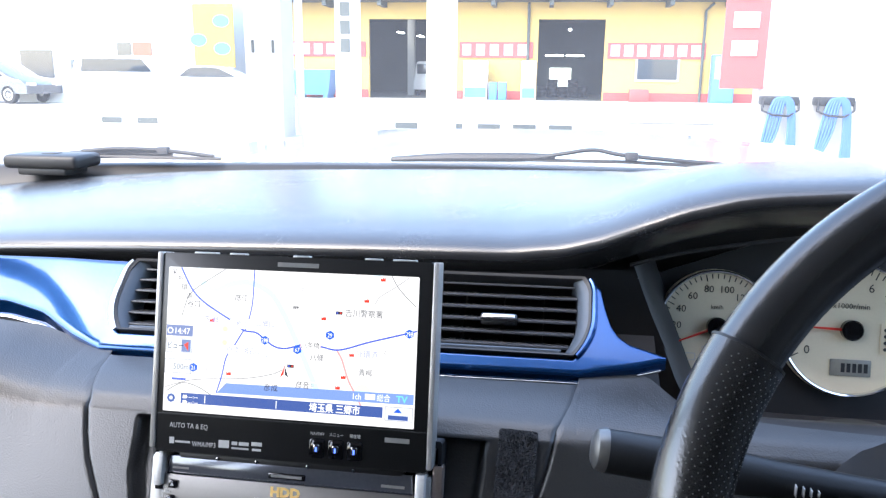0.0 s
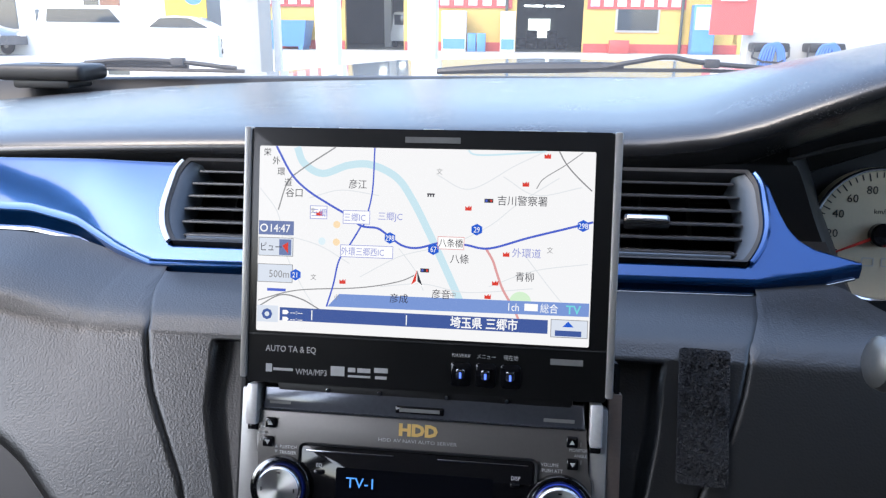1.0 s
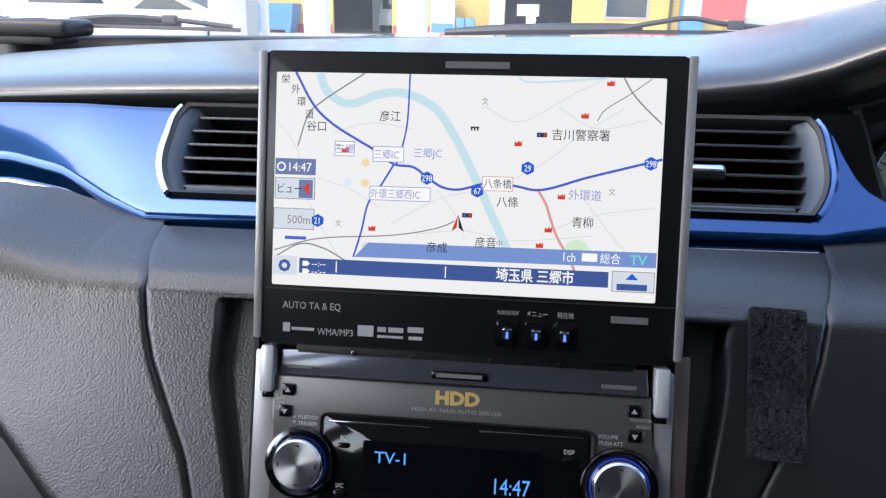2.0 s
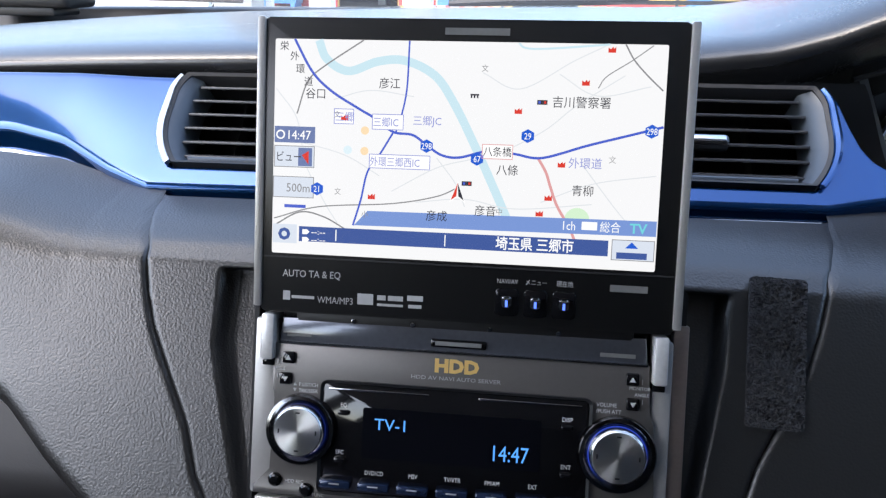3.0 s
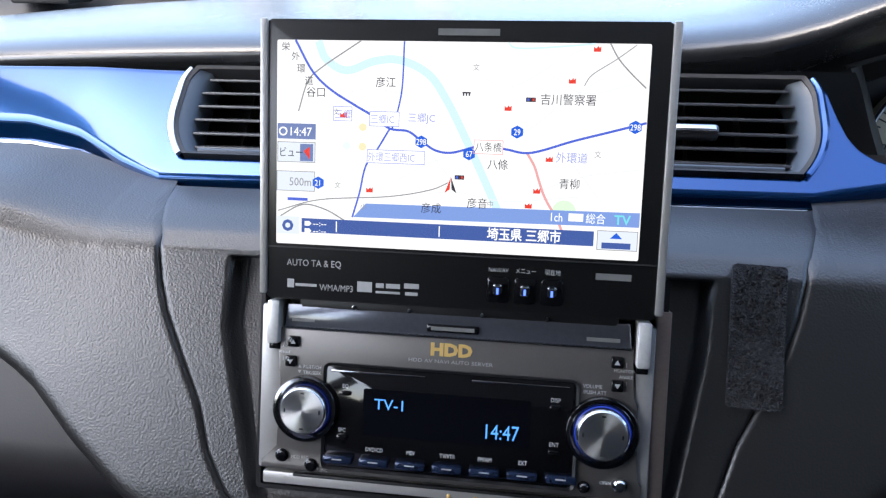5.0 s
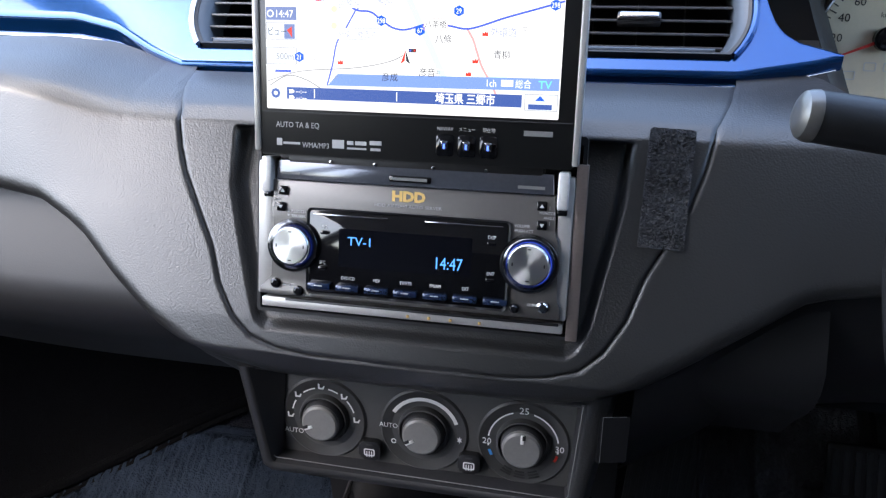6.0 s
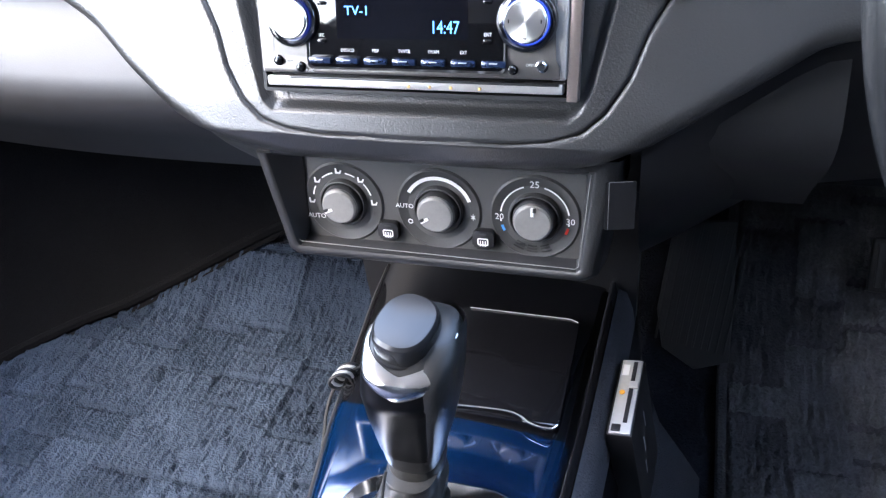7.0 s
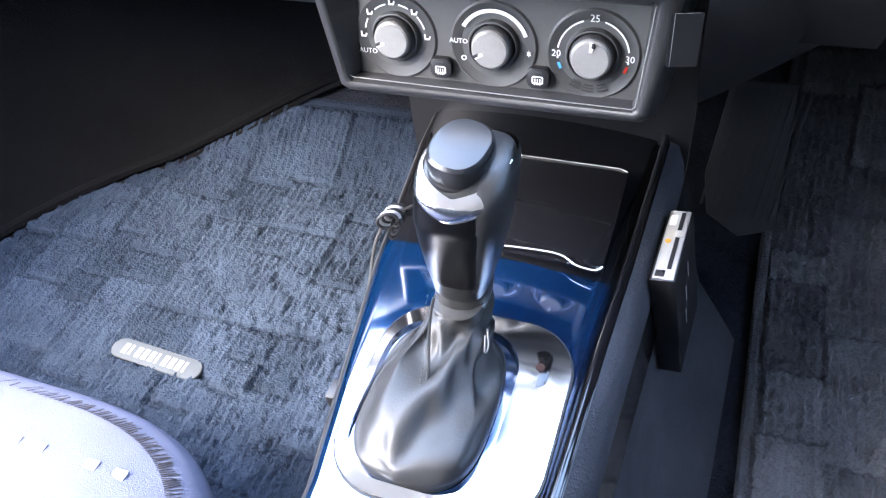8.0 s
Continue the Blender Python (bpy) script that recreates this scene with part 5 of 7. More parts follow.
grid("side_wall", rows, DARK, console, "dark side wall", flip=True)
part("edge_gap", tube([(left_edge(y) - 0.0022, y, 0.594) for y in ys], 0.0012, 6), BLACK, console)
rows = []
for y in ys:
    b = right_edge(y)
    rows.append([(b + 0.001, y, 0.590), (b + 0.003, y, 0.590), (b + 0.0045, y, 0.600), (b + 0.008, y, 0.601), (b + 0.0095, y, 0.592), (b + 0.011, y, 0.5935), (b + 0.016, y, 0.590), (b + 0.022, y, 0.57), (b + 0.032, y, 0.53)])
grid("side_wall", rows, GLOSS, console, "black gloss edge rail")
rows = []
for y in ys:
    b = right_edge(y)
    rows.append([(b + 0.0105, y, 0.5945), (b + 0.017, y, 0.5915), (b + 0.0225, y, 0.575), (b + 0.029, y, 0.53), (b + 0.037, y, 0.48), (b + 0.052, y, 0.43), (b + 0.078, y, 0.385), (b + 0.10, y, 0.345)])
grid("carpet_wall", rows, surface("grey_felt_wall", (0.065, 0.066, 0.074), 0.95, spec=0.15, vary=0.35, grain=0.002, grain_scale=700, relief=0.8), console, "dark felt covered tunnel side")
part("front_wall", box(-0.20, 0.03, 0.49, 0.52, 0.34, 0.70), BLACK, console)

# tray lid with a chrome lip
lid = tagged(part("tray_lid", prism(rrect(-0.098, -0.0070, 0.340, 0.439, 0.006), -0.006, 0.0025, 0.001), GLOSS, None, "", pose(0, 0, 0.6025)), "closed glossy black console tray lid", "tray lid")
part("chrome_lip", tube(curve_through([(-0.092, 0.341, 0.003), (-0.076, 0.3435, 0.004), (-0.045, 0.345, 0.0045), (-0.033, 0.3435, 0.004), (-0.024, 0.339, 0.003), (-0.012, 0.3375, 0.003), (-0.0075, 0.3415, 0.003)], 8), 0.0011, 8), CHROME, lid, "thin chrome lip")
part("far_line", tube([(-0.09, 0.4385, 0.0028), (-0.014, 0.4385, 0.0028), (-0.0080, 0.436, 0.0028)], 0.0003, 6), SILVER, lid)

# shift gate, leather boot and selector
gate = thing("gear_selector", pose(-0.078, 0.221, 0.602), "automatic gear selector with a black knob and leather boot", "gear selector")
part("gate_frame", ring([(x * 1.0, y) for x, y in rrect(-0.048, 0.070, -0.064, 0.066, 0.034, 8)], rrect(-0.0425, 0.0405, -0.056, 0.054, 0.028, 8), -0.004, 0.0022, 0.0035), CHROME, gate, "bright chrome gate frame")
part("frame_groove", ring(rrect(-0.0492, 0.0712, -0.0652, 0.0672, 0.035, 8), rrect(-0.048, 0.070, -0.064, 0.066, 0.034, 8), -0.004, 0.0012), BLACK, gate)
ind = part("position_window", prism(rrect(0.0455, 0.0575, 0.022, 0.048, 0.0055), -0.002, 0.0030, 0.0006), GLOSS, gate, "dark gear position window", smooth=True)
part("lamp_mark", lathe([(0.0028, 0.0030), (0.0028, 0.0034), (0, 0.0034)], 14), surface("dark_red", (0.03, 0.012, 0.01), 0.2), ind, "", Matrix.Translation((0.0515, 0.036, 0)))
for y in (0.008, -0.008, -0.024):
    plate("position_letter", 0.049, 0.0525, y - 0.003, y + 0.003, 0.0024, SILVER, gate)

random.seed(7)
rows = []
levels = [(0.0, 1.0, (0, 0)), (0.006, 1.0, (0, 0.0)), (0.011, 0.93, (0, 0.002)), (0.015, 0.78, (0.0, 0.008)), (0.0175, 0.62, (0.001, 0.020)), (0.0205, 0.50, (0.002, 0.033)), (0.0245, 0.44, (0.002, 0.044)), (0.0285, 0.42, (0.001, 0.052)), (0.033, 0.40, (0.0, 0.056)), (0.036, 0.42, (0.0, 0.058))]
dense = []
for (za, ka, oa), (zb, kb, ob_) in zip(levels, levels[1:]):
    for t in (0, 0.25, 0.5, 0.75):
        dense.append((za + (zb - za) * t, ka + (kb - ka) * t, (oa[0] + (ob_[0] - oa[0]) * t, oa[1] + (ob_[1] - oa[1]) * t)))
for i, (z, k, (ox, oy)) in enumerate(dense):
    row = []
    f = i / (len(dense) - 1)
    for a in np.linspace(0, 2 * math.pi, 88, endpoint=False):
        c, s = math.cos(a), math.sin(a)
        sq = (abs(c) ** 3 + abs(s) ** 3) ** (-1 / 3)
        env = math.sin(min(1, f * 1.05) * math.pi) ** 0.8
        ridge = math.exp(-((((a - 1.5 * math.pi + 0.15 * math.sin(4 * f)) + math.pi) % (2 * math.pi) - math.pi) / 0.22) ** 2)
        fold = env * (0.0062 * ridge + 0.0050 * (0.5 - abs(math.sin(1.5 * a + 3 * f + 0.4))) + 0.0030 * (0.5 - abs(math.sin(2.5 * a - 5 * f))) + 0.0010 * math.sin(9 * a + 14 * f) + 0.0020 * (0.5 - abs(math.sin(2 * a + 9 * f + 1.0))))
        sag = 0.0035 * math.sin(f * 15 + 2 * math.sin(2 * a)) * math.sin(f * math.pi)
        row.append((ox - 0.002 * (1 - f) + c * sq * (0.037 * k + fold), oy + s * sq * (0.054 * k + fold) - 0.001, z + sag + 0.006 * math.sin(math.pi * f) * max(0, -s) * (1 - f)))
    rows.append(row)
boot = part("boot", loft(rows), LEATHER, gate, "creased black leather boot", angle=80)
seam = [(-0.006 + 0.004 * math.sin(5 * t), -0.042 + 0.079 * t ** 0.8, 0.0175 + 0.030 * t ** 1.8) for t in np.linspace(0.05, 1, 24)]
part("boot_seam", tube(seam, 0.0009, 6), LEATHER, boot, "stitched seam")
for k in range(22):
    t = 0.1 + 0.88 * k / 21
    p = Vector((-0.0095 + 0.004 * math.sin(5 * t), -0.042 + 0.079 * t ** 0.8, 0.0185 + 0.030 * t ** 1.8))
    part("stitch", tube([p, p + Vector((0, 0.0018, 0.0012))], 0.0003, 5), DARK, boot)
part("boot_loop", tube(curve_through([(0.021, 0.036, 0.030), (0.023, 0.030, 0.022), (0.022, 0.026, 0.021), (0.021, 0.032, 0.029)], 6), 0.0006, 6), bpy.data.materials["dull_print"], boot)


def knob_row(z, w, d, oy, n=40, power=3.0):
    row = []
    for a in np.linspace(0, 2 * math.pi, n, endpoint=False):
        c, s = math.cos(a), math.sin(a)
        k = (abs(c) ** power + abs(s) ** power) ** (-1 / power)
        row.append((c * k * w / 2, oy + s * k * d / 2, z))
    return row


KNOB = surface("grey_knob_shell", (0.026, 0.0258, 0.0255), 0.33, metal=0.25, vary=0.08)
part("collar", loft([knob_row(z, w, d, oy, power=2.2) for z, w, d, oy in ((0.028, 0.029, 0.031, 0.056), (0.032, 0.033, 0.036, 0.058), (0.039, 0.034, 0.037, 0.060), (0.042, 0.0325, 0.035, 0.061))]), surface("worn_collar", (0.05, 0.049, 0.046), 0.38, metal=0.4, vary=0.3), gate, "worn dark collar")
part("knob", loft([knob_row(z, w, d, oy) for z, w, d, oy in ((0.041, 0.0325, 0.036, 0.061), (0.046, 0.0355, 0.040, 0.062), (0.062, 0.0415, 0.047, 0.066), (0.082, 0.0475, 0.054, 0.069), (0.100, 0.0510, 0.057, 0.071), (0.112, 0.0510, 0.052, 0.075), (0.118, 0.0490, 0.040, 0.081), (0.121, 0.043, 0.026, 0.087), (0.122, 0.032, 0.014, 0.091))]), KNOB, gate, "grey satin handle")
SHELL = surface("grey_side_shell", (0.034, 0.0335, 0.033), 0.34, metal=0.3)
rows = []
for z, w, d, oy in ((0.050, 0.0365, 0.041, 0.0625), (0.062, 0.0415, 0.047, 0.066), (0.082, 0.0475, 0.054, 0.069), (0.100, 0.0510, 0.057, 0.071), (0.110, 0.0512, 0.054, 0.074), (0.1165, 0.0500, 0.046, 0.079), (0.1200, 0.046, 0.032, 0.085)):
    out = 0.0016 * math.sin(math.pi * min(1, (z - 0.050) / 0.035 + 0.1) / 2)
    row = []
    for k, a in enumerate(np.linspace(-62, 62, 15)):
        c, s_ = math.cos(radians(a)), math.sin(radians(a))
        r = (abs(c) ** 3 + abs(s_) ** 3) ** (-1 / 3)
        lift = out if 0 < k < 14 else -0.001
        row.append((c * r * (w / 2 + lift), oy + s_ * r * (d / 2 + lift), z + 0.0008))
    rows.append(row)
grid("side_shell", rows, SHELL, gate, "grey satin side shell")
KNOB_Z = (0.041, 0.046, 0.062, 0.082, 0.100, 0.112, 0.118, 0.121, 0.122)
KNOB_W = (0.0325, 0.0355, 0.0415, 0.0475, 0.0510, 0.0510, 0.0490, 0.043, 0.032)
KNOB_D = (0.036, 0.040, 0.047, 0.054, 0.057, 0.052, 0.040, 0.026, 0.014)
KNOB_Y = (0.061, 0.062, 0.066, 0.069, 0.071, 0.075, 0.081, 0.087, 0.091)
rows = []
for a in np.linspace(radians(186), radians(354), 44):
    c, s_ = math.cos(a), math.sin(a)
    k = (abs(c) ** 3 + abs(s_) ** 3) ** (-1 / 3)
    low, high = 0.1035 + 0.0115 * abs(c) ** 1.6, 0.1135 + 0.0055 * abs(c) ** 1.2
    row = []
    for t in np.linspace(0, 1, 9):
        z = low + (high - low) * t
        w, d, oy = (float(np.interp(z, KNOB_Z, v)) for v in (KNOB_W, KNOB_D, KNOB_Y))
        out = 0.0018 * math.sin(math.pi * t) ** 0.6 - 0.0004
        row.append((c * k * (w / 2 + out), oy + s_ * k * (d / 2 + out), z + 0.001 * t))
    rows.append(row)
grid("chrome_bow", rows, surface("satin_chrome", (0.78, 0.78, 0.79), 0.2, metal=1.0, vary=0.04), gate, "broad chrome crescent round the button")
rows = []
for z in np.linspace(0.055, 0.1145, 20):
    w, d, oy = (float(np.interp(z, KNOB_Z, v)) for v in (KNOB_W, KNOB_D, KNOB_Y))
    spread = 58 + 6 * math.sin((z - 0.055) / 0.056 * math.pi / 2) - 24 * max(0, 1 - (z - 0.055) / 0.007) ** 2
    row = []
    for k, a in enumerate(np.linspace(276 - spread, 276 + spread, 17)):
        c, s_ = math.cos(radians(a)), math.sin(radians(a))
        q = (abs(c) ** 3 + abs(s_) ** 3) ** (-1 / 3)
        out = 0.0007 if 0 < k < 16 else -0.0006
        row.append((c * q * (w / 2 + out), oy + s_ * q * (d / 2 + out), z))
    rows.append(row)
grid("front_panel", rows, surface("black_front_plastic", (0.003, 0.003, 0.0032), 0.3, spec=0.2, rough_vary=0.03), gate, "glossy black front panel", flip=False)
CAP = Matrix.Translation((0.0080, 0.0590, 0.1350)) @ pose(0, 0, 0, 7, 6, -12)
part("button_gap", loft([[(0.0172 * k * math.cos(a), 0.0200 * k * math.sin(a), z) for a in np.linspace(0, 2 * math.pi, 36, endpoint=False)] for z, k in ((-0.014, 1.0), (-0.003, 1.0), (-0.002, 0.98), (-0.002, 0.2))]), BLACK, gate, "dark gap round the button", CAP)
part("release_button", loft([[(0.0155 * k * math.copysign(abs(math.cos(a)) ** 0.8, math.cos(a)), 0.0182 * k * math.copysign(abs(math.sin(a)) ** 0.85, math.sin(a)), z) for a in np.linspace(0, 2 * math.pi, 36, endpoint=False)] for z, k in ((-0.012, 1.0), (0.006, 1.0), (0.0090, 0.97), (0.0106, 0.88), (0.0114, 0.6), (0.0117, 0.2))]), surface("grey_button", (0.034, 0.034, 0.035), 0.24, metal=0.3, vary=0.03, rough_vary=0.01), gate, "grey release button", CAP)

# the handle leans towards the driver and back
LEAN = Matrix(((0.94, 0, 0.12, -0.0043), (0, 1, -0.2, 0.0072), (0, 0, 1.17, -0.0061), (0, 0, 0, 1)))
for ob in gate.children:
    if ob.name.split(".")[0] in ("knob", "side_shell", "front_panel", "chrome_bow"):
        ob.data.transform(LEAN)

# coiled cable beside the console
cable = thing("coiled_cable", pose(-0.166, 0.358, 0.594), "bundle of coiled black and white thin cable", "cable")
for k in range(5):
    pts = [(0.0075 * math.cos(t) + 0.0022 * k - 0.004, -0.006 + 0.003 * k, 0.006 + 0.0068 * math.sin(t)) for t in np.linspace(0, 2 * math.pi, 18)]
    part("loop", tube(pts, 0.0013, 6), GREY_INK if k % 2 else BLACK, cable, "", pose(0, 0, 0, 0, 25, 30))
part("lead", tube(curve_through([(0.006, 0.004, 0.008), (0.03, 0.02, 0.012), (0.06, 0.03, 0.012)], 6), 0.0012, 6), BLACK, cable)
part("lead", tube(curve_through([(-0.004, -0.006, 0.0), (-0.006, -0.02, -0.01), (-0.003, -0.05, -0.03), (0.006, -0.13, -0.05)], 6), 0.0012, 6), BLACK, cable)
part("clip", box(0.012, 0.022, -0.142, -0.128, -0.03, -0.012, 0.001), BLACK, cable)

# toll card reader on the tunnel side
reader = thing("card_reader", pose(0.0315, 0.388, 0.589, 0, -9, -3), "slim black card reader with a silver face", "card reader")
part("case", box(-0.0085, 0.0085, -0.034, 0.034, -0.100, -0.0005, 0.0012), BLACK, reader, "slim black case")
face = part("face_plate", box(-0.0068, 0.0072, -0.0330, 0.0330, -0.001, 0.0006, 0.0005), SILVER, reader, "silver face")
part("card_slot", box(0.0012, 0.0040, -0.024, 0.031, 0.0, 0.0010), BLACK, reader, "card slot")
part("eject_key", box(-0.0055, 0.0005, -0.0315, -0.026, 0.0, 0.0016, 0.0005), BLACK, reader)
part("amber_mark", lathe([(0.0020, 0.0), (0.0020, 0.0012), (0, 0.0014)], 14), surface("amber", (0.7, 0.33, 0.03), 0.4), reader, "amber mark", Matrix.Translation((-0.003, 0.002, 0)))
plate("label_bar", -0.0055, -0.001, 0.018, 0.028, 0.0009, WHITE_INK, reader)
part("thumb_ridge", box(0.001, 0.0072, 0.006, 0.012, 0.0, 0.0022, 0.0006), SILVER, reader)
for y, z in ((0.006, -0.030), (-0.004, -0.045), (-0.008, -0.065)):
    part("case_scratch", box(0.0084, 0.0087, y - 0.001, y + 0.0008, z - 0.006, z + 0.008), GREY_INK, reader)

# ---- floor, mats, footrest, pedal ----
FLOOR = 0.355
rows = []
for x in np.linspace(-0.85, 0.65, 60):
    row = []
    for y in (-1.6, -0.8, 0.0, 0.3, 0.5, 0.6, 0.68, 0.76, 0.84, 0.92, 0.98):
        row.append((x, y, FLOOR + max(0, y - 0.60) ** 1.3 * 1.1))
    rows.append(row)
floor = grid("floor", rows, CARPET)
tagged(floor, "dark carpeted car floor", "floor", kind="structure")


def floor_rise(y):
    return max(0.0, y - 0.60) ** 1.3 * 1.1


# lining that rises over the wheel arch, its near-black colour carrying the footwell shade
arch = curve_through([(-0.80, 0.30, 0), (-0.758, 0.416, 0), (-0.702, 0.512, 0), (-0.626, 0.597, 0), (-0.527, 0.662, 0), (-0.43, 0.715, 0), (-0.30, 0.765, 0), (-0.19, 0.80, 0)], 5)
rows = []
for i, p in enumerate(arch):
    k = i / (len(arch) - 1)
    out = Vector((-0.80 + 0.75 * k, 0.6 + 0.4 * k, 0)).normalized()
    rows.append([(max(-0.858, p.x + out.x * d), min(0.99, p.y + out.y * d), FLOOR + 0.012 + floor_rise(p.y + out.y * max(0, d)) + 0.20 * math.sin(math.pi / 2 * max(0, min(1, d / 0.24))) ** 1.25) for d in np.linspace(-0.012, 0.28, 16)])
tagged(grid("wheel_arch", rows, surface("shaded_lining", (0.004, 0.0042, 0.005), 0.95, spec=0.1, vary=0.3, grain=0.002, grain_scale=500, relief=0.8), None, "", None, True), "lining over the passenger wheel arch, coloured near black for footwell shade", "lining", kind="structure")
# dark roll added over the ragged pile edge, in place of a soft dark transition
tagged(part("arch_edge_cover", tube([(p.x, p.y, FLOOR + 0.020 + floor_rise(p.y)) for p in arch], 0.0075, 8), bpy.data.materials["shaded_lining"]), "dark roll added to cover the ragged mat edge", "piping", kind="structure")


def floor_mat(name, outline, mat, mat_high, label, seed, shore=None):
    """A pile mat with carved blocks: short tiers of slightly different height."""
    random.seed(seed)
    x0, x1, y0, y1 = outline
    ob = thing(name, pose(0, 0, FLOOR), label, "floor mat", "car floor mats")
    rim = rrect(x0, x1, y0, y1, 0.05, 6)
    lines = np.linspace(y0, y1, 40)
    inset = [0.05 - math.sqrt(max(0.0, 0.05 ** 2 - max(0.0, y0 + 0.05 - y, y - y1 + 0.05) ** 2)) for y in lines]
    grid("base", [[(x, y, z + floor_rise(y)) for x, z in ((x0 + c, 0.001), (x0 + c + 0.001, 0.008), (x0 + c + 0.005, 0.0102), (x1 - c - 0.005, 0.0102), (x1 - c - 0.001, 0.008), (x1 - c, 0.001))] for y, c in zip(lines, inset)], mat, ob, "", flip=True)
    edge = [(xa + (xb - xa) * k / 8, ya + (yb - ya) * k / 8) for (xa, ya), (xb, yb) in zip(rim, rim[1:] + rim[:1]) for k in range(8)]
    part("binding", tube([(x, y, 0.007 + floor_rise(y)) for x, y in edge], 0.0055, 8, closed=True), mat, ob, "bound edge")
    blocks = []
    x = x0 + 0.008
    while x < x1 - 0.02:
        w = random.choice((0.042, 0.055, 0.07))
        y = y0 + 0.008 - random.uniform(0, 0.08)
        while y < y1 - 0.008:
            h = random.choice((0.04, 0.07, 0.10, 0.14))
            blocks.append((x + random.uniform(-0.012, 0.002), min(x + w, x1 - 0.008) - 0.0024, max(y, y0 + 0.008), min(y + h, y1 - 0.008) - 0.003, random.choice((0.0, 0.0014, 0.0034))))
            y += h
        x += w
    # pile: a fine uneven surface, its tiers parted by grooves
    step = 0.0025
    gx, gy = np.arange(x0 + 0.007, x1 - 0.006, step), np.arange(y0 + 0.007, y1 - 0.006, step)
    tier, tone = np.zeros((len(gx), len(gy))), np.zeros((len(gx), len(gy)), int)
    for bx0, bx1, by0, by1, lift in blocks:
        a = (np.minimum(gx - bx0, bx1 - gx) / 0.004)[:, None]
        b = (np.minimum(gy - by0, by1 - gy) / 0.004)[None, :]
        k = np.clip(np.minimum(a, b) + 0.35, 0, 1)
        tier = np.maximum(tier, k * (0.0050 + lift))
        tone = np.where(k > 0.4, 1 if lift > 0.001 else 0, tone)
    dice = np.random.default_rng(seed)
    rough = dice.normal(0, 0.0022, tier.shape)
    rough = sum(np.roll(rough, k, axis=1) for k in range(5)) / 2.2 * 0.6 + dice.normal(0, 0.0005, tier.shape)
    rough += 0.0015 * np.cos(2 * np.pi * gx / 0.0085)[:, None]
    nx, ny = tier.shape
    shift = np.random.default_rng(seed + 1).uniform(-0.0009, 0.0009, (nx, ny, 2))
    verts = [(gx[a] + shift[a, b, 0], gy[b] + shift[a, b, 1], 0.0100 + tier[a, b] + rough[a, b] + floor_rise(gy[b])) for a in range(nx) for b in range(ny)]
    keep = np.array([[shore is None or gx[a] > shore(gy[b]) for b in range(ny - 1)] for a in range(nx - 1)])
    faces = [(a * ny + b, (a + 1) * ny + b, (a + 1) * ny + b + 1, a * ny + b + 1) for a in range(nx - 1) for b in range(ny - 1) if keep[a, b]]
    pile = sheet("pile", verts, faces, mat, ob, "looped pile in carved blocks")
    pile.data.materials.append(mat_high)
    pile.data.polygons.foreach_set("material_index", tone[:-1, :-1][keep])
    tagged(pile, "looped pile in carved blocks", kind="stuff")
    return ob


blue_mat = floor_mat("floor_mat", (-0.80, -0.21, 0.02, 0.70), MAT_BLUE, MAT_BLUE_HIGH, "navy blue carved pile passenger floor mat", 11, table([(p.y, p.x) for p in arch]))
tag = part("maker_tag", prism(rrect(-0.056, 0.056, -0.0115, 0.0115, 0.0112, 8), 0.0, 0.003, 0.001), surface("grey_tag", (0.055, 0.066, 0.078), 0.8), blue_mat, "grey oval tag with white bars", pose(-0.448, 0.315, 0.0165, 0, 0, -3))
for k in range(10):
    x = -0.042 + k * 0.0086
    part("tag_bar", box(x, x + 0.006 - 0.003 * (k in (1, 5, 9)), -0.0062, 0.0062, 0.003, 0.0036), bpy.data.materials["dull_print"], tag, smooth=False)
floor_mat("floor_mat", (0.118, 0.60, 0.0, 0.86), MAT_DARK, MAT_DARK_HIGH, "dark charcoal carved pile driver floor mat", 12)

footrest = tagged(part("footrest", prism([(-0.034, -0.062), (0.002, -0.080), (0.036, -0.065), (0.022, 0.085), (-0.040, 0.078), (-0.045, -0.02)], 0.0, 0.010, 0.003), surface("footrest_rubber", (0.05, 0.05, 0.052), 0.6), None, "", Matrix.Translation((0.092, 0.672, 0.435)) @ pose(0, 0, 0, 62, 0, -6)), "black ribbed plastic driver footrest", "footrest")
for k in range(10):
    part("rib", box(-0.040 + 0.0078 * k, -0.0375 + 0.0078 * k, -0.055, 0.078, 0.009, 0.0116, 0.0006), bpy.data.materials["footrest_rubber"], footrest, "", pose(0, 0, 0, 0, 0, -3))
pedal = thing("brake_pedal", Matrix.Translation((0.290, 0.70, 0.476)) @ pose(0, 0, 0, 60, 0, 0), "black rubber faced brake pedal", "pedal")
part("pad", box(-0.045, 0.045, -0.028, 0.028, -0.006, 0.004, 0.004), BLACK, pedal)
for k in range(8):
    part("rib", box(-0.040 + 0.0105 * k, -0.034 + 0.0105 * k, -0.022, 0.022, 0.003, 0.0065, 0.0008), DARK, pedal)
part("lever", tube([(0, 0.01, -0.006), (0, 0.09, -0.05), (0, 0.22, -0.10)], 0.009, 8), BLACK, pedal)
tagged(part("red_tag", box(-0.008, 0.008, -0.003, 0.003, -0.004, 0.004, 0.001), RED_INK, None, "", pose(-0.8565, 0.792, 0.437)), "small red plastic tab in the footwell", "tab")

# ---- passenger seat ----
seat = thing("passenger_seat", pose(-0.455, -0.06, FLOOR), "pale lavender fabric passenger seat cushion", "car seat")
rows = []
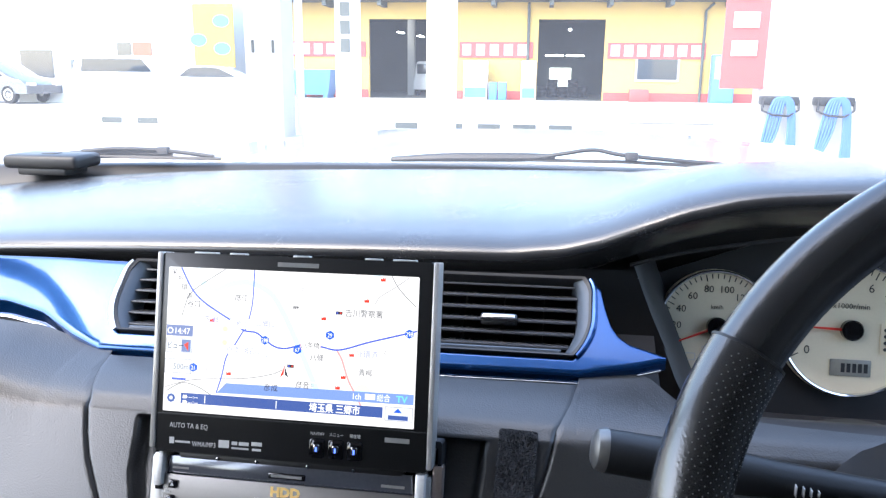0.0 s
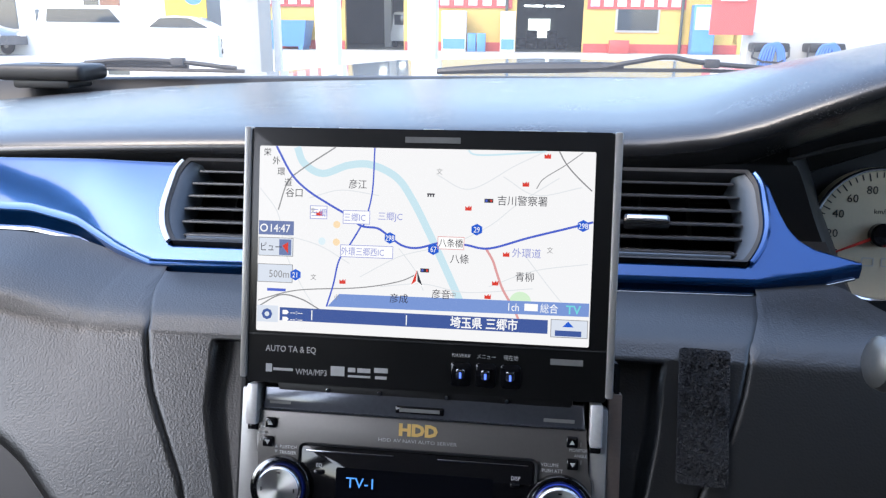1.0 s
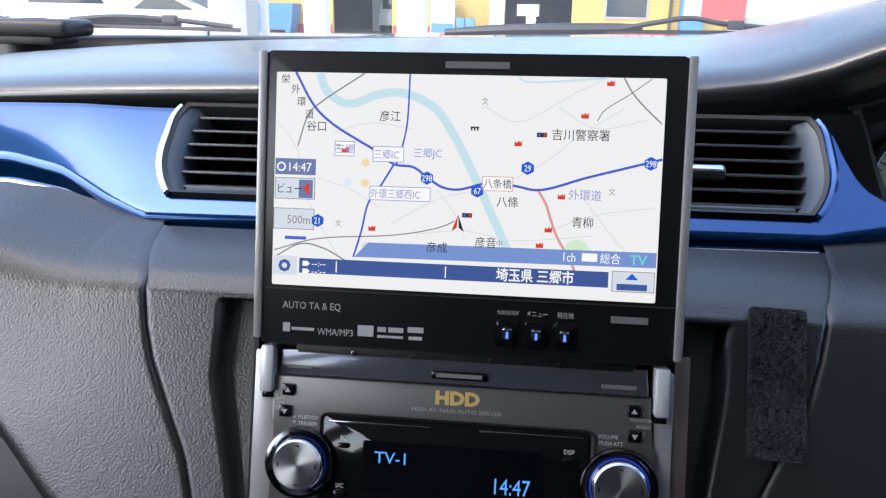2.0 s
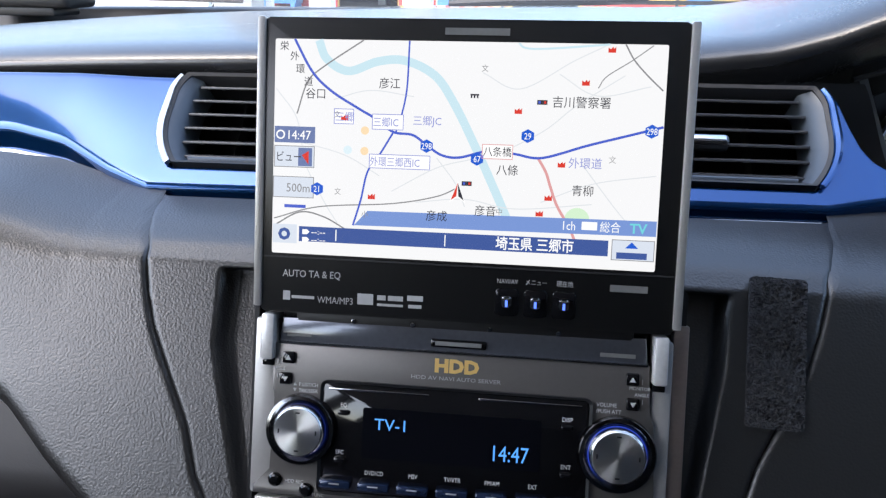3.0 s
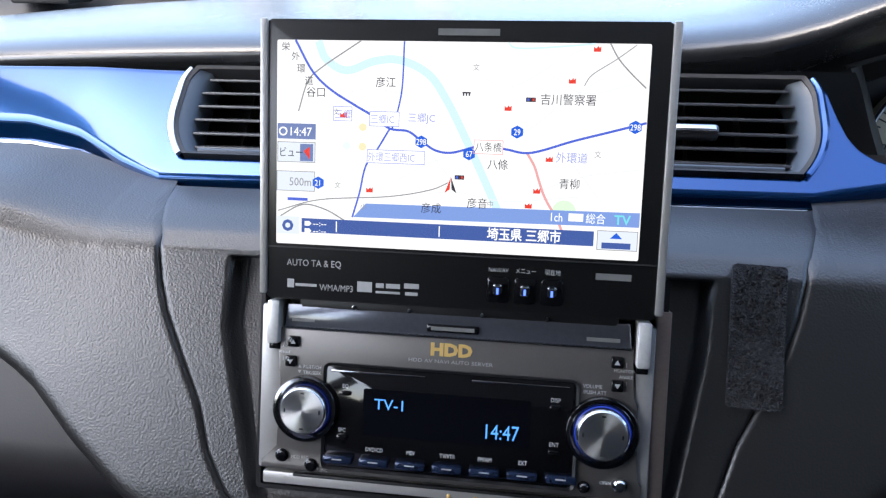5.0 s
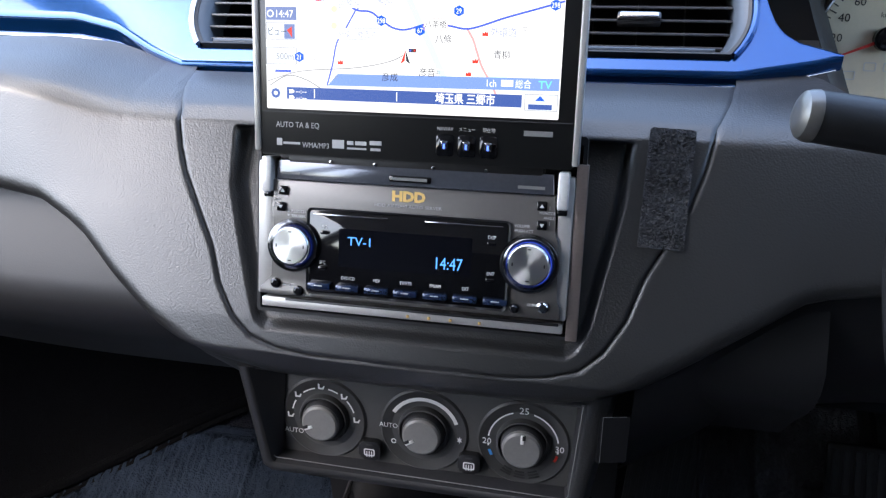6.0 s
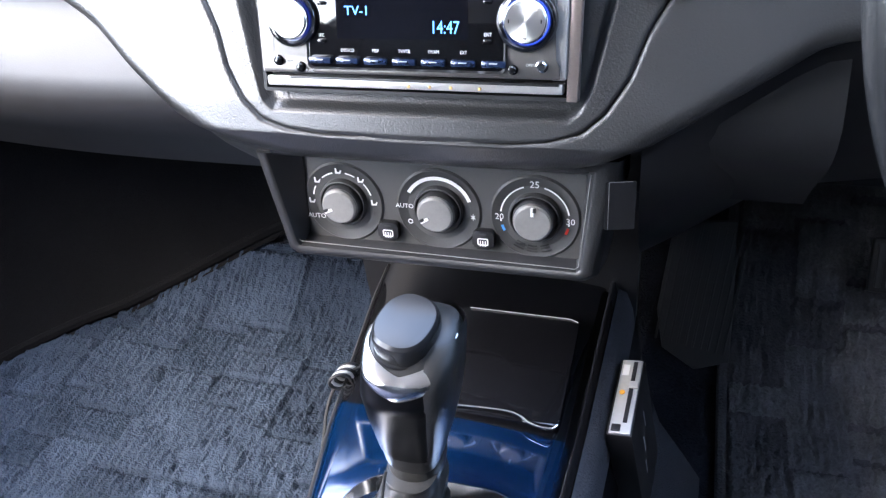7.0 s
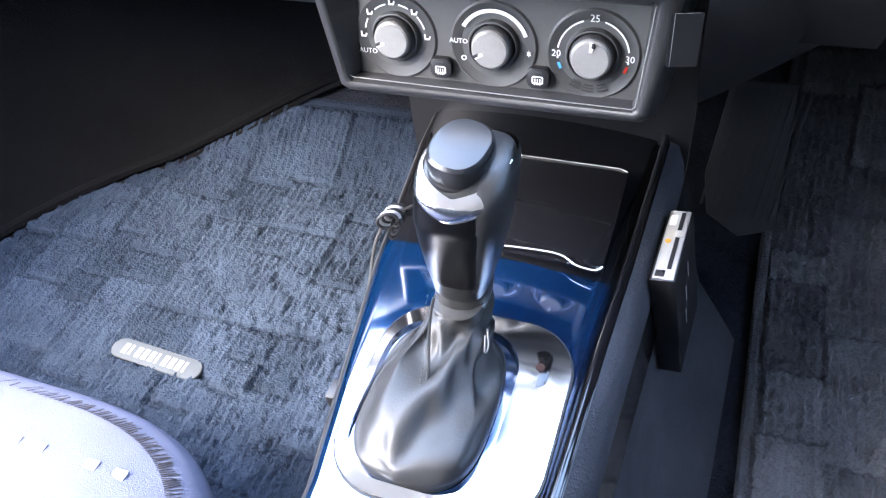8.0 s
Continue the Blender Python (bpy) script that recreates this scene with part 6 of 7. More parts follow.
for t in np.linspace(0, 1, 24):
    z, k = (0.02 + 0.12 * t / 0.5, 0.95 + 0.05 * t / 0.5) if t < 0.5 else (0.14 + 0.058 * math.sin((t - 0.5) * math.pi), 1.0 - 0.97 * (1 - math.cos((t - 0.5) * math.pi)) ** 1.4)
    rows.append([(0.262 * k * math.copysign(abs(math.cos(a)) ** 0.5, math.cos(a)), 0.265 * k * math.copysign(abs(math.sin(a)) ** 0.5, math.sin(a)), z + 0.010 * abs(math.cos(a)) * (k > 0.75)) for a in np.linspace(0, 2 * math.pi, 96, endpoint=False)])
cushion = part("cushion", loft(rows), FABRIC, seat, "pale lavender woven cushion", angle=80)

# seat details: a dark zigzag welt along the front edge and pale woven dots
def seat_height(x, y):
    p = ((abs(x) / 0.262) ** 4 + (abs(y) / 0.265) ** 4) ** 0.25
    th = math.acos(max(-1.0, min(1.0, 1 - ((1 - min(p, 1.0)) / 0.97) ** (1 / 1.4))))
    return 0.14 + 0.058 * math.sin(th) + (0.010 * (abs(x) / (0.262 * p)) ** 2 if p > 0.75 else 0)


def seat_point(p, a):
    c, s = math.cos(a), math.sin(a)
    x, y = 0.262 * p * math.copysign(abs(c) ** 0.5, c), 0.265 * p * math.copysign(abs(s) ** 0.5, s)
    return Vector((x, y, seat_height(x, y) + 0.0006))


random.seed(3)
bm = bmesh.new()
for k in range(150):
    a = radians(36 + 100 * k / 149)
    p, q = seat_point(0.93, a), seat_point(0.93 + 0.034 * random.uniform(0.6, 1.0), a + random.uniform(-0.02, 0.008))
    s = Vector((0.0008, 0, 0))
    bm.faces.new([bm.verts.new(v) for v in (p - s, p + s, q + s, q - s)])
tagged(part("welt_stitch", bm, surface("dark_thread", (0.015, 0.015, 0.02), 0.9), cushion, "dark zigzag welt", smooth=False), kind="stuff")
bm = bmesh.new()
for i in range(18):
    for j in range(15):
        x, y = -0.21 + 0.0225 * i + 0.005 * (j % 2), -0.20 + 0.029 * j
        if ((abs(x) / 0.262) ** 4 + (abs(y) / 0.265) ** 4) ** 0.25 < 0.90 and i % 4 != 3:
            bmesh.ops.create_cube(bm, size=1.0, matrix=Matrix.Translation((x, y, seat_height(x, y))) @ Matrix.Diagonal((0.010, 0.007, 0.0016, 1)))
tagged(part("woven_dot", bm, surface("pale_dots", (0.30, 0.31, 0.36), 0.9), cushion, "pale woven dots", smooth=False), kind="stuff")
part("base_frame", box(-0.22, 0.22, -0.24, 0.22, 0.0, 0.06, 0.01), BLACK, seat)

# ---- radar detector on the dashboard ----
radar = thing("radar_detector", TURN @ pose(-0.598, 0.947, 0.979), "flat black radar detector on the dashboard", "radar detector")
part("body", box(-0.052, 0.052, -0.03, 0.03, 0.008, 0.026, 0.0065, 3), BLACK, radar, "flat rounded black body")
part("foot", box(-0.034, 0.034, -0.026, 0.024, 0.0, 0.010, 0.003), BLACK, radar, "black mounting foot")
part("button", box(-0.01, 0.01, -0.008, 0.008, 0.025, 0.027, 0.001), DARK, radar)

# ---- windscreen, wipers, cowl ----
glass_rows = [[(x * (1 - 0.12 * t), 1.03 - 0.72 * t - 0.10 * (x / 0.7) ** 2, 0.985 + 0.43 * t) for x in np.linspace(-0.74, 0.74, 21)] for t in np.linspace(0, 1, 12)]
glass_rows = [[(x - 0.07, y, z) for x, y, z in row] for row in glass_rows]
windscreen = grid("windscreen", glass_rows, PANE)
windscreen.visible_shadow = False
tagged(windscreen, "clear laminated windscreen", "windscreen", kind="structure")
rows = [[(x - 0.07, y - 0.10 * (x / 0.7) ** 2, z) for y, z in ((0.99, 0.955), (1.015, 0.990), (1.03, 0.993), (1.06, 0.985), (1.25, 0.96))] for x in np.linspace(-0.76, 0.76, 24)]
tagged(grid("cowl", rows, BLACK), "black plastic cowl below the windscreen", "cowl", kind="structure")


def wiper(points, arch, blade, label):
    ob = thing("wiper", TURN, label, "wiper", "windscreen wipers")
    part("arm", tube(curve_through(points, 8), [0.004 + 0.003 * math.sin(math.pi * k / (8 * (len(points) - 1))) for k in range(8 * (len(points) - 1) + 1)], 8, 0.8), BLACK, ob, "flat black wiper arm")
    part("bridge", tube(curve_through(arch, 8), 0.0028, 8), BLACK, ob)
    part("blade", tube(blade, 0.0030, 6, 0.6), BLACK, ob, "rubber blade")
    part("joint", box(-0.008, 0.008, -0.005, 0.005, -0.005, 0.005, 0.0015), DARK, ob, "", Matrix.Translation(arch[-2]))
    return ob


wiper([(-0.16, 1.035, 0.998), (-0.08, 1.03, 1.003), (0.02, 1.025, 1.006), (0.06, 1.02, 1.008)], [(0.035, 1.02, 1.006), (0.075, 1.015, 1.014), (0.11, 1.012, 1.019), (0.155, 1.005, 1.013), (0.30, 0.995, 1.004)], [(0.02, 1.022, 1.003), (0.15, 1.01, 1.005), (0.33, 0.985, 1.002)], "black wiper resting along the windscreen foot")
wiper([(-0.60, 0.985, 1.0), (-0.52, 1.0, 1.002), (-0.46, 1.005, 1.0)], [(-0.58, 0.985, 1.004), (-0.53, 0.99, 1.008), (-0.47, 1.0, 1.006), (-0.40, 1.005, 0.999)], [(-0.60, 0.98, 0.998), (-0.39, 1.005, 0.996)], "black wiper on the passenger side")

# ---- car shell: closes the cabin, with window openings ----
shell = thing("car_shell", pose(0, 0, 0), "car cabin shell with pale roof lining", "car body", kind="structure")
rows = [[(x, y, 1.44 - 0.06 * (x + 0.07) ** 2 * 4 - 0.02 * abs(y + 0.6) ** 2) for y in np.linspace(-1.5, 0.30, 12)] for x in np.linspace(-0.66, 0.52, 14)]
grid("roof_lining", rows, CREAM_CLOTH, shell, "pale grey roof lining")
for s, x in ((-1, -0.86), (1, 0.66)):
    part("door_panel", box(min(x, x + s * 0.05), max(x, x + s * 0.05), -1.6, 1.02, 0.30, 0.96, 0.01), DOOR_TRIM, shell, "dark door trim")
    xr = -0.66 if s < 0 else 0.52
    # unseen slab added across the side windows to block light from them
    part("side_blocker", loft([[(x + s * 0.04, y, 0.94), (x, y, 0.94), (xr, y, 1.43), (xr + s * 0.04, y, 1.45)] for y in (-1.6, -0.80 if s < 0 else 0.15)]), DOOR_TRIM, shell, "added dark slab that blocks side window light")
    part("door_pillar", tube([(x + s * 0.02, 0.98, 0.95), ((x + xr) / 2 + s * 0.03, 0.62, 1.22), (xr, 0.30, 1.43)], 0.032, 8), DOOR_TRIM, shell, "windscreen pillar")
    part("door_pillar", tube([(x + s * 0.02, -0.42, 0.95), (xr - s * 0.0, -0.45, 1.43)], 0.05, 8), DOOR_TRIM, shell, "centre pillar")
    part("door_pillar", tube([(x + s * 0.02, -1.35, 0.95), (xr, -1.25, 1.43)], 0.09, 8), DOOR_TRIM, shell, "rear pillar")
part("rear_wall", box(-0.86, 0.66, -1.66, -1.58, 0.30, 0.98), DOOR_TRIM, shell, "rear wall below the back window")
# unseen wall added behind the seats to cut rear light and darken reflections
part("rear_blocker", box(-0.86, 0.66, -0.95, -0.88, 0.30, 1.40, 0.02), DOOR_TRIM, shell, "added dark wall that blocks rear light")
part("bulkhead", box(-0.86, 0.66, 1.0, 1.04, 0.25, 0.96), BLACK, shell, "dark bulkhead")
part("roof_rail", tube([(-0.66, 0.30, 1.43), (-0.07, 0.335, 1.452), (0.52, 0.30, 1.43)], 0.03, 8), CREAM_CLOTH, shell, "front roof rail")
part("bonnet", loft([[(x, y, z) for x, z in ((-0.80, 0.70), (-0.76, 0.93), (-0.4, 0.962), (-0.07, 0.967), (0.26, 0.962), (0.62, 0.93), (0.66, 0.70))] for y in (1.26, 1.6, 1.95)]), surface("body_paint", (0.35, 0.36, 0.38), 0.3, metal=0.5, coat=1.0), shell, "pale car bonnet")

# ---- outside ----
PAVING = surface("concrete_yard", (0.36, 0.35, 0.33), 0.85, vary=0.12, wear_scale=0.3, grain=0.01, grain_scale=60)
YELLOW = surface("yellow_wall", (0.62, 0.42, 0.12), 0.7, vary=0.06, wear_scale=0.5)
WHITEWALL = surface("white_wall", (0.72, 0.71, 0.69), 0.7, vary=0.06, wear_scale=0.7)
GREYWALL = surface("grey_render", (0.42, 0.41, 0.39), 0.85, vary=0.1, wear_scale=0.9)
REDSIGN = surface("red_sign", (0.48, 0.08, 0.07), 0.5, vary=0.06, wear_scale=2)
# dark colour with the bays' inner shade in it; also eave, downpipes and slots
SHADE = surface("garage_shade_dark", (0.085, 0.095, 0.088), 0.8, vary=0.2, wear_scale=0.6)
BLUEBIN = surface("blue_bin", (0.09, 0.24, 0.5), 0.5, vary=0.08, wear_scale=3)
HOSE = surface("blue_hose", (0.06, 0.15, 0.44), 0.4, vary=0.08)
CARWHITE = surface("white_car_paint", (0.75, 0.75, 0.74), 0.25, coat=1.0, vary=0.03)
CARDARK = surface("dark_car_paint", (0.03, 0.035, 0.045), 0.25, coat=1.0, vary=0.05)
DARKGLASS = surface("tinted_glass", (0.03, 0.04, 0.05), 0.06, coat=1.0)
TYRE = surface("tyre_rubber", (0.02, 0.02, 0.02), 0.8)
BROWN = surface("brown_door", (0.25, 0.12, 0.07), 0.6)

inside_things = set(scene.collection.objects)
bm = bmesh.new()
bmesh.ops.create_grid(bm, x_segments=8, y_segments=8, size=900)
tagged(part("ground", bm, PAVING), "pale concrete yard", "ground", kind="structure")


def solid(name, x0, x1, y0, y1, z0, z1, mat, parent, label="", bevel=0.0):
    return part(name, box(x0, x1, y0, y1, z0, z1, bevel), mat, parent, label, smooth=bevel > 0)


garage = thing("garage_building", pose(0, 38, 0), "yellow service garage with red sign bands and two open bays", "building")
for x0, x1, z0 in ((-13.6, -8.75, 0), (-8.75, -5.85, 3.82), (-5.85, -0.37, 0), (-0.37, 2.8, 3.82), (2.8, 10.0, 0)):
    solid("wall", x0, x1, 0, 0.25, z0, 4.6, YELLOW, garage, "yellow wall")
for x0, x1 in ((-13.0, -8.9), (-4.2, -0.6), (2.95, 7.5)):
    band = solid("sign_band", x0, x1, -0.08, 0.0, 2.0, 2.75, REDSIGN, garage, "red sign band with pale blocks")
    n = int((x1 - x0) / 0.62)
    for k in range(n):
        plate_x = x0 + 0.15 + k * (x1 - x0 - 0.2) / n
        part("sign_block", box(plate_x, plate_x + 0.42, -0.10, -0.08, 2.12, 2.64), WHITEWALL if x0 < 2 else surface("pale_blue_sign", (0.5, 0.6, 0.75), 0.6) if k == 0 else WHITEWALL, band, smooth=False)
for x0, x1 in ((-13.6, -8.8), (-5.8, -0.4), (2.85, 10.0)):
    solid("plinth", x0, x1, -0.06, 0.0, 0, 0.42, REDSIGN, garage, "dark red plinth")
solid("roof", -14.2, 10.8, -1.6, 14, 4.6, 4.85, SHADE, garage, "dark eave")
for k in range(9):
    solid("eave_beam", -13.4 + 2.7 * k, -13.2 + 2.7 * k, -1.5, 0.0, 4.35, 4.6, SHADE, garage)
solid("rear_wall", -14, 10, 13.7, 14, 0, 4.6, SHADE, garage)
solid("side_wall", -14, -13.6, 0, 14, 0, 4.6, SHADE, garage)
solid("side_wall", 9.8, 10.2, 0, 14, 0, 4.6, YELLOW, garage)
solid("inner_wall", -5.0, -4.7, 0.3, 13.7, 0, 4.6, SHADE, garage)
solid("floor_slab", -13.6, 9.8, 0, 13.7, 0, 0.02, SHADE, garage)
for x in (-0.85, 7.35):
    part("downpipe", tube([(x + (0.25 if x > 0 else 0), -0.5, 4.5), (x, -0.12, 4.2), (x, -0.12, 0)], 0.07, 8), SHADE, garage, "dark downpipe")
solid("window_frame", 4.3, 6.35, -0.06, 0.02, 0.95, 2.1, GREYWALL, garage)
solid("window", 4.4, 6.25, -0.08, -0.05, 1.05, 2.0, DARKGLASS, garage, "dark shop window")
TUBE_LIGHT = glowing("tube_lamp", (0.95, 1.0, 1.0), 3)
for x, y, z in ((-8.0, 4, 3.4), (-7.2, 6, 3.3), (-6.6, 9, 3.2)):
    part("ceiling_lamp", box(x - 0.12, x + 0.12, y, y + 1.2, z, z + 0.06, 0.02), TUBE_LIGHT, garage, "lit tube lamp")
part("ceiling_lamp", box(-0.0, 1.0, 6, 6.1, 2.25, 2.33, 0.02), TUBE_LIGHT, garage, "lit tube lamp")
part("ceiling_lamp", box(1.15, 2.15, 6, 6.1, 2.25, 2.33, 0.02), TUBE_LIGHT, garage, "lit tube lamp")
part("ceiling_lamp", box(1.15, 1.3, 3, 3.6, 3.5, 3.58, 0.02), TUBE_LIGHT, garage, "lit tube lamp")
# pane given its own glow to stand for daylight behind the bay
solid("bay_window", 0.3, 1.7, 13.6, 13.68, 0.5, 1.7, glowing("daylight_pane", (0.9, 1.0, 0.95), 0.5), garage, "rear window pane that glows in place of daylight")
solid("bay_post", -7.7, -7.3, 5, 5.4, 0, 4.6, GREYWALL, garage)

for k in range(5):
    stack = thing("tyre_stack", pose(-0.1 + 0.55 * k, 43.5 - 0.5 * (k % 2), 0), "stack of used black tyres", "tyres", "tyre stacks")
    for j in range(3 + (k * 2) % 4):
        part("tyre", lathe([(0.16, 0.02), (0.27, 0.0), (0.30, 0.05), (0.30, 0.15), (0.27, 0.2), (0.16, 0.18)], 20), TYRE, stack, "", Matrix.Translation((0, 0, 0.2 * j)))


def vehicle(name, x, y, turn, length, width, height, paint, label, van=False):
    """Side profile extruded across, with rounded shoulders, glass and wheels."""
    ob = thing(name, pose(x, y, 0, 0, 0, turn), label, "car", "parked cars")
    L, H = length / 2, height
    if van:
        prof = [(-L, 0.35), (-L, 0.8), (-L + 0.05, H * 0.62), (-L + 0.25, H * 0.97), (-L + 0.7, H), (L - 0.9, H), (L - 0.35, H * 0.72), (L - 0.06, H * 0.52), (L, 0.7), (L, 0.35)]
        glass_p = [(-L + 0.5, H * 0.62), (-L + 0.6, H * 0.92), (L - 1.0, H * 0.92), (L - 0.55, H * 0.62)]
    else:
        prof = [(-L, 0.4), (-L - 0.02, 0.75), (-L + 0.15, 0.92), (-L + 0.7, 0.98), (-L + 1.25, H * 0.97), (-0.3, H), (0.3, H * 0.97), (1.15, 0.98), (L - 0.3, 0.82), (L, 0.66), (L, 0.35)]
        glass_p = [(-L + 0.85, 0.98), (-L + 1.3, H * 0.93), (-0.2, H * 0.96), (0.3, H * 0.93), (1.0, 0.98)]
    rows = []
    for s, k in ((-1, 0.90), (-0.96, 0.97), (-0.8, 1.0), (0.8, 1.0), (0.96, 0.97), (1, 0.90)):
        rows.append([(px * (0.985 if abs(s) > 0.9 else 1), s * width / 2 * (1.0 if pz < 0.95 else 0.88), 0.2 + (pz - 0.2) * (k if pz > 0.9 else 1)) for px, pz in prof])
    part("body", loft(rows), paint, ob, "painted body", angle=50)
    for s in (-1, 1):
        bm = prism(glass_p, 0.0, 0.02)
        part("window", bm, DARKGLASS, ob, "side window", Matrix.Translation((0, s * width / 2 * 0.905 + (0.02 if s > 0 else 0), 0)) @ pose(0, 0, 0, 90, 0, 0))
    if van:
        part("window", box(-L - 0.01, -L + 0.16, -width * 0.38, width * 0.38, H * 0.62, H * 0.90, 0.03), DARKGLASS, ob, "rear window")
        part("number_plate", box(-L - 0.02, -L, -0.16, 0.16, 0.7, 0.86), WHITEWALL, ob)
    for px in (-L + 0.8, L - 0.85):
        for s in (-1, 1):
            wh = part("wheel", lathe([(0.10, -0.1), (0.30, -0.1), (0.32, -0.06), (0.32, 0.06), (0.30, 0.1), (0.10, 0.1)], 24), TYRE, ob, "tyre", Matrix.Translation((px, s * (width / 2 - 0.1), 0.32)) @ pose(0, 0, 0, 90, 0, 0))
            part("rim", lathe([(0.0, 0.0), (0.2, 0.02), (0.21, 0.0), (0.2, -0.02), (0.0, 0.0)], 20), SILVER, wh, "", Matrix.Translation((0, 0, -0.085 * s)))
    part("lamp", box(L - 0.12, L + 0.01, -width * 0.45, -width * 0.25, 0.62, 0.74, 0.03), CHROME, ob, "headlight")
    part("lamp", box(L - 0.12, L + 0.01, width * 0.25, width * 0.45, 0.62, 0.74, 0.03), CHROME, ob, "headlight")
    return ob


vehicle("car", -13.2, 30.0, 4, 4.4, 1.7, 1.42, CARWHITE, "white parked saloon car")
vehicle("car", -19.6, 25.5, -8, 4.2, 1.7, 1.5, CARDARK, "dark parked car with white upper body")
vehicle("van", -19.0, 33.0, 5, 4.3, 1.65, 1.85, CARWHITE, "white parked delivery van", True)
vehicle("van", -6.4, 45.0, 88, 4.4, 1.7, 1.95, CARWHITE, "white van parked inside the garage bay", True)

left_house = thing("left_building", pose(-16, 37, 0), "beige building with brown door and yellow poster", "building")
solid("wall", -16, -1.0, 0, 6, 0, 7, WHITEWALL, left_house, "pale wall")
solid("door", -4.75, -3.75, -0.05, 0.0, 0, 2.6, BROWN, left_house, "brown door")
solid("window", -5.6, -4.85, -0.05, 0.0, 0.3, 2.6, DARKGLASS, left_house, "dark entrance")
solid("window", -11.0, -9.2, -0.05, 0.0, 0.8, 2.2, DARKGLASS, left_house, "dark window")
sign = solid("poster", -1.15, 0.9, -0.7, -0.6, 1.4, 4.4, surface("yellow_poster", (0.75, 0.5, 0.05), 0.5, vary=0.05), left_house, "yellow poster with blue ovals")
for x, z in ((0.3, 3.6), (0.3, 2.3), (-0.9, 2.7)):
    part("poster_oval", lathe([(0.42, 0), (0.42, 0.02), (0, 0.02)], 24), BLUEBIN, sign, "", Matrix.Translation((x, -0.7, z)) @ pose(0, 0, 0, 90, 0, 0) @ Matrix.Diagonal((1, 0.7, 1, 1)))
solid("low_wall", -3.2, 5.5, -11, -10.7, 0, 0.75, WHITEWALL, left_house, "low white wall")

bin_thing = thing("skip", pose(-11.3, 37.0, 0), "blue steel waste skip", "skip")
part("tub", loft([[(sx * w, sy * d, z) for sx, sy in ((-1, -1), (1, -1), (1, 1), (-1, 1))] for z, w, d in ((0.15, 0.85, 0.6), (1.35, 1.05, 0.75))]), BLUEBIN, bin_thing, "blue tub", smooth=False)
for x in (-0.7, 0.7):
    part("leg", box(x - 0.1, x + 0.1, -0.6, 0.6, 0, 0.16), BLUEBIN, bin_thing, smooth=False)

for x, w, h, col in ((-3.3, 1.15, 1.85, WHITEWALL), (-0.75, 0.7, 1.85, WHITEWALL), (8.2, 1.0, 2.2, BLUEBIN)):
    vend = thing("vending_machine", pose(x, 37.3, 0), "white vending machine with blue lower panel", "vending machine")
    part("cabinet", box(-w / 2, w / 2, -0.35, 0.35, 0, h, 0.03), col, vend)
    part("window", box(-w / 2 + 0.08, w / 2 - 0.08, -0.38, -0.34, h * 0.5, h - 0.1), surface("drinks_window", (0.45, 0.55, 0.7), 0.2) if "drinks_window" not in bpy.data.materials else bpy.data.materials["drinks_window"], vend, "display window")
    part("lower_panel", box(-w / 2 + 0.05, w / 2 - 0.05, -0.37, -0.34, 0.12, h * 0.32), BLUEBIN, vend, "blue panel")
for x, mat, lab in ((-2.45, BLUEBIN, "blue plastic bottle bin by the wall"), (-2.0, BLUEBIN, "blue plastic bottle bin by the wall")):
    tagged(solid("bottle_bin", x - 0.2, x + 0.2, 37.0, 37.4, 0, 0.85, mat, None, "", 0.03), lab, "bin", "bottle bins")
tagged(solid("red_crate", 4.0, 4.9, 37.0, 37.5, 0, 0.6, REDSIGN, None, "", 0.03), "red crate beside the garage wall", "crate")

# posts and kerbs of the forecourt
for x, y, w, mat, lab in ((-4.50, 12.4, 0.62, GREYWALL, "broad grey canopy column"), (-4.16, 12.9, 0.12, WHITEWALL, "thin white forecourt post"), (-2.70, 10.6, 0.30, WHITEWALL, "white sign post with dark slots"), (-1.70, 13.0, 0.46, WHITEWALL, "white forecourt canopy column")):
    post = thing("forecourt_post", pose(x, y, 0), lab, "post", "forecourt posts")
    part("shaft", box(-w / 2, w / 2, -w / 2, w / 2, 0, 5, 0.02), mat, post)
    part("foot", box(-w / 2 - 0.06, w / 2 + 0.06, -w / 2 - 0.06, w / 2 + 0.06, 0, 0.08), mat, post)
    if w in (0.62, 0.30):
        for j in range(4):
            part("dark_slot", box(-w * 0.22, w * 0.22, -w / 2 - 0.02, -w / 2 + 0.01, 1.42 + j * 0.24, 1.6 + j * 0.24) if w < 0.5 else box(-0.19 + (j % 2) * 0.34, -0.15 + (j % 2) * 0.34, -w / 2 - 0.02, -w / 2 + 0.01, 1.45, 1.65), SHADE, post, smooth=False)
kerb = thing("slotted_kerb", pose(0, 15.0, 0), "low white concrete barrier with dark slots", "barrier")
part("block", box(-9.5, 1.2, 0, 0.3, 0, 0.32, 0.02), WHITEWALL, kerb)
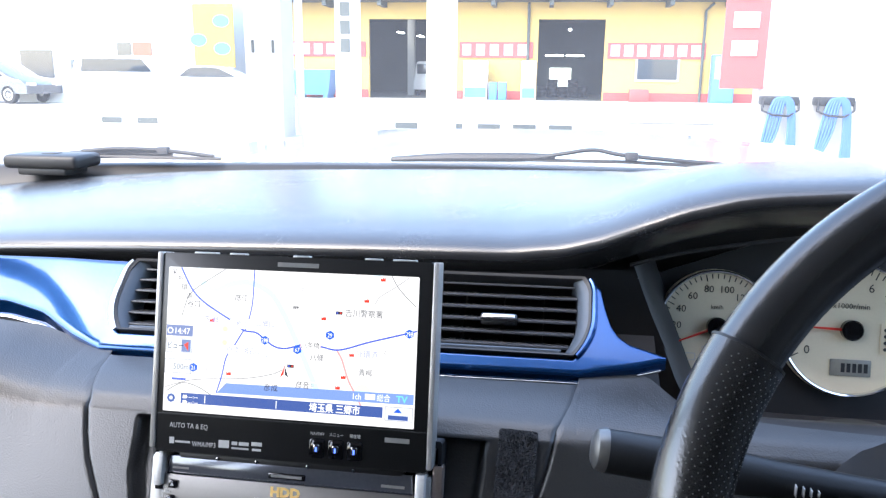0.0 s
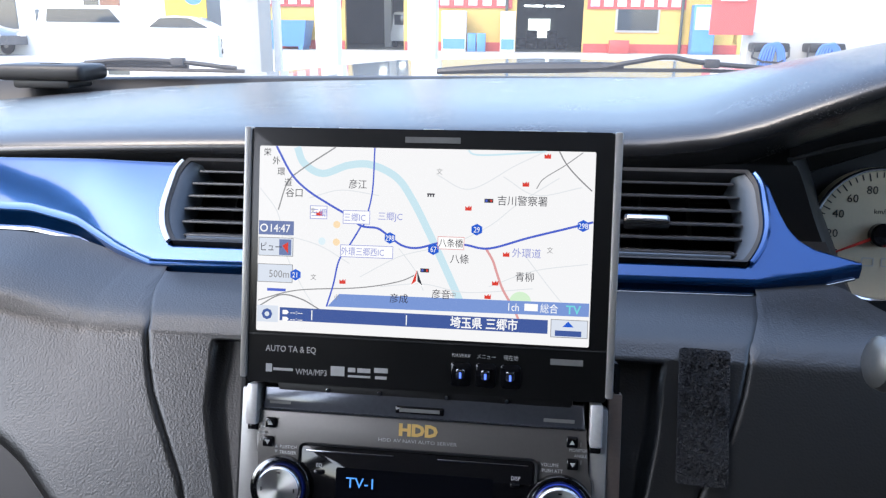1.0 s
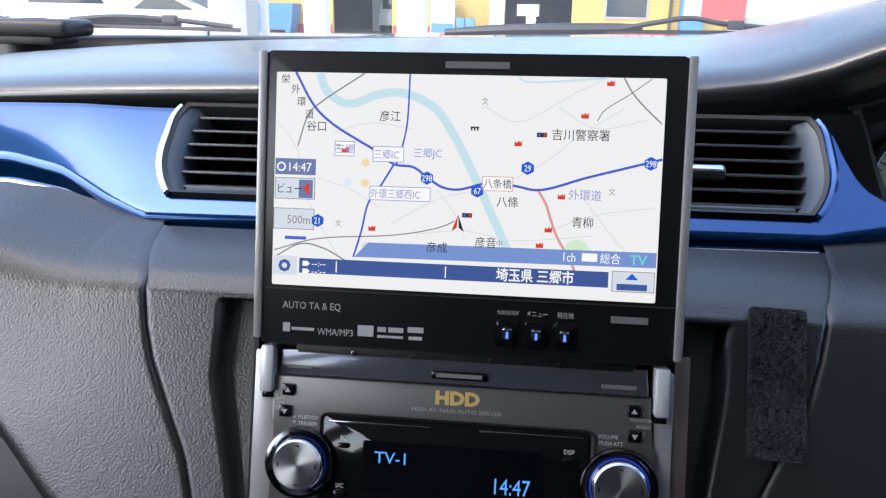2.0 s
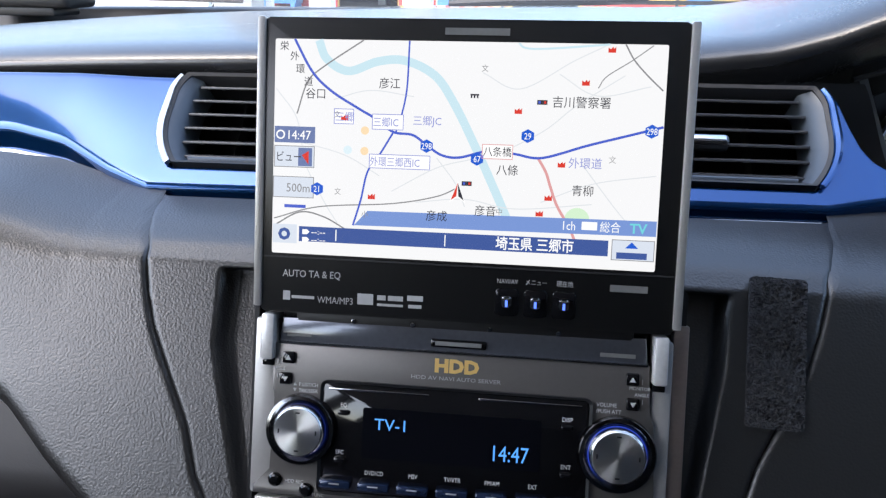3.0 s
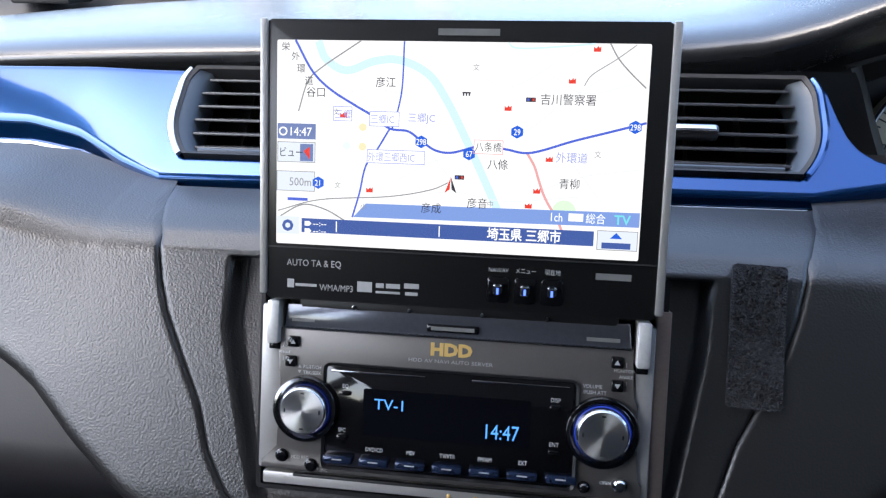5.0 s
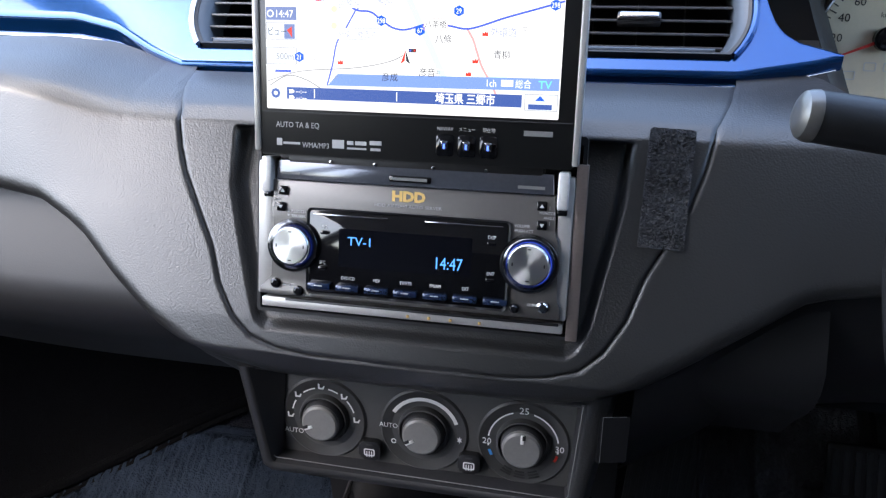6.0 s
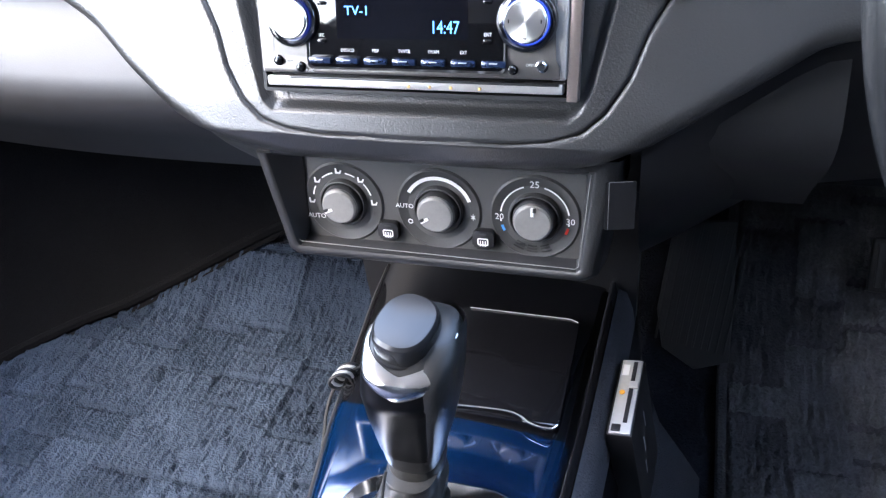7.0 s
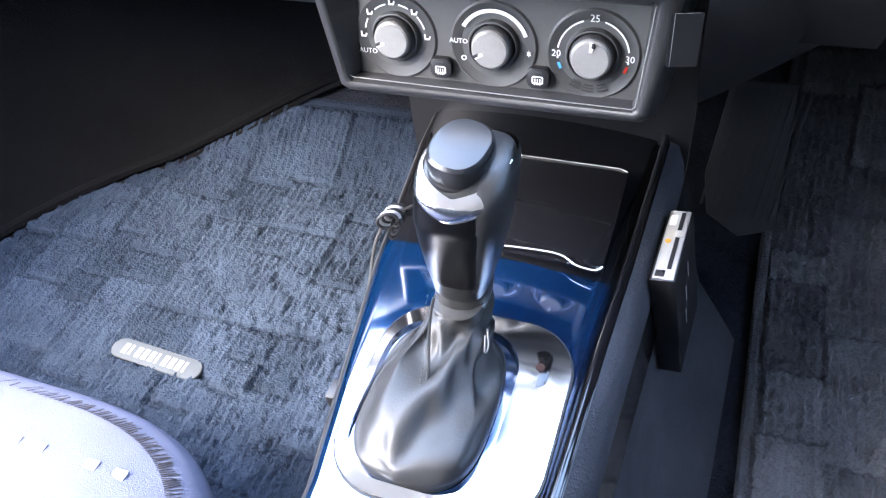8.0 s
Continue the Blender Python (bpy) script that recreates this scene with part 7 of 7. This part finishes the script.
for x in (-9.2, -8.4, -2.9, -2.0, -1.25, -0.55, 0.15):
    part("slot", box(x, x + 0.45, -0.01, 0.05, 0.08, 0.2), SHADE, kerb, smooth=False)
tagged(solid("planter", 1.6, 4.2, 19.5, 20.2, 0, 0.45, GREYWALL, None, "", 0.05), "low grey concrete planter", "planter")

side = thing("wash_wall", pose(0, 8.4, 0), "white wash bay wall with grey base and red banner", "wall")
solid("wall", 2.25, 9.0, 0, 0.2, 1.05, 4.2, WHITEWALL, side, "white upper wall")
solid("base", 2.25, 9.0, -0.02, 0.2, 0, 1.05, GREYWALL, side, "grey base")
banner = solid("banner", 1.85, 2.28, -0.06, -0.02, 1.02, 3.2, REDSIGN, side, "red banner with pale blocks")
for k in range(4):
    part("banner_block", box(1.93, 2.18, -0.08, -0.06, 1.35 + 0.28 * k, 1.50 + 0.28 * k), WHITEWALL, banner, smooth=False)
for x in (2.42, 2.95):
    rack = thing("hose_rack", pose(x, 8.2, 0.86), "black wall rack holding a looped blue hose", "hose rack", "hose racks")
    part("bar", box(-0.17, 0.17, -0.08, 0.16, 0.0, 0.09, 0.02), BLACK, rack, "black bracket")
    part("hook", tube([(-0.17, -0.05, 0.06), (-0.19, -0.10, -0.05), (-0.10, -0.14, -0.09), (0.06, -0.14, -0.10), (0.16, -0.10, -0.04), (0.17, -0.05, 0.05)], 0.012, 6), BLACK, rack)
    for k in range(5):
        o = 0.028 * k
        pts = curve_through([(-0.20 - o * 0.3, -0.10, -0.75), (-0.16 + o, -0.12, -0.30), (-0.10 + o, -0.12, 0.02 + o * 0.3), (-0.02 + o * 0.7, -0.12, 0.07), (0.05 + o * 0.5, -0.12, -0.02), (0.08 + o * 0.6, -0.11, -0.35), (0.07 + o, -0.10, -0.75)], 6)
        part("hose", tube(pts, 0.014, 8), HOSE, rack, "blue rubber hose")

# the car stands a little askew and tilted in the yard
YARD = Matrix.Translation((0.03, 0.06, 1.09)) @ pose(0, 0, 0, -0.84, 0.7, 1.99) @ Matrix.Translation((-0.015, -0.06, -1.085))
for ob in scene.collection.objects:
    if ob not in inside_things and ob.parent is None:
        ob.matrix_basis = YARD @ ob.matrix_basis
